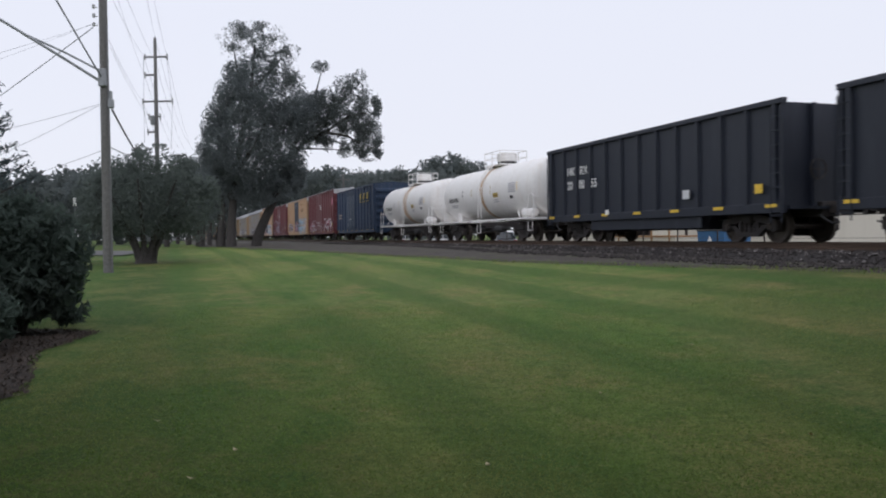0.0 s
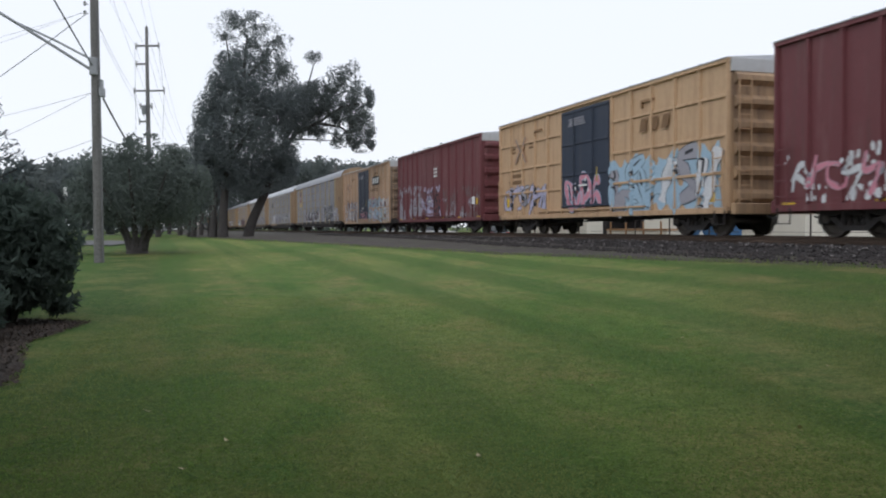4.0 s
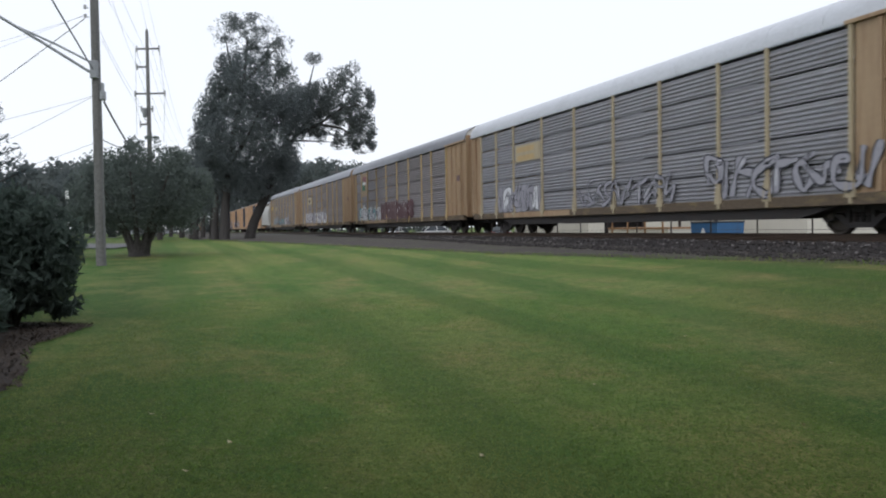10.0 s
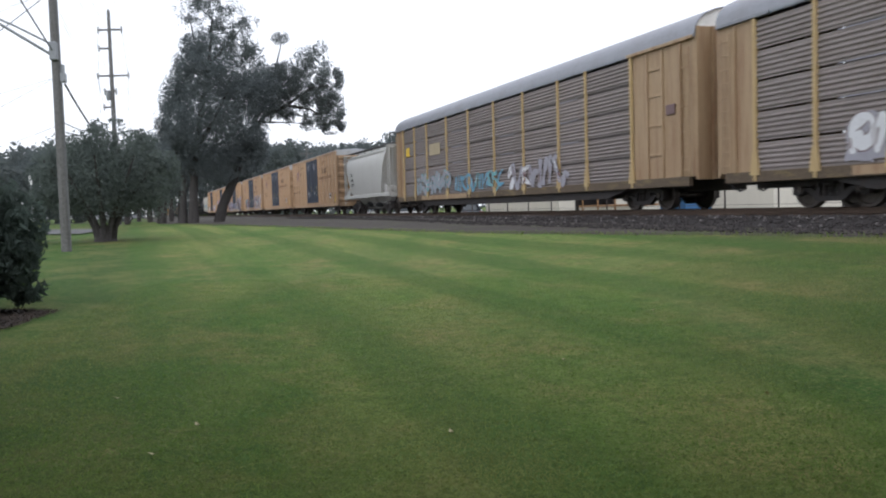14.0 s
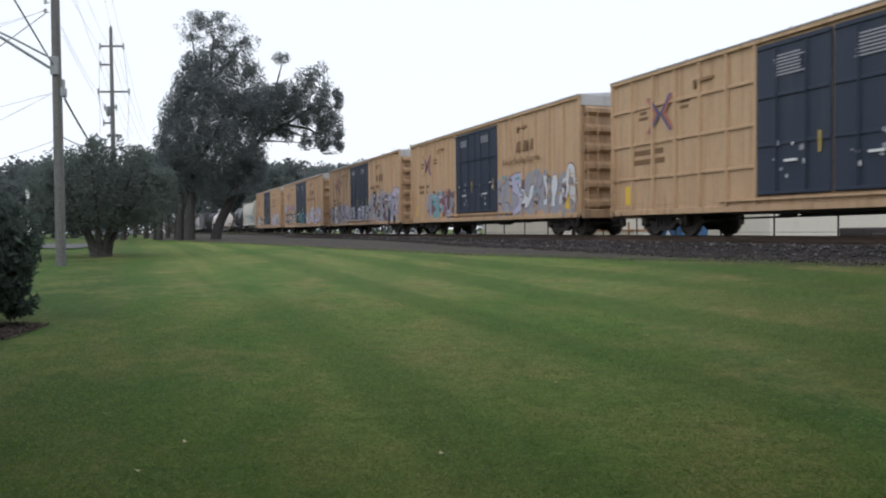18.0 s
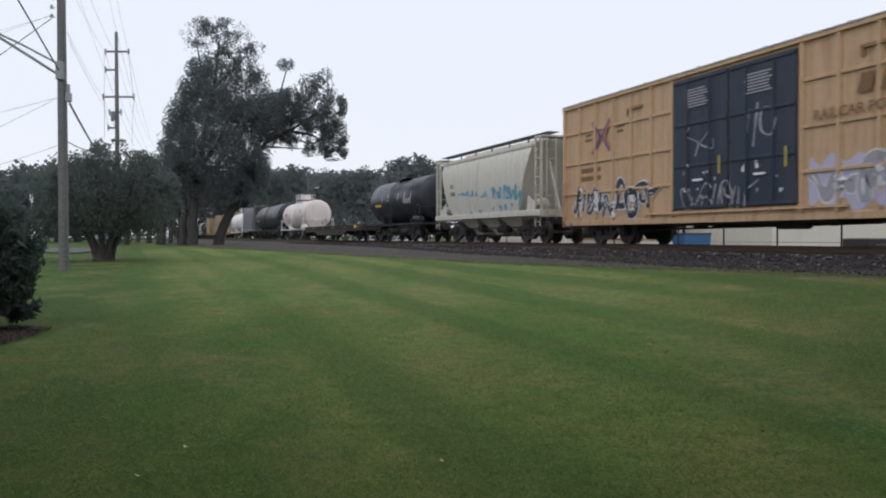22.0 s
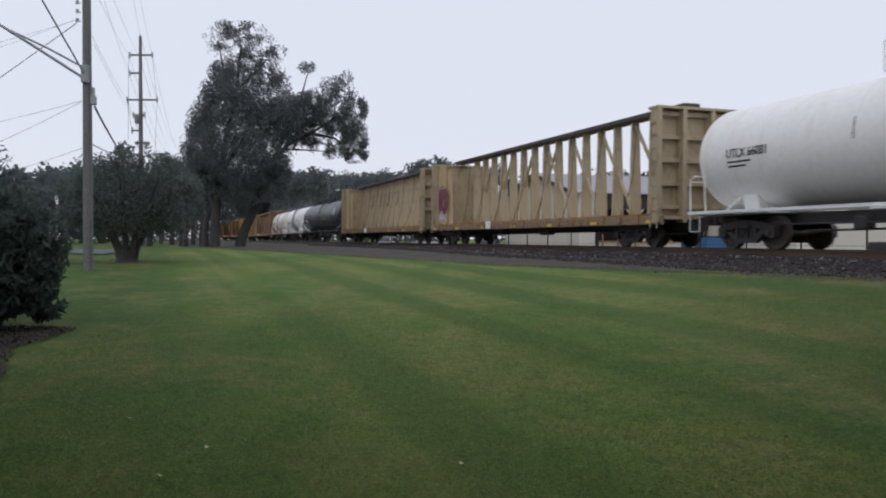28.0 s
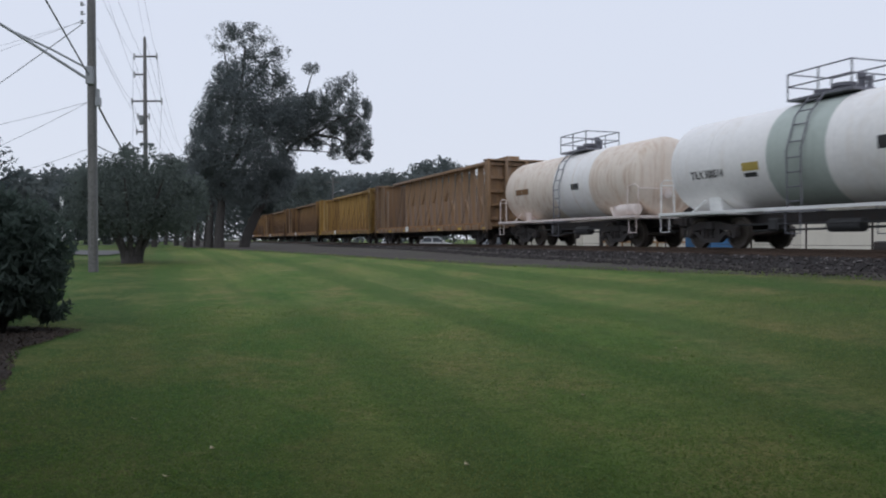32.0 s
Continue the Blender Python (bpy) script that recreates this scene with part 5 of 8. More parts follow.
def running_gear(car, L, inset, sill=0.62, sillw=0.28, top=1.0):
    """Two trucks, the centre sill, couplers, hoses and brake gear."""
    for sx in (-1, 1):
        t = part("truck", BOLSTER, parent=car, m=pose(sx * (L / 2 - inset), 0, 0))
        for ax in (-.875, .875):
            WHEELS.append((part("wheelset", WHEELSET, parent=t, m=pose(ax, 0, .46)), car, ax))
        for sy in (-1, 1):
            part("side_frame", FRAME, parent=t, m=pose(0, sy * 1.0, 0))
            part("spring_nest", SPRING, parent=t, m=pose(0, sy * 1.0, 0))
        part("coupler", COUPLER, parent=car, m=pose(sx * (L / 2 + .48), 0, 0, 0, 0, 0 if sx > 0 else 180))
        part("air_hose", HOSE, parent=car, m=pose(sx * (L / 2 + .1), 0, 0, 0, 0, 0 if sx > 0 else 180))
    g = Mesh().box(-L / 2 + .05, L / 2 - .05, -sillw, sillw, sill, top, .02)
    part("centre_sill", g, M_STEEL, car)
    part("air_reservoir", Mesh().lathe([(-.55, 0), (-.5, .17), (.5, .17), (.55, 0)], 12, "x", (L * .08, -.75, .62)), M_REDPRIMER, car, flat=False)
    part("train_pipe", Mesh().wire([(-L / 2 + 1, -.9, .68), (L / 2 - 1, -.9, .68)], .025), M_REDPRIMER, car)
    part("brake_rod", Mesh().wire([(-L * .25, -.6, .5), (L * .22, -.6, .58)], .03), M_REDPRIMER, car)
    part("brake_valve", Mesh().box(-L * .12 - .2, -L * .12 + .2, -.95, -.6, .5, .85, .05), M_REDPRIMER, car)


def ladder(parent, x, y, z0, z1, w=.42, material=None, rungs=None, axis="x", r=.016):
    """A ladder flat against a wall; axis: the way it is wide."""
    g = Mesh()
    n = rungs or max(3, round((z1 - z0) / .38))
    def p(a, z):
        return (x + a, y, z) if axis == "x" else (x, y + a, z)
    for a in (-w / 2, w / 2):
        g.tube(p(a, z0), p(a, z1), r * 1.2, 6)
    for i in range(n):
        z = z0 + (z1 - z0) * (i + .5) / n
        g.tube(p(-w / 2, z), p(w / 2, z), r, 6)
    return part("ladder", g, material, parent)


def letters(text, size, material, bold=0.0):
    cu = bpy.data.curves.new("lettering", "FONT")
    cu.body, cu.size, cu.extrude, cu.offset = text, size, 0.0015, bold
    ob = bpy.data.objects.new("lettering", cu)
    me = bpy.data.meshes.new_from_object(ob)
    bpy.data.objects.remove(ob)
    me.materials.append(material)
    return me


def write(car, text, x, z, size, material, y=None, squeeze=1.0, bold=0.004):
    """Lettering on the near side, its left end at x."""
    m = pose(x, (-HW if y is None else y), z, 90, 0, 0) @ Matrix.Diagonal((squeeze, 1, 1, 1))
    return part("lettering", letters(text, size, material, bold), parent=car, m=m)


def bars(car, x, z, w, rows, h, material, y, name="stencilled_lines", seed=0, gap=1.7):
    rnd = random.Random(seed)
    for i in range(rows):
        a = x + w * rnd.uniform(0, .12)
        b = x + w * rnd.uniform(.8, 1)
        part(name[:-1] if name.endswith("s") else name, Mesh().box(a, b, y - .003, y, z - i * h * gap - h, z - i * h * gap), material, car)


def curve_through(pts, step):
    """Points along a smooth line through pts."""
    out = []
    q = [pts[0]] + pts + [pts[-1]]
    for a, b, c, d in zip(q, q[1:], q[2:], q[3:]):
        n = max(2, int(math.dist(b, c) / step))
        for i in range(n):
            t = i / n
            out.append(tuple(.5 * (2 * b[j] + (c[j] - a[j]) * t + (2 * a[j] - 5 * b[j] + 4 * c[j] - d[j]) * t * t + (3 * b[j] - a[j] - 3 * c[j] + d[j]) * t ** 3) for j in (0, 1)))
    return out + [pts[-1]]


SPRAY = [[[(.1, .1), (0, .9), (.7, 1), (.9, .5), (.4, .35), (.3, .7)]], [[(.9, .95), (.2, .8), (.5, .45), (.95, .2), (.1, .05)]], [[(.2, 0), (.35, 1)], [(.35, .6), (1.05, .9)]],
         [[(-.1, .8), (.4, .05), (.75, .5), (1.1, .35)]], [[(.3, 1.05), (.05, .45), (.8, .6), (.45, -.05)]], [[(.9, .9), (.15, .65), (.2, .2), (.9, .05), (1.1, .4)]],
         [[(.05, .1), (.3, .95)], [(.55, 0), (.8, 1)]], [[(0, .3), (.5, .95), (1, .6)], [(.1, 0), (.6, .45), (1.05, .1)]]]


def graffiti(car, x0, x1, z0, z1, fill, line, seed, surf, back=None, count=None, thick=0.17, splash=None, edge=0.07):
    """Sprayed bulging shapes, each with its outline and highlights; surf(x, z): how far the side stands out."""
    rnd = random.Random(seed)
    h = z1 - z0
    n = count or max(3, round((x1 - x0) / (h * .56)))
    wide = (x1 - x0) / n
    fills = list(fill) if isinstance(fill, (tuple, list)) else [fill, fill, splash or fill]
    thick = thick * 1.7

    def ribbon(g, pts, width, lift):
        c = curve_through(pts, .06)
        o, m = len(g.v), len(c)
        for i, (x, z) in enumerate(c):
            a, b = c[max(0, i - 1)], c[min(m - 1, i + 1)]
            dx, dz = b[0] - a[0], b[1] - a[1]
            l = math.hypot(dx, dz) or 1
            ww = width * (0.8 + 0.3 * math.sin(i * .37 + x * 3)) * (0.6 if i in (0, m - 1) else 1)
            for k in (-1, -.33, .33, 1):
                px, pz = x - dz / l * ww * k, z + dx / l * ww * k
                g.v.append((px, -(surf(px, pz) + lift), pz))
        for i in range(m - 1):
            for k in range(3):
                p = o + i * 4 + k
                g.f.append((p, p + 1, p + 5, p + 4))
        return g

    if back:
        g = Mesh()
        for f, q in ((.28, .30), (.68, .27)):
            ribbon(g, [(x0 - .15 + (x1 - x0 + .3) * i / (2 * n), z0 + h * (f + rnd.uniform(-.08, .08))) for i in range(2 * n + 1)], h * q, .005 + .001 * f)
        part("graffiti_backing", g, back, car)
    lift = .010
    for i in range(n):
        a = x0 + wide * (i - .06)
        strokes = [[(a + wide * 1.12 * (u + rnd.gauss(0, .12)), z0 + h * (.08 + .84 * v + rnd.gauss(0, .09))) for u, v in st] for st in rnd.choice(SPRAY)]
        rim, body = Mesh(), Mesh()
        for st in strokes:
            ribbon(rim, st, thick * h * .5 + edge * .6, lift)
            ribbon(body, st, thick * h * .5, lift + .0012)
        shape = part("graffiti_shape", body, fills[rnd.randrange(len(fills))], car)
        part("outline", rim, line, shape)
        shine = Mesh()
        for st in strokes[:1]:
            p, q = st[0], st[1]
            off = thick * h * .18
            ribbon(shine, [(p[0] + (q[0] - p[0]) * .15 - off, p[1] + (q[1] - p[1]) * .15 + off * .4), (p[0] + (q[0] - p[0]) * .6 - off, p[1] + (q[1] - p[1]) * .6 + off * .4)], thick * h * .11, lift + .0024)
        part("highlight", shine, rnd.choice((line, splash or line, M_SPRAYW)), shape)
        lift += .0034
    if splash:
        for i in range(n // 2):
            x, z = rnd.uniform(x0, x1), rnd.choice((z0 + h * rnd.uniform(0, .25), z1 - h * rnd.uniform(0, .2)))
            lift += .0012
            part("spray_patch", ribbon(Mesh(), [(x, z), (x + rnd.uniform(.15, .4), z + rnd.uniform(-.1, .1))], h * rnd.uniform(.05, .11), .0075), splash, car)


def peeling(car, x0, x1, z0, z1, n, material, seed, surf, size=.12):
    """Ragged flakes of old spray, thicker towards the bottom, on one side."""
    rnd = random.Random(seed)
    g = Mesh()
    for i in range(n):
        x, z = rnd.uniform(x0, x1), z0 + (z1 - z0) * rnd.random() ** 1.9
        if noise.noise((x * .8, z * .8, seed)) < -.05:
            continue
        q = size * rnd.uniform(.4, 1.5)
        m = rnd.randrange(6, 9)
        pts = [(x + q * rnd.uniform(.35, 1.0) * math.cos(6.283 * k / m), z + q * 1.5 * rnd.uniform(.35, 1.0) * math.sin(6.283 * k / m)) for k in range(m)]
        y = surf(x, z) + .004 + .0002 * (i % 12)
        g.add([(a, -y, b) for a, b in pts], [tuple(range(m))])
    ob = part("peeling_paint", g, material, car)
    ob["kind"] = "stuff"
    return ob


def reflectors(car, L, z, y, material, n=5):
    for i in range(n):
        x = -L / 2 + .5 + (L - 1) * i / (n - 1)
        part("reflector", Mesh().box(x - .22, x + .22, y - .008, y, z, z + .09), material, car)


def logo_cross(car, x, z, w, h, y, a, b):
    """Two chevrons that meet point to point, each of a blue and a red stripe."""
    for sx in (-1, 1):
        for lo, hi, m in ((.0, .11, b), (.13, .25, a)):
            g = Mesh()
            for sz in (-1, 1):
                g.prism([(x + sx * w * lo, z), (x + sx * w * (lo + .50), z + sz * h * .5), (x + sx * w * (hi + .50), z + sz * h * .5), (x + sx * w * hi, z)], y - .004, y)
            part("emblem_chevron", g, m, car)


# ---- box wagons ----
def boxcar(label, L, H, body, door, doors, grid, seed, z0=.75, roof=None, endcap=True, group="boxcars of the train"):
    """doors: (left, right, leaves) from the middle of the wagon."""
    car = thing("boxcar", label, "freight wagon", group)
    rnd = random.Random(seed)
    y = HW - .09                  # plane of the side sheets
    part("floor_frame", Mesh().box(-L / 2, L / 2, -y, y, z0, z0 + .22, .01), body, car)
    for s in (-1, 1):
        part("side_wall", Mesh().box(-L / 2, L / 2, s * y - .03 if s > 0 else -y, y if s > 0 else -y + .03, z0 + .22, H - .12), body, car)
        part("top_chord", Mesh().box(-L / 2, L / 2, min(s * (y - .05), s * HW), max(s * (y - .05), s * HW), H - .12, H, .012), body, car)
    post = Mesh().prism([(-.07, 0), (-.04, -.085), (.04, -.085), (.07, 0)], z0 + .1, H - .12, "z").data("side_post", body)
    xs = []
    n = max(3, round((doors[0] + L / 2) / 1.18))
    xs += [-L / 2 + .08 + (doors[0] - .12 + L / 2) * i / n for i in range(n + 1)]
    n = max(3, round((L / 2 - doors[1]) / 1.18))
    xs += [doors[1] + .12 + (L / 2 - .2 - doors[1]) * i / n for i in range(n + 1)]
    for x in xs:
        part("side_post", post, parent=car, m=pose(x, -y, 0))
        part("side_post", post, parent=car, m=pose(x, y, 0, 0, 0, 180))
    if grid:
        for a, b in ((-L / 2, doors[0]), (doors[1], L / 2)):
            for f in (.25, .5, .76):
                z = z0 + (H - z0) * f
                for s in (-1, 1):
                    part("side_rail", Mesh().box(a + .03, b - .03, min(s * y, s * (y + .055)), max(s * y, s * (y + .055)), z - .045, z + .045, .012), body, car)
    # doors
    leaves = doors[2]
    wid = (doors[1] - doors[0]) / leaves
    for s in (-1, 1):
        for i in range(leaves):
            a, b = doors[0] + wid * i + .03, doors[0] + wid * (i + 1) - .03
            y0, y1 = s * (y + .01), s * (y + .075)
            leaf = part("door", Mesh().box(a, b, min(y0, y1), max(y0, y1), z0 + .3, H - .2, .02), door, car)
            y2 = s * (y + .11)
            for f in (0, .33, .66, 1):
                z = z0 + .36 + (H - z0 - .65) * f
                part("door_rib", Mesh().box(a + .05, b - .05, min(y1, y2), max(y1, y2), z - .04, z + .04, .01), door, leaf)
            for f in (.3, .7):
                x = a + (b - a) * f
                part("locking_bar", Mesh().tube((x, s * (y + .13), z0 + .4), (x, s * (y + .13), H - .35), .022, 6), door if s > 0 else M_BLUE if door is M_BLUE else door, leaf)
            part("door_handle", Mesh().box(a + wid * .42, a + wid * .58, min(s * (y + .12), s * (y + .17)), max(s * (y + .12), s * (y + .17)), z0 + 1.1, z0 + 1.16), M_MARKW if s < 0 else M_STEEL, leaf)
        y0, y1 = s * y, s * (y + .1)
        part("door_track", Mesh().box(doors[0] - wid * .6, doors[1] + wid * .6, min(y0, y1), max(y0, y1), z0 + .19, z0 + .25), body, car)
        part("door_sill", Mesh().box(doors[0] - wid * .4, doors[1] + wid * .4, min(s * (y - .5), s * (y - .25)), max(s * (y - .5), s * (y - .25)), z0 - .16, z0 - .004, .02), M_STEEL, car)
        part("side_sill", Mesh().box(-L / 2 + .1, L / 2 - .1, min(s * (y - .02), s * (y + .035)), max(s * (y - .02), s * (y + .035)), z0 - .09, z0 + .09, .012), body, car)
        for x in (-L * .3, -L * .12, L * .1, L * .28):
            part("cross_bearer", Mesh().prism([(-.3, z0), (s * (y - .05), z0), (s * (y - .05), z0 - .06), (-.3 * s, z0 - .22)] if s > 0 else [(.3, z0), (s * (y - .05), z0), (s * (y - .05), z0 - .06), (.3, z0 - .22)], x - .05, x + .05, "x"), M_STEEL, car)
    # ends
    for s in (-1, 1):
        e = Mesh().box(min(s * (L / 2 - .05), s * L / 2), max(s * (L / 2 - .05), s * L / 2), -y, y, z0, H - .02)
        n = 6
        ends = M_ENDS if body is M_YELLOW else M_ENDSDARK if body is M_YELLOW2 else body
        for i in range(n):
            z = z0 + .4 + (H - .95 - z0) * i / (n - 1)
            x0, x1 = s * L / 2, s * (L / 2 + .16)
            part("end_rib", Mesh().prism([(x0, z - .2), (x1, z - .07), (x1, z + .07), (x0, z + .2)], -y + .12, y - .12), ends, car)
        part("end_wall", e, ends, car)
        part("end_sill", Mesh().box(min(s * L / 2, s * (L / 2 + .2)), max(s * L / 2, s * (L / 2 + .2)), -y + .02, y - .02, z0 - .12, z0 + .2, .02), M_STEEL if ends is M_ENDSDARK else ends, car)
        if endcap:
            x0, x1 = s * (L / 2 - .1), s * (L / 2 + .06)
            part("end_cap", Mesh().box(min(x0, x1), max(x0, x1), -y, y, H - .38, H + .02, .015), M_CAP, car)
        part("brake_wheel", BRAKE, parent=car, m=pose(s * (L / 2 + .2), .5, z0 + 1.3))
        ladder(car, s * (L / 2 - .35), -HW - .06, z0 + .1, z0 + 1.7 if s < 0 else z0 + 1.7, .42, body)
        ladder(car, s * (L / 2 + .16), -y + .4, z0 + .1, H - .6, .42, body, axis="y")
        part("corner_step", Mesh().wire([(s * (L / 2 - .15), -HW + .02, z0), (s * (L / 2 - .15), -HW + .02, z0 - .4), (s * (L / 2 - .6), -HW + .02, z0 - .4), (s * (L / 2 - .6), -HW + .02, z0)], .018), M_STEEL, car)
    # roof
    r = Mesh().prism([(-HW - .02, H), (HW + .02, H), (HW + .02, H + .03), (0, H + .17), (-HW - .02, H + .03)], -L / 2, L / 2, "x")
    part("roof", r, roof or M_ROOF, car)
    for i in range(1, round(L / 1.3)):
        x = -L / 2 + L * i / round(L / 1.3)
        part("roof_seam", Mesh().prism([(-HW, H + .03), (0, H + .17), (HW, H + .03), (HW, H + .06), (0, H + .2), (-HW, H + .06)], x - .03, x + .03, "x"), roof or M_ROOF, car)
    running_gear(car, L, 2.15)
    surf = lambda x, z: y + (.09 if any(abs(x - p) < .06 for p in xs) else (.08 if doors[0] < x < doors[1] else .0))
    return car, surf, y


# ---- covered car carriers ----
RACK_POSTS = (-10.3, -8.3, -5.4, -2.6, .25, 3.05, 5.9, 7.85, 10.55)


def corrugated(x0, x1, z0, z1, n):
    """A pressed panel with level ridges."""
    g = Mesh()
    prof = [(z0, 0.0), (z0 + .012, .004)]
    for i in range(n):
        a = z0 + .05 + (z1 - z0 - .1) * i / n
        h = (z1 - z0 - .1) / n
        prof += [(a + h * .05, .002), (a + h * .25, .034), (a + h * .5, .034), (a + h * .75, .002)]
    prof += [(z1 - .012, .004), (z1, 0.0)]
    o = len(prof)
    g.v = [(x, -d, z) for x in (x0, x1) for z, d in prof]
    g.f = [(i, i + 1, o + i + 1, o + i) for i in range(o - 1)]
    g.add([(x0, .012, z0), (x1, .012, z0), (x1, .012, z1), (x0, .012, z1)], [(3, 2, 1, 0)])
    return g


def autorack(label, L, panel, roofm, seed, postm=None):
    car = thing("car_carrier", label, "freight wagon", "covered car carriers of the train")
    rnd = random.Random(seed)
    y, z0, z1 = HW - .05, .98, 4.86
    postm = postm or (M_POST if seed < 3 else M_POSTY)
    k = L / 27.2
    posts = [p * k for p in RACK_POSTS]
    edges = [-12.2 * k] + posts
    for s in (-1, 1):
        part("side_sill", Mesh().box(-L / 2 + .3, L / 2 - .3, min(s * (y - .12), s * HW), max(s * (y - .12), s * HW), .70, .98, .015), M_STEEL if s > 0 or seed in (0, 1) else M_SILLGRIME, car)
        x0, x1 = -L / 2 + 3.6, L / 2 - 3.6
        part("low_sill", Mesh().prism([(x0, .70), (x1, .70), (x1 - 1.2, .42), (x0 + 1.2, .42)], min(s * (y - .3), s * (y - .1)), max(s * (y - .3), s * (y - .1))), M_STEEL, car)
    rows = 5
    step = (z1 - z0) / rows
    shared, closed = {}, {}
    for a, b in zip(edges, edges[1:]):
        w = round(b - a - .06, 2)
        if w not in shared:
            shared[w] = corrugated(-w / 2, w / 2, 0, step - .055, 5).data("side_panel", panel)
            closed[w] = corrugated(-w / 2 - .03, w / 2 + .03, 0, step, 5).data("side_panel", panel)
        for i in range(rows):
            part("side_panel", shared[w], parent=car, m=pose((a + b) / 2, -y + rnd.uniform(0, .008), z0 + step * i))
            part("side_panel", closed[w], parent=car, m=pose((a + b) / 2, y, z0 + step * i, 0, 0, 180))
    pm = Mesh().prism([(-.06, 0), (-.045, -.08), (.045, -.08), (.06, 0)], z0 - .25, z1 + .05, "z").prism([(-.16, z0 - .1), (.16, z0 - .1), (.07, z0 + .5), (-.07, z0 + .5)], -.085, -.02).data("side_post", postm)
    for x in posts + [-12.2 * k]:
        part("side_post", pm, parent=car, m=pose(x, -y, 0))
        part("side_post", pm, parent=car, m=pose(x, y, 0, 0, 0, 180))
    for s in (-1, 1):
        xa, xb = s * ((10.63 if s > 0 else 12.28) * k), s * (L / 2 - .05)
        for sy in (-1, 1):
            d = Mesh().box(min(xa, xb), max(xa, xb), min(sy * (y - .06), sy * y), max(sy * (y - .06), sy * y), z0 - .02, z1 + .02, .012)
            part("end_panel", d, M_TAN, car)
            for xp in ((11.35 * k, 12.1 * k, 12.95 * k) if s > 0 else (-12.95 * k,)):
                part("door_post", Mesh().box(xp - .06, xp + .06, min(sy * y, sy * (y + .06)), max(sy * y, sy * (y + .06)), z0, z1, .012), M_TAN, car)
            if s > 0:
                for z in (1.7, 2.6, 3.5, 4.3):
                    part("end_rib", Mesh().box(11.41 * k, 12.04 * k, min(sy * y, sy * (y + .035)), max(sy * y, sy * (y + .035)), z - .04, z + .04, .01), M_TAN, car)
                part("latch_box", Mesh().box(12.3 * k, 12.7 * k, min(sy * y, sy * (y + .05)), max(sy * y, sy * (y + .05)), 2.85, 3.15, .01), M_SPRAYBR, car)
            part("door_hood", Mesh().box(min(s * (10.4 if s > 0 else 11.7) * k, xb), max(s * (10.4 if s > 0 else 11.7) * k, xb), min(sy * (y - .05), sy * (y + .1)), max(sy * (y - .05), sy * (y + .1)), z1 + .02, z1 + .12, .01), roofm if rnd.random() < .5 else M_TAN, car)
        xe = s * L / 2
        for i in range(6):
            ya, yb = -y + 2 * y * i / 6, -y + 2 * y * (i + 1) / 6
            dep = s * (.12 if i in (1, 2, 3, 4) else .04)
            part("end_door", Mesh().box(min(xe - s * .05, xe + dep), max(xe - s * .05, xe + dep), ya + .015, yb - .015, z0 - .1, z1 + .35), M_TAN, car)
        ladder(car, s * (L / 2 - .38), -HW - .05, z0, z1 - .2, .4, M_TAN)
        part("brake_wheel", BRAKE, parent=car, m=pose(s * (L / 2 + .22), .7, 1.7))
    # arched roof in sections
    arc = [(-y - .06, z1 + .06)] + [(-(y + .05) * math.cos(radians(a)), z1 + .08 + .92 * math.sin(radians(a)) ** .8) for a in (12, 25, 40, 58, 75, 90, 105, 122, 140, 155, 168)] + [(y + .06, z1 + .06)]
    n = 14
    for i in range(n):
        x0, x1 = -L / 2 - .02 + (L + .04) * i / n, -L / 2 - .02 + (L + .04) * (i + 1) / n
        g = Mesh()
        m = len(arc)
        inner = [(p * .985, q - .03) for p, q in arc]
        for x in (x0 + .006, x1 - .006):
            g.v += [(x, p, q) for p, q in arc] + [(x, p, q) for p, q in inner]
        for j in range(m - 1):
            g.f += [(j, j + 1, 2 * m + j + 1, 2 * m + j), (m + j, 3 * m + j, 3 * m + j + 1, m + j + 1), (j, m + j, m + j + 1, j + 1), (2 * m + j, 2 * m + j + 1, 3 * m + j + 1, 3 * m + j)]
        part("roof_sheet", g, roofm, car, flat=False)
    for s in (-1, 1):
        g = Mesh().prism([(p * .97, q - .02) for p, q in arc], min(s * (L / 2 - .12), s * (L / 2 - .05)), max(s * (L / 2 - .12), s * (L / 2 - .05)), "x")
        part("end_gable", g, M_MARKW if seed % 2 else M_TAN, car)
    part("deck_floor", Mesh().box(-L / 2 + .2, L / 2 - .2, -y + .1, y - .1, .98, 1.06), M_STEEL, car)
    running_gear(car, L, 3.3, .55, .3, .95)
    return car, (lambda x, z: y + .036 + (.06 if any(abs(x - p) < .075 for p in posts) else 0)), y + .036


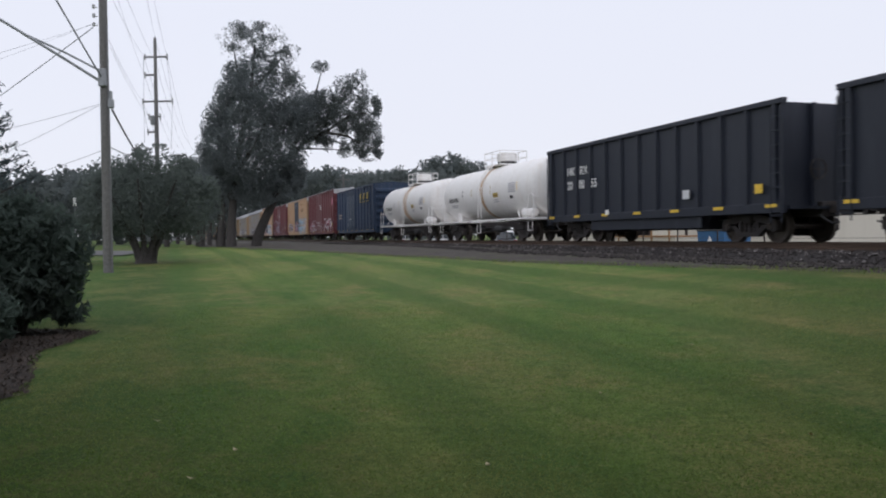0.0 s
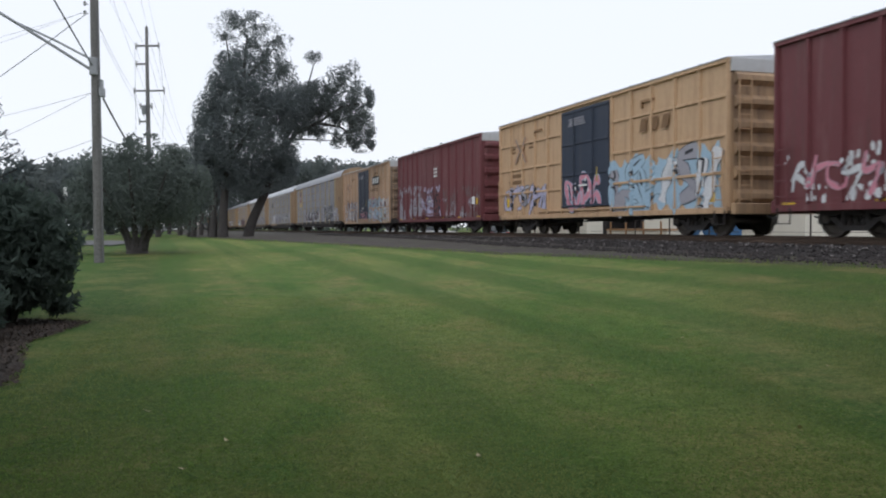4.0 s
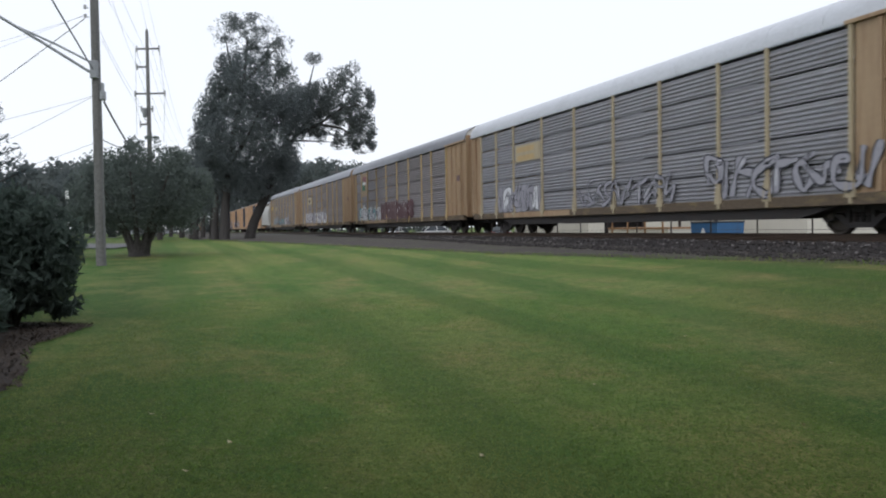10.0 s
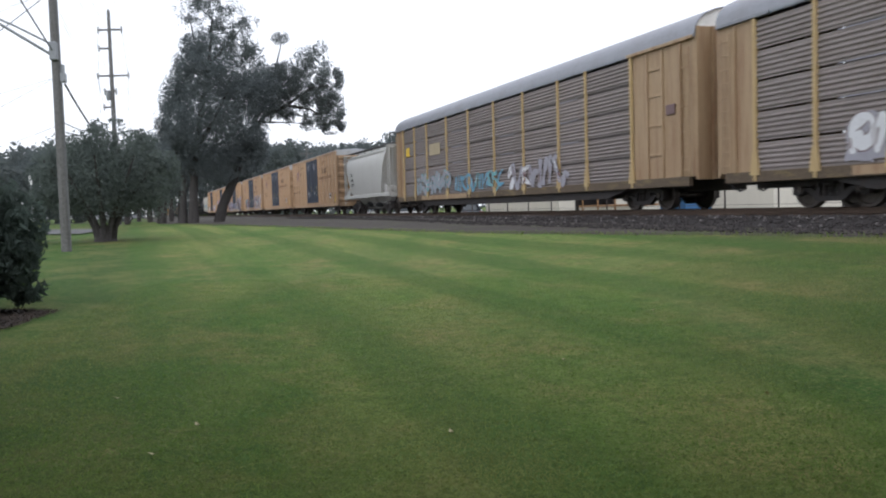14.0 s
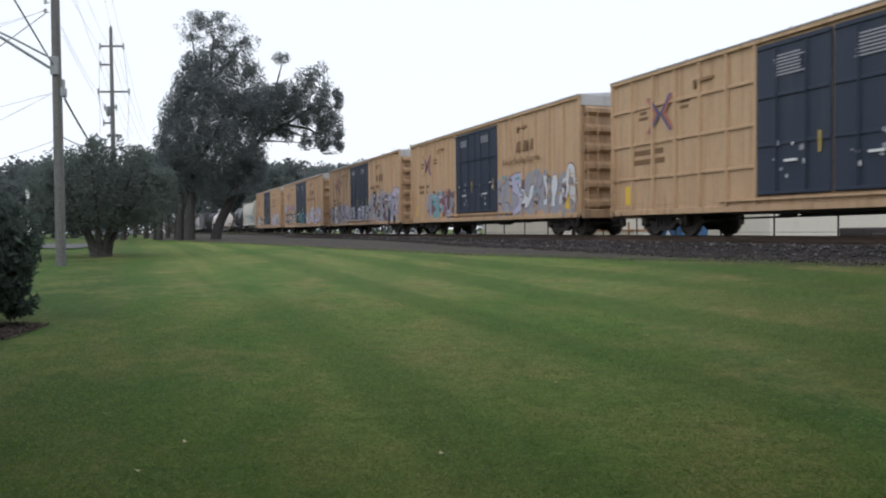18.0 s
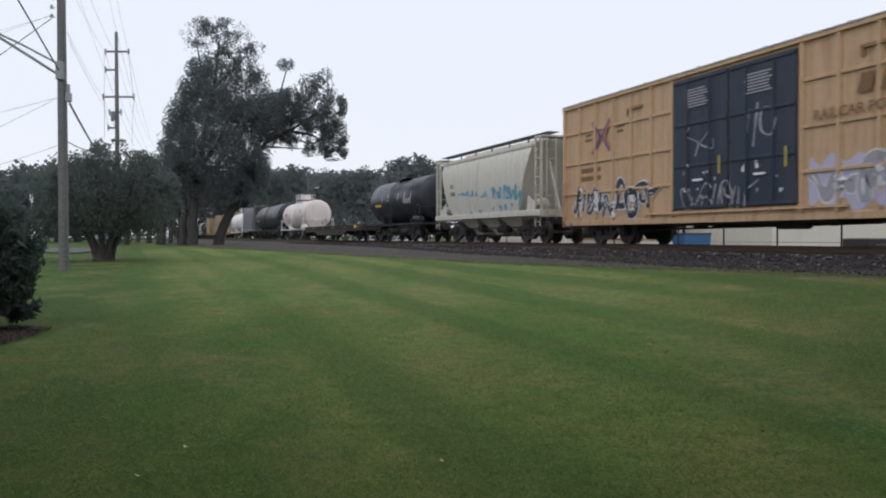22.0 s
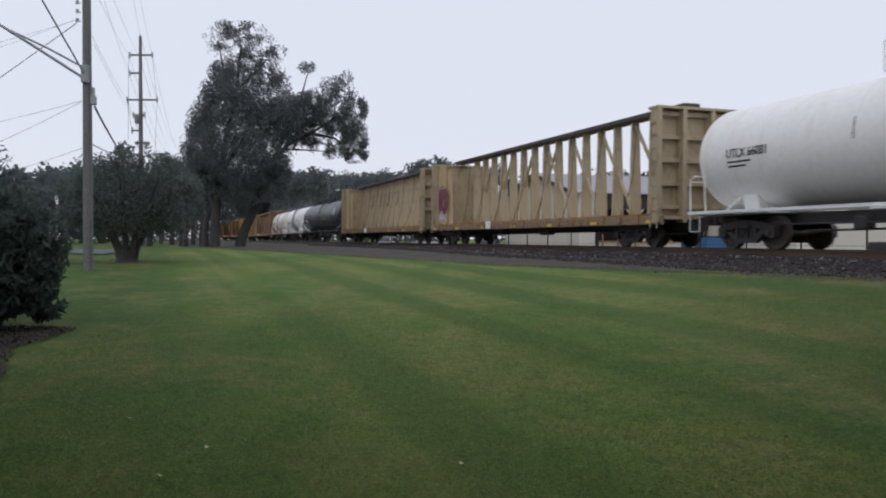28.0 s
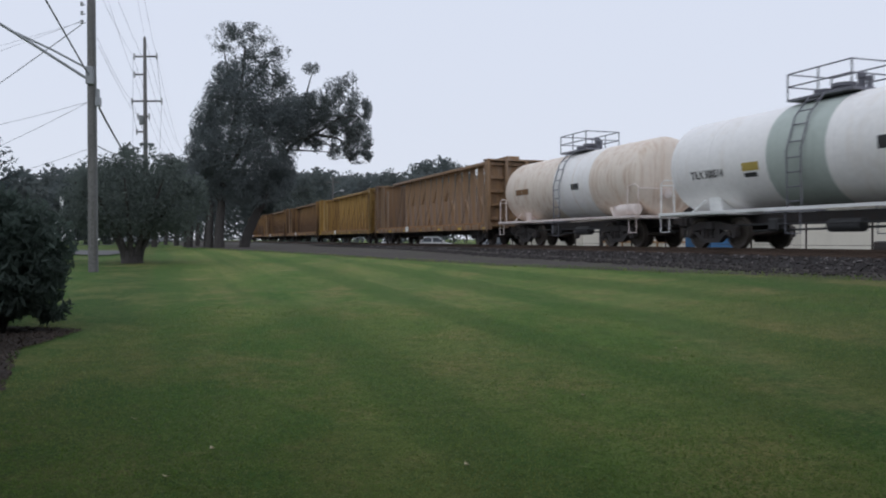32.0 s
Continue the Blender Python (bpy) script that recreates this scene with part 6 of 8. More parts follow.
# ---- tank wagons ----
def tankcar(label, L, dia, top, body, trim, seed, bands=(), dome=True, cage=None, group="tank wagons of the train", cw=1.05):
    car = thing("tank_wagon", label, "tank wagon", group)
    r = dia / 2
    zc = top - r
    xb = L / 2 - .2              # end of the straight barrel with its head
    h = r * .27
    def head(s):
        return [(s * (xb - h + h * math.sin(radians(a))), r * math.cos(radians(a)) ** .6) for a in (0, 15, 30, 45, 58, 70, 80, 86)] + [(s * xb, .0)]
    prof = head(-1)[::-1] + [(-xb * .5, r), (0, r), (xb * .5, r)] + head(1)
    part("barrel", Mesh().lathe(prof, 44, "x", (0, 0, zc)), body, car, flat=False)
    for x0, x1, m in bands:
        part("painted_band", Mesh().lathe([(x0, r + .001), (x0, r + .006), (x1, r + .006), (x1, r + .001)], 44, "x", (0, 0, zc)), m, car, flat=False)
    for x in (-xb * .62, -xb * .2, xb * .2, xb * .62):
        part("weld_seam", Mesh().lathe([(x - .03, r + .001), (x, r + .012), (x + .03, r + .001)], 44, "x", (0, 0, zc)), body, car, flat=False)
    for s in (-1, 1):
        xs = s * (L / 2 - 2.1)
        sad = Mesh().prism([(-.9, .98), (.9, .98), (1.02, zc - r * .66), (.8, zc - r * .8), (-.8, zc - r * .8), (-1.02, zc - r * .66)], xs - .28, xs + .28, "x")
        part("saddle", sad, trim, car)
        x0, x1 = s * (L / 2 - 3.1), s * L / 2
        part("end_platform", Mesh().box(min(x0, x1), max(x0, x1), -1.5, 1.5, .98, 1.08, .01), trim, car)
        for sy in (-1, 1):
            g = Mesh().wire([(s * (L / 2 - .05), sy * 1.45, 1.08), (s * (L / 2 - .05), sy * 1.45, 2.05), (s * (L / 2 - .25), sy * 1.45, 2.15), (s * (L / 2 - .7), sy * 1.45, 2.1), (s * (L / 2 - .75), sy * 1.45, 1.08)], .024)
            part("end_rail", g, trim, car)
            part("corner_step", Mesh().wire([(s * (L / 2 - .1), sy * 1.5, 1.0), (s * (L / 2 - .1), sy * 1.5, .5), (s * (L / 2 - .55), sy * 1.5, .5), (s * (L / 2 - .55), sy * 1.5, 1.0)], .018), trim, car)
            part("brace", Mesh().wire([(s * (L / 2 - 1.6), sy * 1.42, 1.08), (s * (L / 2 - 2.05), sy * 1.3, 1.42)], .03), trim, car)
        part("end_rail", Mesh().wire([(s * (L / 2 - .05), -1.45, 2.0), (s * (L / 2 - .05), 1.45, 2.0)], .022), trim, car)
        part("brake_wheel", BRAKE, parent=car, m=pose(s * (L / 2 + .06), .6, 1.7))
        part("end_valve", Mesh().lathe([(0, 0), (0, .16), (.25, .16), (.28, .0)], 12, "x", (s * (xb - .02) - .1, -.25, zc - r * .45)), trim, car, flat=False)
    part("air_tank", Mesh().lathe([(-.6, 0), (-.55, .19), (.55, .19), (.6, 0)], 14, "x", (L / 2 - 1.1, -1.15, 1.32)), trim, car, flat=False)
    for sy in (-1, 1):
        part("side_rail", Mesh().box(-L / 2 + .05, L / 2 - .05, sy * 1.52 - .035, sy * 1.52 + .035, 1.02, 1.1), trim, car)
    # walkway and ladder at the middle
    cage = cage or trim
    part("top_platform", Mesh().box(-cw, cw, -.75, .75, top - .02, top + .05, .01), cage, car)
    for sy in (-1, 1):
        lad = [(-.24, sy * 1.5, 1.05), (-.24, sy * (r + .12), zc), (-.24, sy * (r * .82 + .1), zc + r * .62), (-.24, sy * .78, top + .02)]
        g = Mesh().wire(lad, .022).wire([(x + .48, a, b) for x, a, b in lad], .022)
        for a, b in zip(lad, lad[1:]):
            n = max(2, int(math.dist(a, b) / .33))
            for i in range(n):
                t = (i + .5) / n
                q = [a[j] + (b[j] - a[j]) * t for j in range(3)]
                g.tube(q, (q[0] + .48, q[1], q[2]), .017, 6)
        part("ladder", g, cage, car)
        part("ladder_step", Mesh().box(-.9, .9, sy * 1.5 - .14, sy * 1.5 + .14, .96, 1.0), cage, car)
        part("stirrup", Mesh().wire([(-.25, sy * 1.55, .98), (-.25, sy * 1.55, .42), (.25, sy * 1.55, .42), (.25, sy * 1.55, .98)], .02), cage, car)
    for x in (-cw, 0, cw):
        for sy in (-.75, .75):
            part("rail_post", Mesh().tube((x, sy, top), (x, sy, top + .72), .022, 6), cage, car)
    for z in (top + .38, top + .72):
        g = Mesh().wire([(-cw, -.75, z), (cw, -.75, z)], .02).wire([(-cw, .75, z), (cw, .75, z)], .02).wire([(cw, -.75, z), (cw, .75, z)], .02).wire([(-cw, -.75, z), (-cw, .75, z)], .02)
        part("guard_rail", g, cage, car)
    if dome:
        part("valve_dome", Mesh().lathe([(-.1, .48), (.2, .48), (.24, .53), (.62, .53), (.68, .45), (.7, 0)], 24, "z", (.25, 0, top)), body, car, flat=False)
        part("dome_slot", Mesh().lathe([(.02, .482), (.06, .5), (.16, .5), (.2, .482)], 24, "z", (.25, 0, top)), M_MARKK, car, flat=False)
    else:
        for x, q, hh in ((-.55, .26, .3), (.1, .3, .36), (.65, .12, .55), (.9, .09, .4)):
            part("fitting", Mesh().lathe([(-.05, q * .8), (hh * .6, q * .8), (hh * .65, q), (hh * .9, q), (hh, 0)], 14, "z", (x, 0, top)), M_REDPRIMER if body is M_TANK else cage, car, flat=False)
    running_gear(car, L, 2.0, .70, .3, 1.0)
    surf = lambda x, z: math.sqrt(max(.01, r * r - (z - zc) ** 2))
    return car, surf, r, zc


def tank_mark(car, surf, x0, x1, z0, z1, material, name="marking"):
    """A patch of paint on the round barrel."""
    g = Mesh()
    n = 4
    for i in range(n + 1):
        z = z0 + (z1 - z0) * i / n
        g.v += [(x0, -surf(x0, z) - .006, z), (x1, -surf(x1, z) - .006, z)]
    g.f = [(2 * i, 2 * i + 1, 2 * i + 3, 2 * i + 2) for i in range(n)]
    return part(name, g, material, car)


def tank_text(car, surf, text, x, z, size, material, squeeze=1.0):
    a = surf(x, z) + .012
    lean = math.degrees(math.atan2(-(surf(x, z + size * .7) - surf(x, z)), size * .7))
    m = pose(x, -a, z, 90 - lean, 0, 0) @ Matrix.Diagonal((squeeze, 1, 1, 1))
    return part("lettering", letters(text, size, material, .006), parent=car, m=m)


# ---- covered hoppers ----
def covered_hopper(label, L, H, body, seed, frame=None, curved=True, roofm=None):
    car = thing("covered_hopper", label, "hopper wagon", "covered hoppers of the train")
    frame = frame or body
    z0 = 1.28
    tb, bb = L / 2 - 1.0, L / 2 - 2.35
    bulge = .1 if curved else .0
    prof = [(1.42, z0), (1.50 + bulge * .5, z0 + .5), (1.50 + bulge, z0 + 1.2), (1.50 + bulge, H - 1.1), (1.50 + bulge * .4, H - .55), (1.40, H - .2), (1.15, H), (.55, H + .12), (0, H + .16)]
    ring = prof + [(-a, b) for a, b in prof[-2::-1]]
    def end(z, s):
        if s < 0 and not curved:     # a steeper slope sheet at the trailing end
            return -(L / 2 - 1.0 + .7 * min(1, max(0, (z - z0) / (H - .4 - z0))))
        return s * (bb + (tb - bb) * min(1, max(0, (z - z0) / (H - .4 - z0))) ** .8)
    g = Mesh()
    for s in (-1, 1):
        g.v += [(end(b, s), a, b) for a, b in ring]
    n = len(ring)
    g.f = [(i, i + 1, n + i + 1, n + i) for i in range(n - 1)] + [(n - 1, 0, n, 2 * n - 1), tuple(range(n)), tuple(range(n, 2 * n))]
    part("hopper_body", g, body, car, flat=False)
    for s in (-1, 1):
        part("side_sill", Mesh().box(-L / 2 + .1, L / 2 - .1, min(s * 1.36, s * 1.58), max(s * 1.36, s * 1.58), z0 - .16, z0 + .08, .015), frame, car)
        part("top_rail", Mesh().box(-tb, tb, s * 1.40 - .06, s * 1.40 + .06, H - .24, H - .12, .012), frame, car)
        part("end_frame", Mesh().box(min(s * (L / 2 - .2), s * (L / 2 - .05)), max(s * (L / 2 - .2), s * (L / 2 - .05)), -1.5, 1.5, z0 - .2, z0 + .1), frame, car)
        for sy in (-1, 1):
            for x in (L / 2 - .12, L / 2 - .62):
                part("end_post", Mesh().box(min(s * x, s * (x - .07)), max(s * x, s * (x - .07)), sy * 1.47 - .035, sy * 1.47 + .035, z0, H + .12), frame, car)
            part("gusset", Mesh().prism([(s * (L / 2 - 1.5), z0), (s * (L / 2 - .7), z0), (s * (L / 2 - .7), z0 + .35), (s * (L / 2 - 1.35), z0 + .7)], sy * 1.45 - .02, sy * 1.45 + .02), frame, car)
            ladder(car, s * (L / 2 - .38), sy * 1.53, z0 - .6, H + .1, .42, frame)
        ladder(car, s * (L / 2 - .02), -1.1, z0 - .3, H + .1, .42, frame, axis="y")
        part("slope_brace", Mesh().wire([(s * (L / 2 - .2), -.6, z0), (s * (tb - .1), -.6, H - .8)], .05).wire([(s * (L / 2 - .2), .6, z0), (s * (tb - .1), .6, H - .8)], .05), frame, car)
        part("top_bridge", Mesh().box(min(s * (L / 2 - .7), s * (L / 2 - .05)), max(s * (L / 2 - .7), s * (L / 2 - .05)), -1.5, 1.5, H + .06, H + .12), frame, car)
        part("air_tank", Mesh().lathe([(-.4, 0), (-.36, .2), (.36, .2), (.4, 0)], 12, "x", (s * (L / 2 - .9), -1.1, z0 + .35)), frame, car, flat=False)
        part("brake_wheel", BRAKE, parent=car, m=pose(s * (L / 2 + .05), .5, z0 + .9))
    # roof walk
    zr = H + .25
    for sy in (-1, 1):
        g = Mesh().box(-L / 2 + .1, L / 2 - .1, sy * .95 - .28, sy * .95 + .28, zr, zr + .022)
        part("roof_walk", g, roofm or M_WALK, car)
        for i in range(7):
            x = -L / 2 + .4 + (L - .8) * i / 6
            part("walk_bracket", Mesh().box(x - .02, x + .02, sy * .95 - .03, sy * .95 + .03, H - .02, zr), M_WALK, car)
    part("hatch_trough", Mesh().box(-tb + .3, tb - .3, -.32, .32, H + .1, H + .32, .05), body, car)
    # discharge bays
    for i in range(3):
        c = (i - 1) * (L - 5.0) / 3
        w = (L - 5.0) / 6
        g = Mesh()
        g.v = [(c - w, -1.3, z0), (c + w, -1.3, z0), (c + w, 1.3, z0), (c - w, 1.3, z0), (c - .35, -.5, .35), (c + .35, -.5, .35), (c + .35, .5, .35), (c - .35, .5, .35)]
        g.f = [(0, 1, 5, 4), (1, 2, 6, 5), (2, 3, 7, 6), (3, 0, 4, 7), (4, 5, 6, 7)]
        part("discharge_bay", g, M_STEEL if body is M_GREY else body, car)
        part("outlet_gate", Mesh().box(c - .45, c + .45, -.85, .85, .28, .36).tube((c + .3, -1.1, .32), (c + .3, 1.1, .32), .03), M_STEEL, car)
    running_gear(car, L, 2.0, .78, .3, 1.1)
    w = 1.50 + bulge
    return car, (lambda x, z: w if z > z0 + 1.2 else 1.42 + (w - 1.42) * max(0, (z - z0)) / 1.2), w


# ---- open hoppers ----
def open_hopper(label, L, H, seed):
    car = thing("open_hopper", label, "hopper wagon", "open hoppers of the train")
    z0, y = .95, HW - .1
    for s in (-1, 1):
        part("side_wall", Mesh().box(-L / 2 + .25, L / 2 - .25, min(s * y, s * (y - .03)), max(s * y, s * (y - .03)), z0 + .1, H), M_BLACK, car)
        part("top_chord", Mesh().box(-L / 2 + .05, L / 2 - .05, min(s * (y - .06), s * (y + .1)), max(s * (y - .06), s * (y + .1)), H - .06, H + .09, .015), M_BLACK, car)
        part("side_sill", Mesh().box(-L / 2 + .05, L / 2 - .05, min(s * (y - .05), s * (y + .09)), max(s * (y - .05), s * (y + .09)), z0 - .15, z0 + .12, .015), M_BLACK, car)
        sl = Mesh().add([(s * (L / 2 - .25), -y, H), (s * (L / 2 - .25), y, H), (s * (L / 2 - 3.4), y, z0 + .1), (s * (L / 2 - 3.4), -y, z0 + .1)], [(0, 1, 2, 3)])
        part("slope_sheet", sl, M_BLACK, car)
        part("end_wall", Mesh().box(min(s * (L / 2 - .28), s * (L / 2 - .22)), max(s * (L / 2 - .28), s * (L / 2 - .22)), -y, y, z0, H), M_BLACK, car)
        for yy in (-y, -.5, .5, y):
            part("end_post", Mesh().box(min(s * (L / 2 - .22), s * (L / 2 - .08)), max(s * (L / 2 - .22), s * (L / 2 - .08)), yy - .06, yy + .06, z0, H, .01), M_BLACK, car)
        ladder(car, s * (L / 2 - .3), -y - .1, z0 - .4, H - .2, .4, M_BLACK)
        part("end_platform", Mesh().box(min(s * (L / 2 - .9), s * L / 2), max(s * (L / 2 - .9), s * L / 2), -1.4, 1.4, z0 - .05, z0 + .03), M_BLACK, car)
        part("brake_wheel", BRAKE, parent=car, m=pose(s * (L / 2 + .02), -.5, z0 + 1.0))
    n = 13
    pm = Mesh().prism([(-.09, 0), (-.06, -.095), (.06, -.095), (.09, 0)], z0 + .05, H - .05, "z").data("side_post", M_BLACK)
    for i in range(n):
        x = -L / 2 + .4 + (L - .8) * i / (n - 1)
        part("side_post", pm, parent=car, m=pose(x, -y, 0))
        part("side_post", pm, parent=car, m=pose(x, y, 0, 0, 0, 180))
    for i in range(4):
        c = (i - 1.5) * 1.9
        g = Mesh()
        g.v = [(c - .9, -1.35, z0), (c + .9, -1.35, z0), (c + .9, 1.35, z0), (c - .9, 1.35, z0), (c - .4, -1.0, .4), (c + .2, -1.0, .4), (c + .2, 1.0, .4), (c - .4, 1.0, .4)]
        g.f = [(0, 1, 5, 4), (1, 2, 6, 5), (2, 3, 7, 6), (3, 0, 4, 7), (4, 5, 6, 7), (0, 3, 2, 1)]
        part("discharge_bay", g, M_BLACK, car)
    part("side_skirt", Mesh().box(-L / 2 + 3.6, L / 2 - 3.6, -y + .02, -y + .06, .45, z0), M_BLACK, car)
    running_gear(car, L, 2.0, .7, .3, 1.1)
    return car, y


# ---- flat and centre-beam wagons ----
def flatcar(label, L):
    car = thing("flat_wagon", label, "flat wagon")
    part("deck", Mesh().box(-L / 2 + .1, L / 2 - .1, -1.5, 1.5, 1.08, 1.16), M_DECK, car)
    for s in (-1, 1):
        y0, y1 = s * 1.42, s * 1.55
        part("side_sill", Mesh().prism([(-L / 2, .72), (-L / 2 + 4.2, .72), (-L / 2 + 5.4, .42), (L / 2 - 5.4, .42), (L / 2 - 4.2, .72), (L / 2, .72), (L / 2, .92), (-L / 2, .92)], min(y0, y1), max(y0, y1)), M_DECKSIDE, car)
        part("deck_edge", Mesh().box(-L / 2, L / 2, min(s * 1.46, s * 1.60), max(s * 1.46, s * 1.60), .92, 1.2, .015), M_DECK, car)
        n = 15
        for i in range(n):
            x = -L / 2 + .9 + (L - 1.8) * i / (n - 1)
            part("stake_pocket", Mesh().box(x - .1, x + .1, min(s * 1.6, s * 1.68), max(s * 1.6, s * 1.68), .95, 1.17, .01), M_DECKSIDE, car)
        part("end_sill", Mesh().box(min(s * (L / 2 - .2), s * L / 2), max(s * (L / 2 - .2), s * L / 2), -1.5, 1.5, .72, 1.2, .02), M_DECKSIDE, car)
    part("brake_post", Mesh().tube((L / 2 - .12, -1.2, 1.16), (L / 2 - .12, -1.2, 2.25), .04, 8), M_DECKSIDE, car)
    part("end_staff", Mesh().tube((L / 2 - .12, .5, 1.16), (L / 2 - .12, .5, 2.3), .04, 8), M_DECKSIDE, car)
    reflectors(car, L, .98, -1.685, M_MARKYD, 6)
    part("placard", Mesh().box(L / 2 - 1.55, L / 2 - .95, -1.69, -1.66, .93, 1.16), M_MARKY, car)
    running_gear(car, L, 2.6, .6, .3, 1.05)
    return car


def centerbeam(label, L, body, H=4.5, seed=0):
    car = thing("centerbeam_wagon", label, "flat wagon", "centre-beam wagons of the train")
    rnd = random.Random(seed)
    deck = 1.02
    part("deck", Mesh().box(-L / 2, L / 2, -1.35, 1.35, deck - .1, deck), body, car)
    for s in (-1, 1):
        part("side_sill", Mesh().box(-L / 2, L / 2, min(s * 1.35, s * 1.55), max(s * 1.35, s * 1.55), deck - .27, deck + .02, .015), M_BEAMSILL if body is M_BEAM else body, car)
        n = 19
        for i in range(n):
            x = -L / 2 + 1.2 + (L - 2.4) * i / (n - 1)
            part("riser", Mesh().box(x - .09, x + .09, min(s * .3, s * 1.6), max(s * .3, s * 1.6), deck - .2, deck + .1, .01), M_BROWN, car)
        # bulkhead at each end
        xe0, xe1 = s * (L / 2 - .45), s * L / 2
        b = part("bulkhead", Mesh().box(min(xe0, xe0 + s * .08), max(xe0, xe0 + s * .08), -HW + .03, HW - .03, deck, H - .24, .01), body, car)
        for yy in (-HW + .09, -.55, .55, HW - .09):
            part("bulkhead_post", Mesh().box(min(xe0 + s * .08, xe1), max(xe0 + s * .08, xe1), yy - .08, yy + .08, deck - .2, H - .26, .012), body, b)
        for i in range(5):
            z = deck + .3 + (H - deck - .7) * i / 4
            part("bulkhead_rib", Mesh().box(min(xe0 + s * .08, xe0 + s * .26), max(xe0 + s * .08, xe0 + s * .26), -HW + .1, HW - .1, z - .07, z + .07, .012), body, b)
        part("bulkhead_cap", Mesh().box(min(xe0 - s * .1, xe1), max(xe0 - s * .1, xe1), -HW, HW, H - .26, H - .17, .012), body, b)
        part("brake_wheel", BRAKE, parent=car, m=pose(s * (L / 2 + .1), .6, deck + .9))
        ladder(car, s * (L / 2 - .2), -HW - .03, deck - .4, H - .5, .36, body)
        # plated web next to the bulkhead
        xw = s * (L / 2 - 2.25)
        if s > 0:
            continue
        for sy in (-1, 1):
            part("end_web", Mesh().prism([(xe0 - s * 1.34, deck), (xe0 - s * 1.22, H - .62), (xw, H - .62), (xw - s * .12, deck)], sy * 1.18 - .03, sy * 1.18 + .03), M_BEAMEND if body is M_BEAM else body, car)
        for sy in (-1, 1):
            part("end_gusset", Mesh().prism([(xe0, deck), (xe0, H - .26), (xe0 - s * 1.15, H - .26), (xe0 - s * 1.3, deck)], sy * 1.3 - .02, sy * 1.3 + .02), M_BEAMEND if body is M_BEAM else body, car)
    part("top_beam", Mesh().box(-L / 2 + .4, L / 2 - .4, -.32, .32, H - .14, H + .03, .02), M_DECKSIDE if body is M_BEAM else body, car)
    n = 16
    x0, x1 = -L / 2 + 3.1, L / 2 - 1.35
    xs = [x0 + (x1 - x0) * i / (n - 1) for i in range(n)]
    top = H - deck - .14
    pm = Mesh().add([(-.06, -.24, 0), (.06, -.24, 0), (.06, .24, 0), (-.06, .24, 0), (-.045, -.15, top), (.045, -.15, top), (.045, .15, top), (-.045, .15, top)],
                    [(0, 3, 2, 1), (4, 5, 6, 7), (0, 1, 5, 4), (1, 2, 6, 5), (2, 3, 7, 6), (3, 0, 4, 7)]).data("upright", body)
    for x in xs:
        part("upright", pm, parent=car, m=pose(x, 0, deck))
    # braces lean outwards from the middle, each across two bays
    for a, b in ((7, 9), (9, 11), (11, 13), (13, 15), (8, 6), (6, 4), (4, 2), (2, 0)):
        part("diagonal", Mesh().tube((xs[a], 0, H - .2), (xs[b], 0, deck + .05), .07, 8), body, car)
    for i in range(8):
        x = -L / 2 + 3 + (L - 6) * i / 7
        part("tie_cable", Mesh().wire([(x, -.36, H - .1), (x + rnd.uniform(-.3, .3), -.62, deck + 1.4), (x + rnd.uniform(-.5, .5), -.95, deck + .02)], .012), M_STEEL, car)
    reflectors(car, L, deck - .22, -1.56, M_MARKY, 7)
    running_gear(car, L, 2.3, .55, .3, .95)
    return car, lambda x, z: 1.33

# ---- the wagons in their order; each lies between two marks along the train, in units of SIDE ----
MOVING = []


def couple(car, lead, trail):
    MOVING.append((car, (lead + trail) / 2 * SIDE))
    return car


def span(lead, trail):
    return (trail - lead) * SIDE


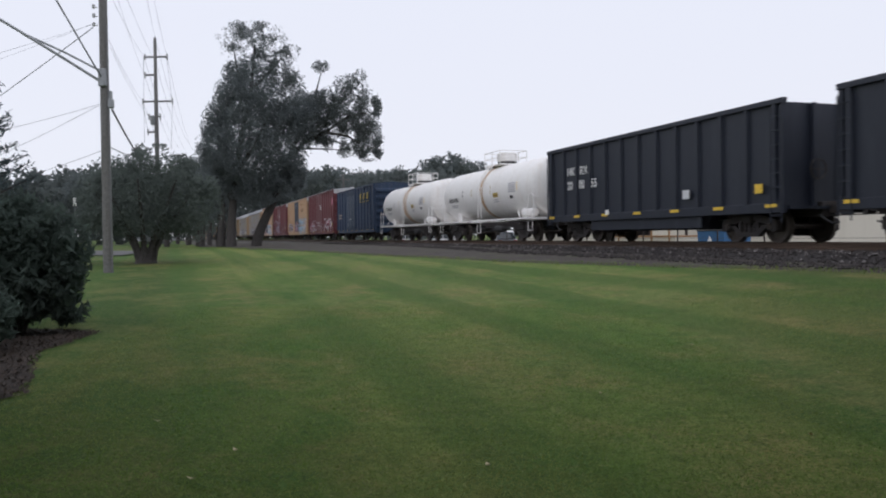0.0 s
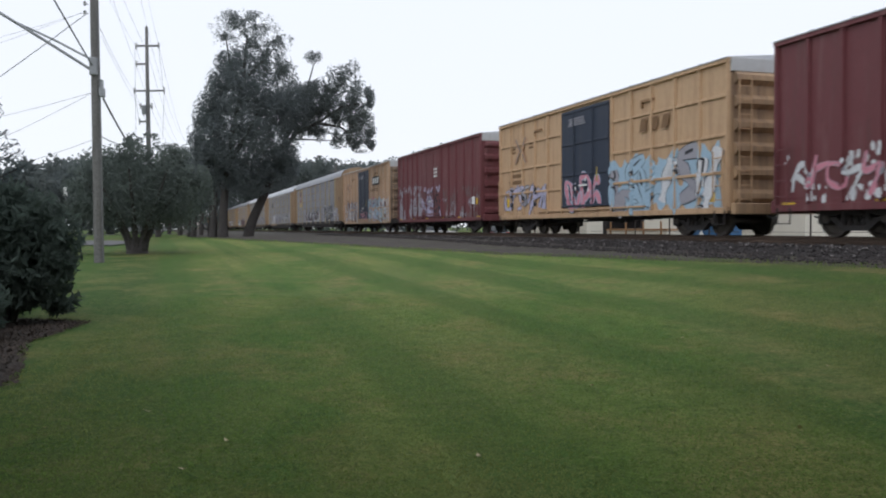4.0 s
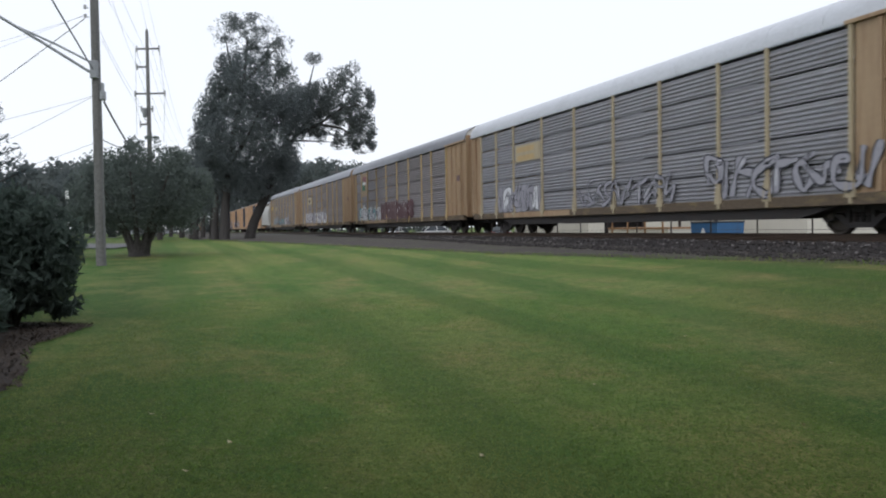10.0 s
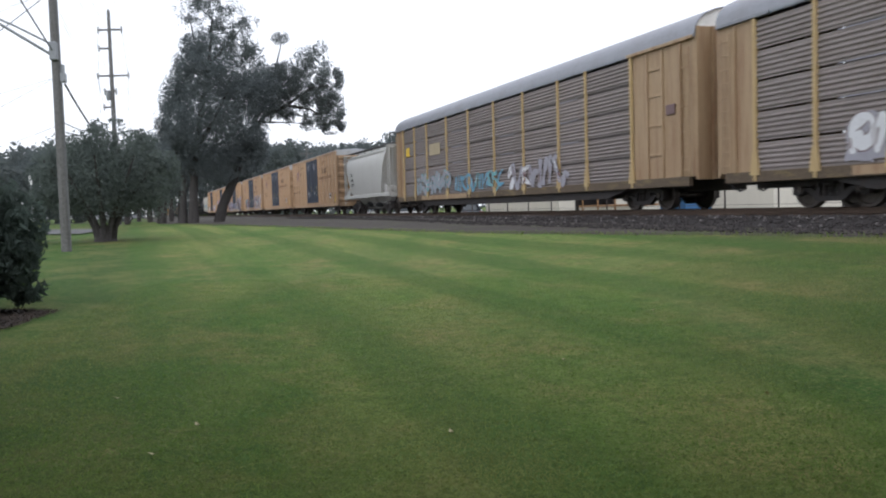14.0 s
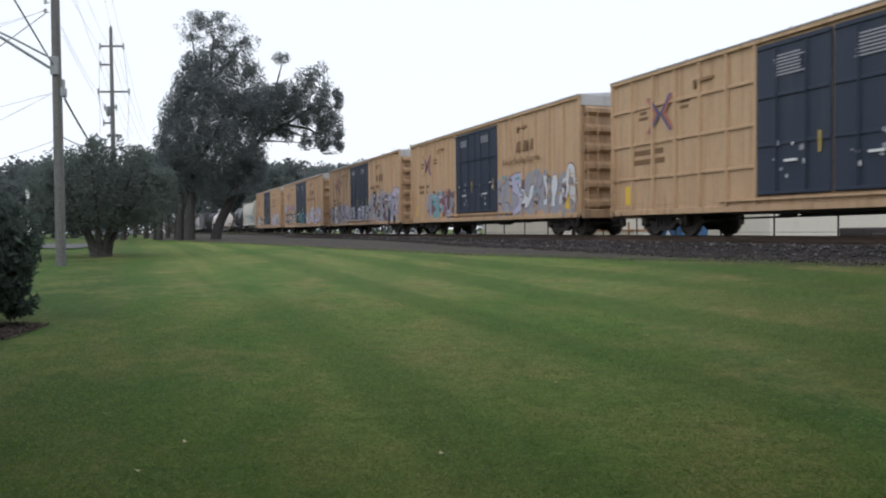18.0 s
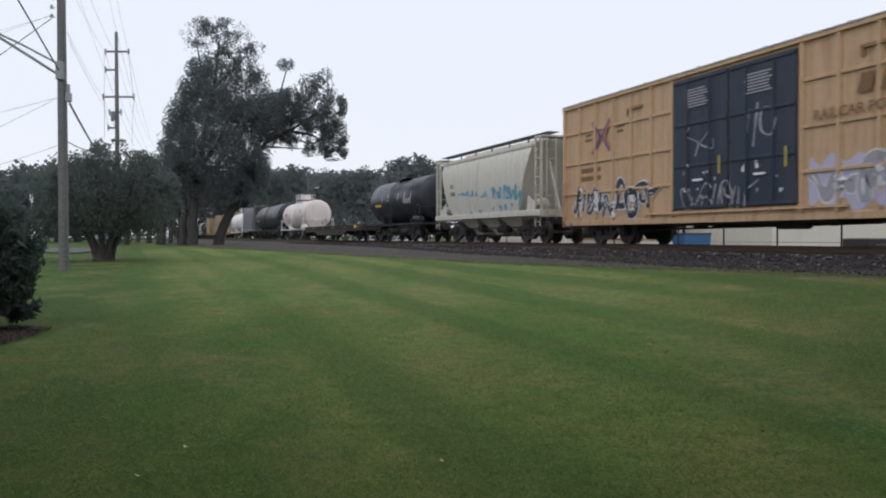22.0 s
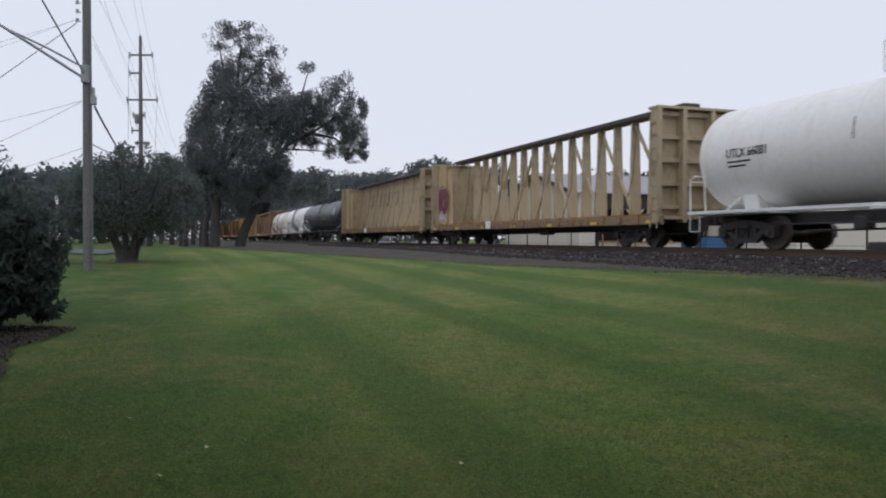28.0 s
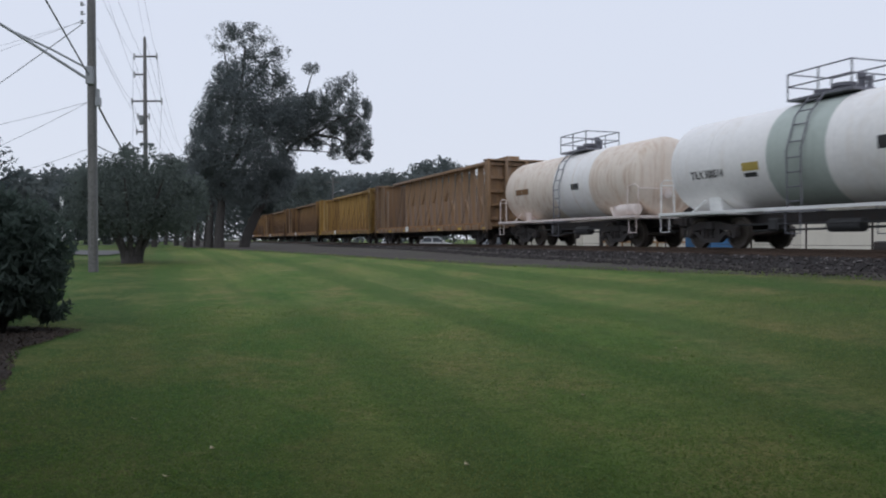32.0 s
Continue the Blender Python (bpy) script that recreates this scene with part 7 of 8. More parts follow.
def yellow_box(lead, trail, grid, seed, label, spray=(), leaves=2, doorw=4.8, emblem=True, panel=False, pale=False, slogan=None, mark=None):
    L = span(lead, trail)
    dw = doorw / 2
    car, surf, y = boxcar(label, L, 5.05, M_YELLOW2 if pale else M_YELLOW, M_BLUE, (-dw - .05 * L / 18, dw - .05 * L / 18, leaves), grid, seed)
    yo = -HW - .004
    k = L / 18.2
    if emblem:
        logo_cross(car, -6.45 * k, 3.72, .92, 1.1, -y - .06, *((M_FADER, M_FADEB) if seed < 20 else (M_EMBR, M_EMBB)))
        bars(car, -7.6 * k, 3.9, .5, 2, .1, M_MARKBR, -y - .004, seed=seed)
        bars(car, -5.6 * k, 4.0, .5, 2, .1, M_MARKBR, -y - .004, seed=seed + 1)
    if mark:
        left = -dw - .05 * L / 18
        bay = (left - .12 + L / 2) / max(3, round((left + L / 2) / 1.18))
        for line, z, m in zip(mark, (2.5, 2.04), (M_MARKBR, M_MARKK)):
            for i, text in enumerate(line.split()):
                write(car, text, -L / 2 + .3 + bay * i, z, .36, m, -y - .005, 1.15)
    else:
        bars(car, -8.0 * k, 2.7, 1.7, 2, .17, M_MARKBR, -y - .004, seed=seed + 2)
    part("chute", Mesh().box(-4.9 * k, -4.1 * k, -y - .08, -y, 4.38, 4.46).box(-4.9 * k, -4.82 * k, -y - .08, -y, 4.2, 4.46), M_BROWN, car)
    part("chute", Mesh().box(4.2 * k, 5.0 * k, -y - .08, -y, 4.42, 4.5).box(4.2 * k, 4.28 * k, -y - .08, -y, 4.24, 4.5), M_BROWN, car)
    for i in range(leaves):
        x = -dw + doorw / leaves * i + .5
        bars(car, x + .1, 4.5, doorw / leaves * .42, 7 if leaves == 2 and grid else 4, .042, M_SPRAYG, -y - .115, "door_notice", seed + i, 1.9)
        chips = random.Random(seed * 7 + i)
        for q in range(9):
            cx, cz = x + chips.uniform(-.1, doorw / leaves * .6), chips.uniform(1.35, 2.35)
            part("door_placard", Mesh().box(cx, cx + chips.uniform(.04, .1), -y - .118, -y - .112, cz, cz + chips.uniform(.04, .14)), chips.choice((M_MARKW, M_SPRAYW, M_SPRAYG, M_MARKR if q == 3 else M_SPRAYG)), car)
        part("reflector", Mesh().box(x + doorw / leaves * .62, x + doorw / leaves * .62 + .08, -y - .118, -y - .112, 2.0, 2.5), M_MARKYD, car)
    if panel:
        part("number_plate_panel", Mesh().box(3.5 * k, 5.9 * k, -y - .10, -y - .09, 3.55, 4.2), M_MARKK, car)
        for i in range(3):
            a = 3.62 * k + i * .76 * k
            part("emblem", Mesh().prism([(a, 3.66), (a + .5 * k, 3.66), (a + .66 * k, 4.1), (a + .14 * k, 4.1)], -y - .108, -y - .102), M_MARKW, car)
    else:
        # faded emblem: three stout marks
        for i in range(3):
            a = 4.1 * k + i * .62
            part("emblem", Mesh().prism([(a, 3.45), (a + .36, 3.45), (a + .48, 3.88), (a + .12, 3.88)], -y - .064, -y - .058), M_MARKBR, car)
    if slogan:
        write(car, slogan, 2.9 * k, 3.0 if not panel else 3.1, .34, M_MARKBR, -y - .095, 1.05)
    if grid and leaves == 2:
      part("badge_plate", Mesh().box(6.6 * k, 7.15 * k, -y - .1, -y - .09, 1.35, 1.75), M_MARKW, car)
      part("badge_face", Mesh().box(6.68 * k, 7.07 * k, -y - .104, -y - .1, 1.45, 1.68), M_MARKK, car)
    for a in (-8.35 * k, 8.0 * k):
        part("safety_patch", Mesh().box(a, a + .34, -y - .006, -y - .002, 1.0, 1.6), M_MARKY, car)
    for args, kw in spray:
        graffiti(car, *args, surf=surf, **kw)
    return couple(car, lead, trail)


def G(x0, x1, z0, z1, fill, line, seed, **kw):
    return ((x0, x1, z0, z1, fill, line, seed), kw)


def build_front():
    for i, (lead, trail) in enumerate(((-15.40, -14.47), (-14.36, -13.433))):
        L = span(lead, trail)
        car, y = open_hopper("black open-topped steel hopper wagon with ribbed sides", L, 3.72, i)
        if i:
            for j, text in enumerate(("HK", "RX")):
                write(car, text, -L / 2 + 1.9 + 1.05 * j, 2.62, .46, M_MARKW, -y - .1)
            for j, text in enumerate(("20", "00", "55")):
                write(car, text, -L / 2 + 1.9 + .95 * j, 2.08, .46, M_MARKW, -y - .1)
        part("sign_frame", Mesh().box(2.6, 2.95, -y - .11, -y - .1, 1.35, 1.62), M_SPRAYW, car)
        part("safety_patch", Mesh().box(5.85, 6.15, -y - .11, -y - .1, 1.35, 1.6), M_MARKY, car)
        reflectors(car, L, .95, -y - .1, M_MARKY, 7)
        part("white_tag", Mesh().box(-2.1, -1.85, -y - .11, -y - .1, 1.0, 1.18), M_MARKW, car)
        couple(car, lead, trail)
    for i, (lead, trail, rust) in enumerate(((-13.33, -12.455, .5), (-12.345, -11.483, .9))):
        L = span(lead, trail)
        bands = ((-.45, .15, M_RUSTBAND), (.15, .5, M_BUFF)) if i else ((-.2, .15, M_RUSTBAND),)
        car, surf, r, zc = tankcar("white pressure tank wagon with rust-stained waist and valve dome", L, 2.78, 3.93, M_WHITE, M_WHITE, i, bands)
        tank_text(car, surf, "UCLX 481079" if i else "UCLX 481032", -L / 2 + 1.4, 2.2, .31, M_MARKK, .85)
        tank_mark(car, surf, -L / 2 + 1.6, -L / 2 + 2.7, 1.98, 2.02, M_SPRAYG, "stencilled_line")
        tank_mark(car, surf, -L / 2 + 1.6, -L / 2 + 2.5, 1.88, 1.92, M_SPRAYG, "stencilled_line")
        tank_mark(car, surf, 1.55, 2.2, 2.2, 2.42, M_MARKYD, "hazard_panel")
        tank_mark(car, surf, 1.6, 2.15, 2.26, 2.32, M_MARKBR, "hazard_lines")
        for x, m in ((-L / 2 + 3.7, M_MARKK), (-1.5, M_MARKYD), (1.2, M_MARKYD), (4.5, M_MARKY)):
            tank_mark(car, surf, x, x + .06, 2.4, 2.8, m, "reflector")
        for z in (2.35, 2.45, 2.55, 2.65, 2.75):
            tank_mark(car, surf, 3.5, 4.35, z, z + .05, M_SPRAYG, "data_line")
        tank_mark(car, surf, 3.6, 3.95, 2.05, 2.2, M_MARKK, "hazard_panel")
        for z in (1.95, 2.05):
            tank_mark(car, surf, 1.5, 2.1, z, z + .03, M_SPRAYG, "data_line")
        couple(car, lead, trail)
    # navy box wagon with a ribbed door
    lead, trail = -11.367, -10.367
    L = span(lead, trail)
    car, surf, y = boxcar("dark blue ribbed steel boxcar with faded yellow lettering", L, 4.52, M_NAVY, M_NAVY, (-2.6, .6, 1), False, 5, roof=M_NAVY, endcap=False)
    for i in range(22):
        part("door_slat", Mesh().box(-2.5, .5, -y - .13, -y - .09, 1.25 + i * .125, 1.31 + i * .125, .01), M_SLAT, car)
    for i in range(3):
        a = 2.6 + i * 1.25
        part("emblem", Mesh().prism([(a, 3.42), (a + .5, 3.42), (a + .62, 3.94), (a + .12, 3.94)], -y - .108, -y - .1), M_MARKYD, car)
        part("emblem_bar", Mesh().box(a - .05, a + .7, -y - .108, -y - .1, 3.2, 3.27), M_MARKYD, car)
    bars(car, -6.6, 2.4, 1.6, 2, .16, M_FADEB, -y - .1, seed=8)
    reflectors(car, L, .8, -y - .01, M_MARKY, 8)
    couple(car, lead, trail)
    # two dark red wagons
    for lead, trail, m, sp, lab in ((-10.235, -9.215, M_MAROON, 61, "faded maroon boxcar with white graffiti along the bottom"), (-7.852, -6.841, M_RED, 81, "dark red boxcar with peeling white graffiti, rust-streaked")):
        L = span(lead, trail)
        car, surf, y = boxcar(lab, L, 5.05, m, m, (-2.2, 1.3, 1), False, sp)
        bars(car, .1, 3.8, .9, 3, .12, M_MARKW, -y - .12, seed=sp)
        if sp == 61:
            graffiti(car, -L / 2 + .6, -3.2, 1.05, 2.0, (M_SPRAYW, M_SPRAYP), M_SPRAYG, sp, surf, thick=.09, edge=.02)
            graffiti(car, 2.4, L / 2 - .6, 1.05, 2.2, (M_SPRAYW, M_SPRAYG), M_SPRAYP, sp + 2, surf, thick=.09, edge=.02)
            peeling(car, -L / 2 + .3, L / 2 - .3, .95, 2.2, 420, M_SPRAYW, sp, surf, .08)
        else:
            peeling(car, -L / 2 + .2, -2.4, .95, 2.9, 520, M_SPRAYG, sp, surf, .14)
            peeling(car, -2.2, 1.3, 1.05, 2.7, 420, M_SPRAYL, sp + 1, surf, .10)
            peeling(car, -2.2, 1.3, 1.05, 2.5, 160, M_SPRAYK, sp + 4, lambda x, z: surf(x, z) + .003, .09)
            peeling(car, 1.5, L / 2 - .3, .95, 2.4, 520, M_SPRAYBR, sp + 2, surf, .11)
            peeling(car, 1.5, L / 2 - .3, .95, 1.9, 380, M_SPRAYG, sp + 3, lambda x, z: surf(x, z) + .003, .08)
        if sp == 61:
            part("paint_patch", Mesh().lathe([(0, .0), (0, .4), (.004, .4), (.004, 0)], 18, "y", (L / 2 - 1.0, -y - .008, 3.9)), M_SPRAYP, car)
        part("safety_patch", Mesh().box(L / 2 - 1.2, L / 2 - .8, -y - .1, -y - .09, 1.5, 1.9), M_MARKW, car)
        part("safety_patch", Mesh().box(L / 2 - .7, L / 2 - .4, -y - .1, -y - .09, 1.5, 1.8), M_MARKY, car)
        reflectors(car, L, .8, -y - .01, M_MARKY, 6)
        couple(car, lead, trail)
    yellow_box(-9.097, -8.009, True, 7, "yellow ribbed boxcar with a navy door and silver graffiti",
               [G(-7.6, -3.0, .95, 2.2, (M_SPRAYG, M_SPRAYL), M_SPRAYK, 71, thick=.12), G(-1.6, 1.2, 1.0, 2.2, M_SPRAYP, M_SPRAYBL, 72, thick=.12), G(1.9, 7.6, .85, 2.7, (M_SPRAYW, M_SPRAYBL, M_SPRAYG), M_SPRAYK, 73, back=M_SPRAYBL, thick=.15, edge=.05)], 1, 3.65)
    yellow_box(-6.688, -5.655, True, 9, "pale yellow ribbed boxcar with a navy door and blue-white graffiti",
               [G(-7.3, -2.2, 1.55, 2.5, (M_SPRAYG, M_SPRAYW), M_SPRAYBR, 91, thick=.15, edge=.04), G(-7.3, -2.2, .8, 1.6, (M_SPRAYG, M_SPRAYW), M_SPRAYBR, 92, thick=.15, edge=.04), G(1.75, 7.4, .85, 2.6, (M_SPRAYW, M_SPRAYBL, M_SPRAYL, M_SPRAYG), M_SPRAYBR, 93, back=M_SPRAYBL, thick=.14, edge=.04, splash=M_SPRAYP), G(1.8, 7.6, .85, 1.7, (M_SPRAYBL, M_SPRAYW, M_POST), M_SPRAYW, 94, thick=.1, edge=.03, splash=M_SPRAYDR), G(-1.2, 1.2, .95, 1.6, M_SPRAYP, M_SPRAYW, 95, thick=.08, edge=.01)], 1, 3.6, panel=True, pale=True, slogan="Railcar Pooling")


def rack_sign(car, y, x0, x1, z0, z1, plate, shapes):
    part("sign_board", Mesh().box(x0, x1, -y - .025, -y - .012, z0, z1), plate, car)
    for i, (m, pts) in enumerate(shapes):
        part("emblem", Mesh().prism([(x0 + (x1 - x0) * a, z0 + (z1 - z0) * b) for a, b in pts], -y - .03 - .002 * i, -y - .026), m, car)


def build_racks():
    spec = [(-5.607, -3.80, M_RACK, M_ROOFGREY, "grey galvanised car carrier with yellow posts and black-white graffiti"),
            (-3.72, -1.904, M_RACK, M_ROOF, "grey galvanised car carrier with a white roof and silver graffiti"),
            (-1.84, -.01, M_RACK, M_ROOF, "grey galvanised car carrier with yellow lettering and white graffiti"),
            (.05, 1.865, M_RACKMID, M_ROOFGREY, "weathered grey car carrier with a red-green sign and multicoloured graffiti"),
            (1.925, 3.779, M_RACKDARK, M_ROOFGREY, "weathered brown-grey car carrier with a yellow sign and white graffiti"),
            (3.84, 5.69, M_RACKDARK, M_ROOFGREY, "weathered brown-grey car carrier with teal graffiti and tan ends")]
    cars = []
    for i, (lead, trail, panel, roofm, label) in enumerate(spec):
        car, surf, y = autorack(label, span(lead, trail), panel, roofm, i)
        cars.append((car, surf, y))
        for x in (-9.2, -4, 1.5, 6.8):
            for z in (2.52, 3.3, 4.05):
                bars(car, x - .8, z, 1.6, 1, .025, M_SPRAYG, -y, "scuffs", i + int(x))
        if i:
            part("sill_patch", Mesh().box(-9.5, -3.0, -HW - .006, -HW - .002, .74, .95), M_TAN, car)
        couple(car, lead, trail)
    c, s, y = cars[0]
    rack_sign(c, y, -10.15, -8.45, 2.75, 4.75, M_POSTY, [(M_SPRAYBR, [(.5, .16), (.74, .24), (.86, .42), (.88, .68), (.92, .88), (.7, .92), (.5, .97), (.3, .92), (.08, .88), (.12, .68), (.14, .42), (.26, .24)]), (M_SPRAYG, [(.5, .2), (.7, .27), (.81, .43), (.83, .64), (.17, .64), (.19, .43), (.3, .27)])]
              + [(M_SPRAYDR, [(a, .27), (a + .06, .25), (a + .06, .64), (a, .64)]) for a in (.29, .41, .53, .65)])
    graffiti(c, -5.4, 2.6, 1.0, 2.05, (M_SPRAYG, M_SPRAYK, M_SPRAYBR), M_SPRAYK, 101, s, thick=.13, edge=.07, splash=M_SPRAYG, back=M_SPRAYW)
    graffiti(c, 4.6, 12.2, 1.0, 2.35, (M_SPRAYK, M_SPRAYK, M_SPRAYG), M_SPRAYW, 103, s, thick=.13, edge=.06)
    c, s, y = cars[1]
    bars(c, -8.2, 3.9, 2.0, 2, .18, M_MARKK, -y - .002, seed=3)
    graffiti(c, -7.6, -5.2, 1.0, 2.2, (M_SPRAYG, M_SPRAYW), M_SPRAYK, 111, s, thick=.14, back=M_SPRAYW)
    graffiti(c, -5.0, 2.4, 1.0, 2.2, (M_SPRAYW, M_SPRAYG, M_SPRAYBR), M_SPRAYK, 112, s, thick=.14, splash=M_SPRAYBL, back=M_SPRAYG)
    graffiti(c, 2.9, 9.9, 1.0, 2.15, (M_SPRAYK, M_SPRAYK, M_SPRAYG), M_SPRAYW, 113, s, thick=.12, edge=.05, splash=M_SPRAYW)
    c, s, y = cars[2]
    part("sign_board", Mesh().box(-8.1, -5.6, -y - .02, -y - .01, 3.2, 3.95), M_POST, c)
    bars(c, -8.0, 3.85, 2.2, 2, .22, M_POSTY, -y - .022, seed=4)
    graffiti(c, -10.0, -5.8, 1.0, 2.15, (M_SPRAYW, M_SPRAYG), M_SPRAYK, 121, s, thick=.14, back=M_SPRAYG)
    graffiti(c, -2.2, 4.0, 1.0, 2.0, M_SPRAYG, M_SPRAYK, 122, s, thick=.07, edge=.06)
    graffiti(c, 5.5, 11.5, 1.05, 2.2, M_SPRAYG, M_SPRAYK, 123, s, thick=.1, edge=.08)
    c, s, y = cars[3]
    rack_sign(c, y, -10.2, -8.4, 2.9, 4.75, M_TAN, [(M_SPRAYDR, [(.2, .55), (.85, .55), (.85, .85), (.2, .85)]), (M_MARKG, [(.15, .25), (.8, .25), (.5, .55), (.15, .75)]), (M_MARKW, [(.25, .5), (.8, .5), (.8, .62), (.25, .62)])])
    graffiti(c, -11.0, -4.4, .95, 2.0, (M_SPRAYW, M_SPRAYG, M_TEAL), M_SPRAYK, 131, s, back=M_SPRAYW, thick=.13, edge=.05, splash=M_TEAL)
    graffiti(c, -4.0, 4.0, .95, 2.2, (M_SPRAYMR, M_SPRAYBR), M_SPRAYMR, 132, s, back=M_SPRAYMR, thick=.15, edge=.05, splash=M_SPRAYDR)
    c, s, y = cars[4]
    part("sign_board", Mesh().box(-8.1, -5.6, -y - .02, -y - .01, 3.1, 3.85), M_POST, c)
    part("emblem", Mesh().box(-7.6, -7.0, -y - .026, -y - .02, 3.3, 3.65).box(-6.85, -6.7, -y - .026, -y - .02, 3.3, 3.65).box(-6.3, -6.15, -y - .026, -y - .02, 3.3, 3.65), M_MARKK, c)
    graffiti(c, -9.5, -2.8, 1.0, 2.1, (M_SPRAYW, M_SPRAYG), M_SPRAYBR, 141, s, back=M_SPRAYG, thick=.15, edge=.05)
    graffiti(c, -2.4, 3.0, 1.0, 2.1, (M_SPRAYW, M_SPRAYG), M_SPRAYBR, 142, s, back=M_SPRAYW, thick=.14, edge=.05)
    c, s, y = cars[5]
    part("sign_board", Mesh().box(-12.0, -11.4, -y + .0, -y + .012, 3.3, 3.8), M_MARKY, c)
    part("sign_board", Mesh().box(-8.0, -6.4, -y - .02, -y - .01, 3.1, 3.7), M_POST, c)
    graffiti(c, -10.2, -5.0, 1.05, 2.1, M_SPRAYG, M_TEAL, 151, s, thick=.14, edge=.06)
    graffiti(c, -4.4, 1.2, 1.0, 1.9, (M_TEAL, M_CYAN), M_SPRAYG, 152, s, thick=.1, edge=.03)
    graffiti(c, 1.6, 6.6, 1.0, 2.3, (M_SPRAYW, M_SPRAYG), M_SPRAYBR, 153, s, thick=.14, edge=.04)


def build_middle():
    L = span(5.80, 6.589)
    car, s, w = covered_hopper("pale grey covered hopper wagon with rounded sides and roof walk", L, 4.26, M_SILVER, 1)
    write(car, "TILX", -L / 2 + 2.3, 2.75, .3, M_MARKK, -w - .004)
    write(car, "30660", -L / 2 + 2.3, 2.35, .3, M_MARKK, -w - .004)
    bars(car, -L / 2 + 2.3, 2.2, .9, 2, .06, M_MARKK, -w + .01, seed=2)
    couple(car, 5.80, 6.589)
    yellow_box(6.736, 7.979, True, 21, "yellow grid-ribbed boxcar with navy double doors, clean", slogan="RAILCAR POOLING EXPERTS", mark=("TB OX", "64 09 44"))
    yellow_box(8.114, 9.327, True, 22, "yellow grid-ribbed boxcar with navy double doors", slogan="RAILCAR POOLING EXPERTS")
    yellow_box(9.461, 10.693, False, 23, "yellow ribbed boxcar with navy doors and purple-silver graffiti",
               [G(-6.6, -3.0, .95, 2.3, (M_TEAL, M_SPRAYDR, M_SPRAYG), M_SPRAYL, 231, thick=.16, splash=M_SPRAYDR, back=M_SPRAYBR), G(2.6, 8.8, .85, 2.6, (M_SPRAYL, M_SPRAYG, M_SPRAYW), M_SPRAYBR, 232, back=M_SPRAYG, thick=.15, splash=M_TEAL)], slogan="Railcar Pooling Experts")
    yellow_box(10.832, 12.049, False, 24, "yellow ribbed boxcar with navy doors and a band of brown-silver graffiti",
               [G(-8.9, -3.0, .85, 2.2, (M_SPRAYL, M_SPRAYW, M_SPRAYBR, M_SPRAYG), M_SPRAYBR, 241, thick=.15, back=M_SPRAYG, splash=M_SPRAYDR), G(-2.5, 2.2, .95, 2.0, (M_SPRAYG, M_SPRAYL, M_SPRAYK), M_SPRAYK, 242, thick=.15, back=M_SPRAYG), G(2.5, 8.9, .85, 2.8, (M_SPRAYBR, M_SPRAYG, M_SPRAYL), M_SPRAYK, 243, thick=.15, edge=.06, back=M_SPRAYG)], slogan="Railcar Pooling")
    yellow_box(12.211, 13.445, False, 25, "yellow ribbed boxcar with navy doors and black-white and lilac graffiti",
               [G(-8.2, -3.0, .85, 2.1, (M_SPRAYK, M_SPRAYK), M_SPRAYW, 251, thick=.15, edge=.06), G(-7.0, -3.2, 2.2, 2.9, M_SPRAYP, M_CYAN, 252, thick=.1, edge=.03), G(-2.0, 2.2, .95, 2.1, (M_TEAL, M_DEEPTEAL), M_BLUE, 253, thick=.12, back=M_DEEPTEAL), G(.5, 1.7, 3.3, 4.2, M_SPRAYG, M_SPRAYG, 255, thick=.06, edge=.01, count=2), G(1.0, 1.7, 2.4, 3.1, M_SPRAYG, M_BLUE, 256, thick=.04, edge=.005, count=2), G(-8.6, -7.6, 2.1, 3.2, M_SPRAYBL, M_CYAN, 257, thick=.1, edge=.02, count=2), G(2.6, 8.9, .9, 2.2, M_SPRAYL, M_SPRAYW, 254, thick=.14)], slogan="Railcar Pooling Experts")
    yellow_box(13.59, 14.785, True, 26, "yellow grid-ribbed boxcar with navy doors and black-outlined graffiti",
               [G(-8.2, -3.2, .95, 2.0, M_SPRAYK, M_SPRAYW, 261, thick=.13, edge=.09), G(-2.0, 1.0, 1.05, 1.8, M_SPRAYG, M_BLUE, 262, thick=.05, edge=.01), G(-1.7, -.7, 2.6, 3.5, M_SPRAYG, M_BLUE, 264, thick=.035, edge=.005, count=2), G(.7, 1.6, 2.8, 3.7, M_SPRAYG, M_BLUE, 265, thick=.05, edge=.005, count=2), G(2.8, 8.6, .9, 2.2, M_SPRAYG, M_SPRAYW, 263, thick=.14, back=M_SPRAYL)], slogan="RAILCAR POOLING")
    L = span(14.90, 15.70)
    car, s, w = covered_hopper("cream covered hopper wagon with cyan graffiti", L, 4.2, M_CREAM, 2)
    write(car, "TILX", -L / 2 + 2.3, 2.7, .28, M_MARKK, -w - .004)
    write(car, "31226", -L / 2 + 2.3, 2.32, .28, M_MARKK, -w - .004)
    graffiti(car, -3.2, 4.2, 1.45, 2.5, (M_CYAN, M_CYAN, M_TEAL), M_SPRAYBL, 211, s, thick=.12, edge=.03, splash=M_SPRAYBL)
    couple(car, 14.90, 15.70)
    L = span(15.885, 16.615)
    car, s, r, zc = tankcar("short glossy black tank wagon with a railed top platform", L, 2.75, 3.95, M_TANK, M_TANK, 3, dome=False, cw=1.4)
    tank_mark(car, s, -L / 2 + 1.7, -L / 2 + 3.1, 2.25, 2.4, M_MARKY, "stencilled_line")
    for x in (-2.2, -.9, 1.1, 2.4, 3.6):
        tank_mark(car, s, x, x + .06, 2.5, 3.0, M_MARKW, "reflector")
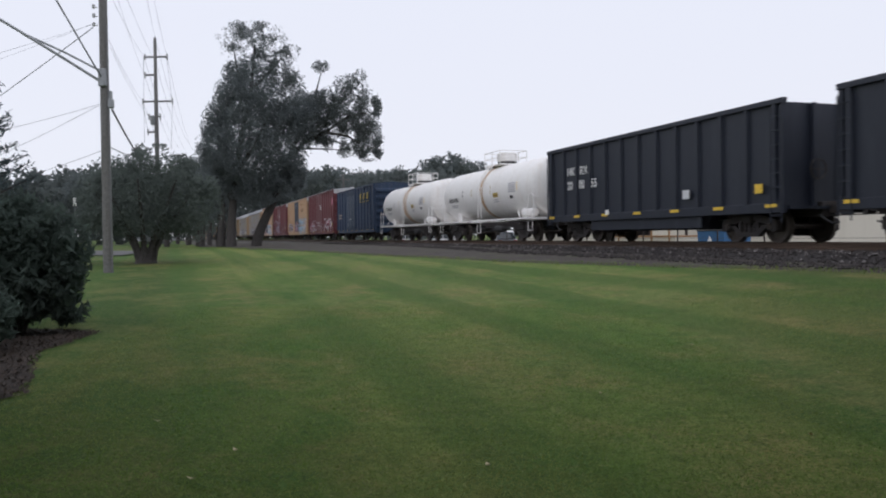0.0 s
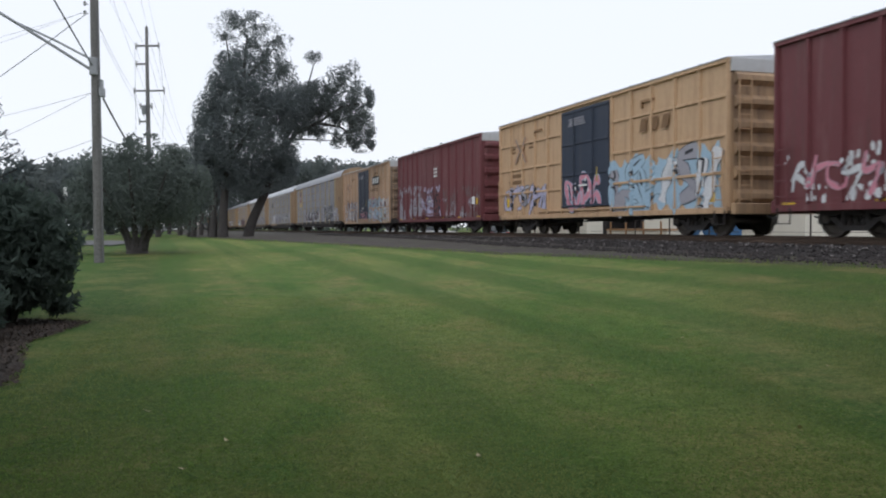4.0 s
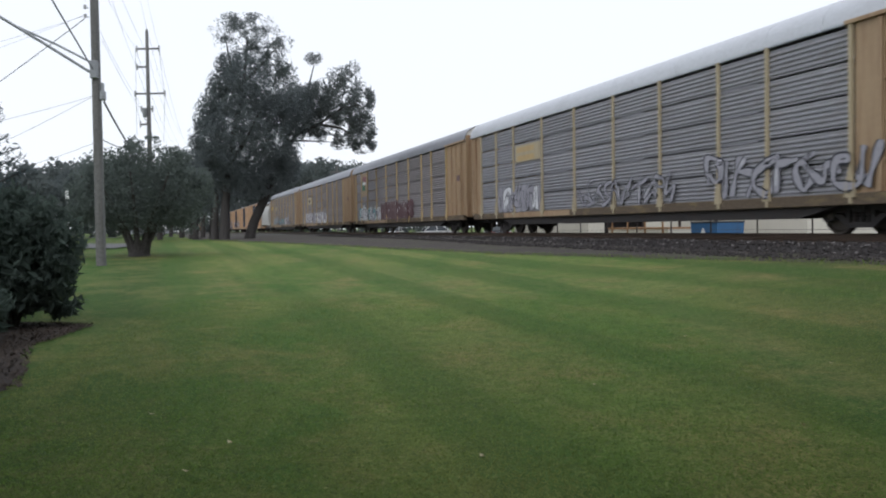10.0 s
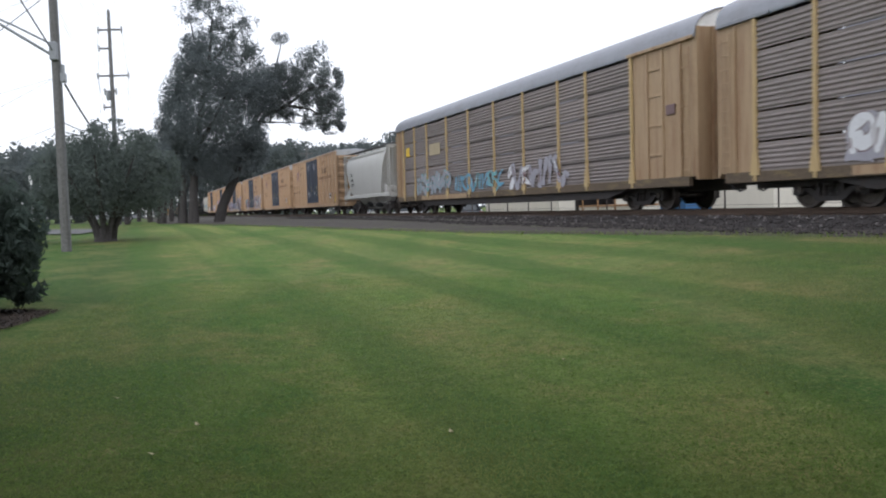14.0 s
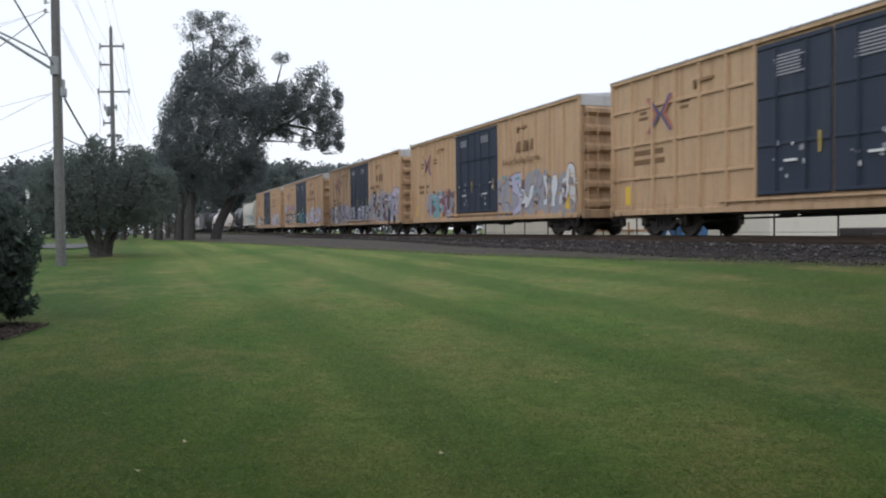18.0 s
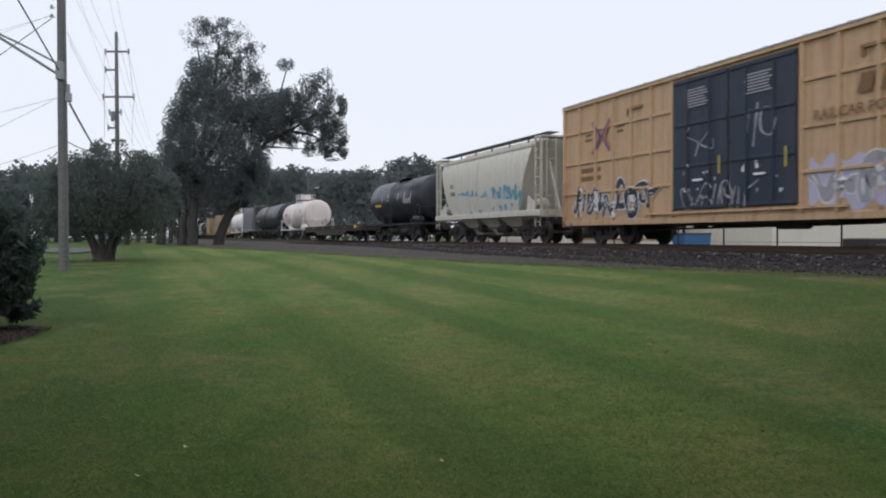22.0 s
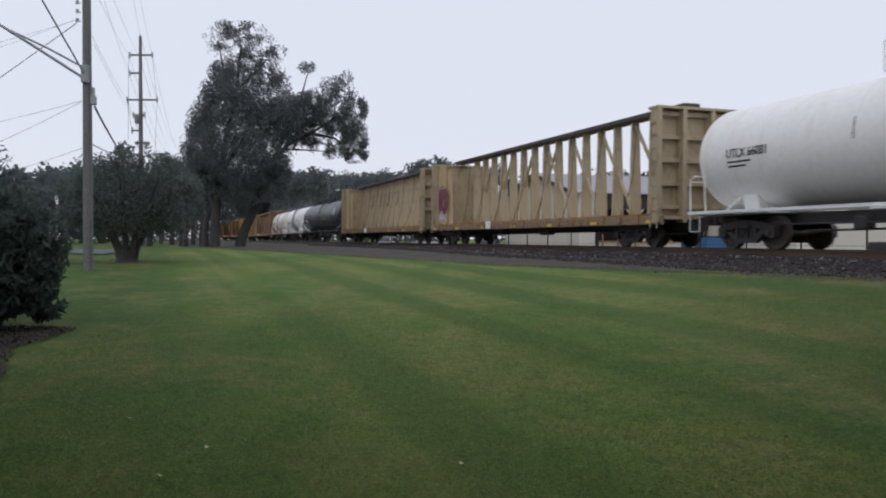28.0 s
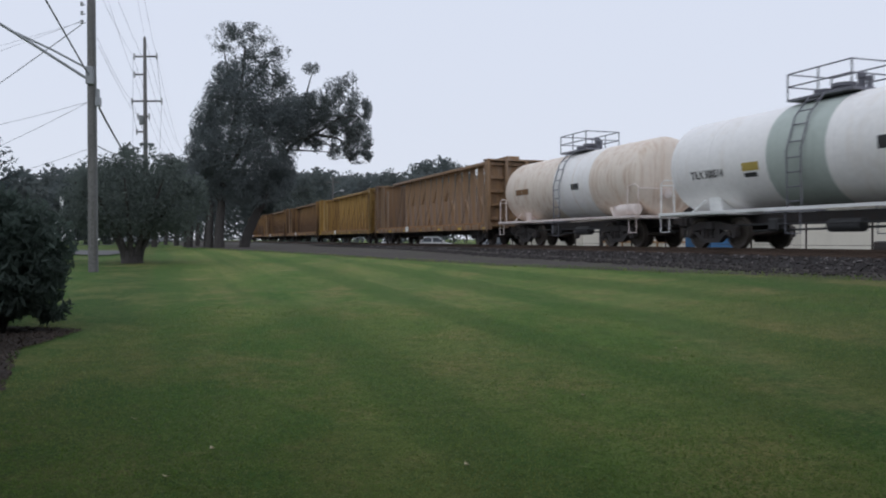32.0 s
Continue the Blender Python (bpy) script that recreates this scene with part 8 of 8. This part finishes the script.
    tank_mark(car, s, 2.2, 3.6, 2.3, 2.6, M_SPRAYG, "data_panel")
    couple(car, 15.885, 16.615)
    couple(flatcar("long empty flat wagon with a dark wooden deck", span(16.70, 18.025)), 16.70, 18.025)
    L = span(18.11, 18.958)
    car, s, r, zc = tankcar("dusty pinkish-white tank wagon with valves on its head", L, 2.75, 3.9, M_PINK, M_MARKW, 4, ((-.5, .3, M_WHITE),))
    for z, w in ((2.9, .6), (2.7, .8)):
        tank_mark(car, s, L / 2 - 2.9, L / 2 - 2.9 + w, z, z + .08, M_MARKK, "stencilled_line")
    tank_mark(car, s, -L / 2 + 2, -L / 2 + 3.3, 2.5, 2.7, M_MARKBR, "stencilled_line")
    couple(car, 18.11, 18.958)
    L = span(19.05, 20.29)
    car, s, r, zc = tankcar("long black tank wagon with white lettering", L, 3.05, 4.2, M_TANK, M_TANK, 5, dome=False)
    tank_text(car, s, "TILX 304070", -L / 2 + 1.7, 2.2, .34, M_MARKW, .85)
    tank_mark(car, s, -L / 2 + 1.8, -L / 2 + 3.2, 1.98, 2.02, M_SPRAYG, "stencilled_line")
    for x in (-L / 2 + 1.2, -L / 2 + 4.1, -L / 2 + 6.8, 1.5, 4.0, 7.0):
        tank_mark(car, s, x, x + .08, 2.7, 3.25, M_MARKY, "reflector")
    tank_mark(car, s, 5.4, 6.3, 2.5, 3.0, M_SPRAYG, "data_panel")
    couple(car, 19.05, 20.29)
    L = span(20.37, 21.165)
    car, s, w = covered_hopper("dark grey covered hopper wagon with angular sides", L, 4.35, M_GREY, 6, frame=M_SILLPALE, curved=False)
    bars(car, -L / 2 + 2.1, 2.9, 1.0, 2, .2, M_MARKK, -w + .001, seed=6)
    part("paint_patch", Mesh().box(-2.7, -2.35, -w - .004, -w, 2.7, 2.9), M_SPRAYBR, car)
    couple(car, 20.37, 21.165)


def build_rear():
    L = span(21.26, 22.263)
    car, s, r, zc = tankcar("white tank wagon with rust-marked ladder and railed platform", L, 3.0, 4.15, M_WHITE, M_MARKW, 7, ((-.32, .12, M_PINK),), dome=False, cw=1.3)
    tank_text(car, s, "UTLX 66881", -L / 2 + 1.7, 2.55, .34, M_MARKK, .9)
    for z, w in ((2.4, .9), (2.28, .7)):
        tank_mark(car, s, -L / 2 + 1.75, -L / 2 + 1.75 + w, z, z + .05, M_MARKK, "stencilled_line")
    tank_mark(car, s, 1.7, 2.3, 2.4, 2.62, M_MARKY, "hazard_panel")
    tank_mark(car, s, 3.9, 4.3, 2.45, 2.7, M_MARKK, "hazard_panel")
    for x in (-1.5, .9, 2.9, 5.5):
        tank_mark(car, s, x, x + .06, 2.6, 3.1, M_MARKK, "stencil_stroke")
    couple(car, 21.26, 22.263)
    for i, (lead, trail, m, lab) in enumerate(((22.356, 23.835, M_BEAM, "empty pale yellow centre-beam wagon with purple graffiti on its end web"), (23.952, 25.443, M_BEAM, "empty pale yellow centre-beam wagon, paint flaking"),
                                               (28.60, 30.05, M_BEAMPALE, "empty rusty brown centre-beam wagon"), (30.17, 31.55, M_BEAMOCHRE, "empty rusty ochre centre-beam wagon"), (31.67, 33.1, M_BEAMRUST, "empty rusty ochre centre-beam wagon"), (33.22, 34.7, M_BEAMRUST, "empty rusty ochre centre-beam wagon"), (34.82, 36.3, M_BEAMRUST, "empty rusty ochre centre-beam wagon"))):
        L = span(lead, trail)
        car, s = centerbeam(lab, L, m, 4.72 if i < 2 else 4.4, i)
        if i == 0:
            graffiti(car, -L / 2 + .6, -L / 2 + 1.75, 1.75, 3.1, (M_PURPLE, M_SPRAYDR), M_PURPLE, 301, s, back=M_PURPLE, count=3, thick=.14, edge=.03)
            graffiti(car, -L / 2 + .6, -L / 2 + 1.75, 1.2, 1.8, M_SPRAYW, M_PURPLE, 302, s, count=4, thick=.1, edge=.02)
            graffiti(car, -L / 2 + .6, -L / 2 + 1.65, 3.05, 3.3, M_SPRAYW, M_PURPLE, 303, s, count=4, thick=.1, edge=.02)
        part("sign_frame", Mesh().box(-L / 2 + L * .37, -L / 2 + L * .37 + .5, -1.66, -1.62, .78, 1.12), M_MARKW, car)
        couple(car, lead, trail)
    L = span(25.53, 26.805)
    car, s, r, zc = tankcar("long matt black tank wagon with white lettering", L, 2.95, 3.92, M_TANK, M_TANK, 8, dome=False)
    tank_text(car, s, "GATX 11103", -L / 2 + 1.7, 2.1, .3, M_MARKW, .85)
    tank_mark(car, s, -L / 2 + 1.8, -L / 2 + 3.2, 1.9, 1.93, M_SPRAYG, "stencilled_line")
    for x, m in ((-L / 2 + 1.4, M_SPRAYG), (-L / 2 + 3.9, M_SPRAYG), (-L / 2 + 6.0, M_SPRAYG), (-1.6, M_SPRAYG), (1.2, M_MARKYD), (5.8, M_MARKY)):
        tank_mark(car, s, x, x + .06, 2.45, 2.85, m, "reflector")
    tank_mark(car, s, 1.7, 2.4, 2.05, 2.3, M_MARKYD, "hazard_panel")
    tank_mark(car, s, 6.2, 7.3, 2.5, 3.1, M_SPRAYG, "data_panel")
    couple(car, 25.53, 26.805)
    L = span(26.885, 27.66)
    car, s, r, zc = tankcar("white tank wagon with a grey-green middle band and rusty head", L, 2.85, 3.95, M_WHITE, M_MARKW, 9, ((-1.1, .9, M_SAGE), (L / 2 - 1.9, L / 2 - 1.42, M_BUFF)), dome=False, cage=M_GREY)
    tank_text(car, s, "TILX 300514", -L / 2 + 1.5, 2.08, .32, M_MARKK, .85)
    tank_mark(car, s, -L / 2 + 3.75, -L / 2 + 4.4, 2.15, 2.38, M_MARKYD, "hazard_panel")
    tank_mark(car, s, -L / 2 + 3.8, -L / 2 + 4.3, 1.98, 2.1, M_MARKK, "hazard_panel")
    tank_mark(car, s, 2.4, 2.8, 2.3, 2.6, M_MARKK, "hazard_panel")
    couple(car, 26.885, 27.66)
    L = span(27.74, 28.52)
    car, s, r, zc = tankcar("rust-streaked buff tank wagon with a white waist", L, 2.8, 3.85, M_BUFF, M_PINK, 10, ((-.5, 2.4, M_WHITE),), dome=False, cage=M_GREY)
    tank_mark(car, s, -L / 2 + 1.7, -L / 2 + 3.0, 2.25, 2.5, M_MARKBR, "stencilled_line")
    tank_mark(car, s, 1.0, 1.6, 2.2, 2.45, M_MARKK, "hazard_panel")
    couple(car, 27.74, 28.52)


build_front()
build_racks()
build_middle()
build_rear()


# ---- what moves: the train rolls past, its wheels turning ----
def run(t):
    """Metres that the train has gone by t, from its place at 12 s."""
    return SIDE * (1.2973 * (t - 12) + 0.00065 * (t - 12) ** 2)


def motions():
    marks = {}
    for car, mark in MOVING:
        rows = []
        for i in range(17):
            t = 2.0 * i
            p = at(mark - run(t), TRACK, RAIL_Z)
            rows.append((t, pose(p.x, p.y, p.z, 0, 0, -90 + TURN)))
        walk(car, rows)
        marks[car] = mark
    for wheels, car, x in WHEELS:
        # turned for as long as the wagon is on the stretch before the lawn
        rows = []
        for i in range(1, 960):
            t = i / 30
            if -8 < marks[car] - run(t) < 95:
                rows.append((t, pose(x, 0, .46, 0, math.degrees(run(t) / .46) % 360, 0)))
        rows = rows or [(.1, pose(x, 0, .46))]
        rows = [(0, rows[0][1])] + rows + [(32, rows[-1][1])]
        walk(wheels, rows)


motions()
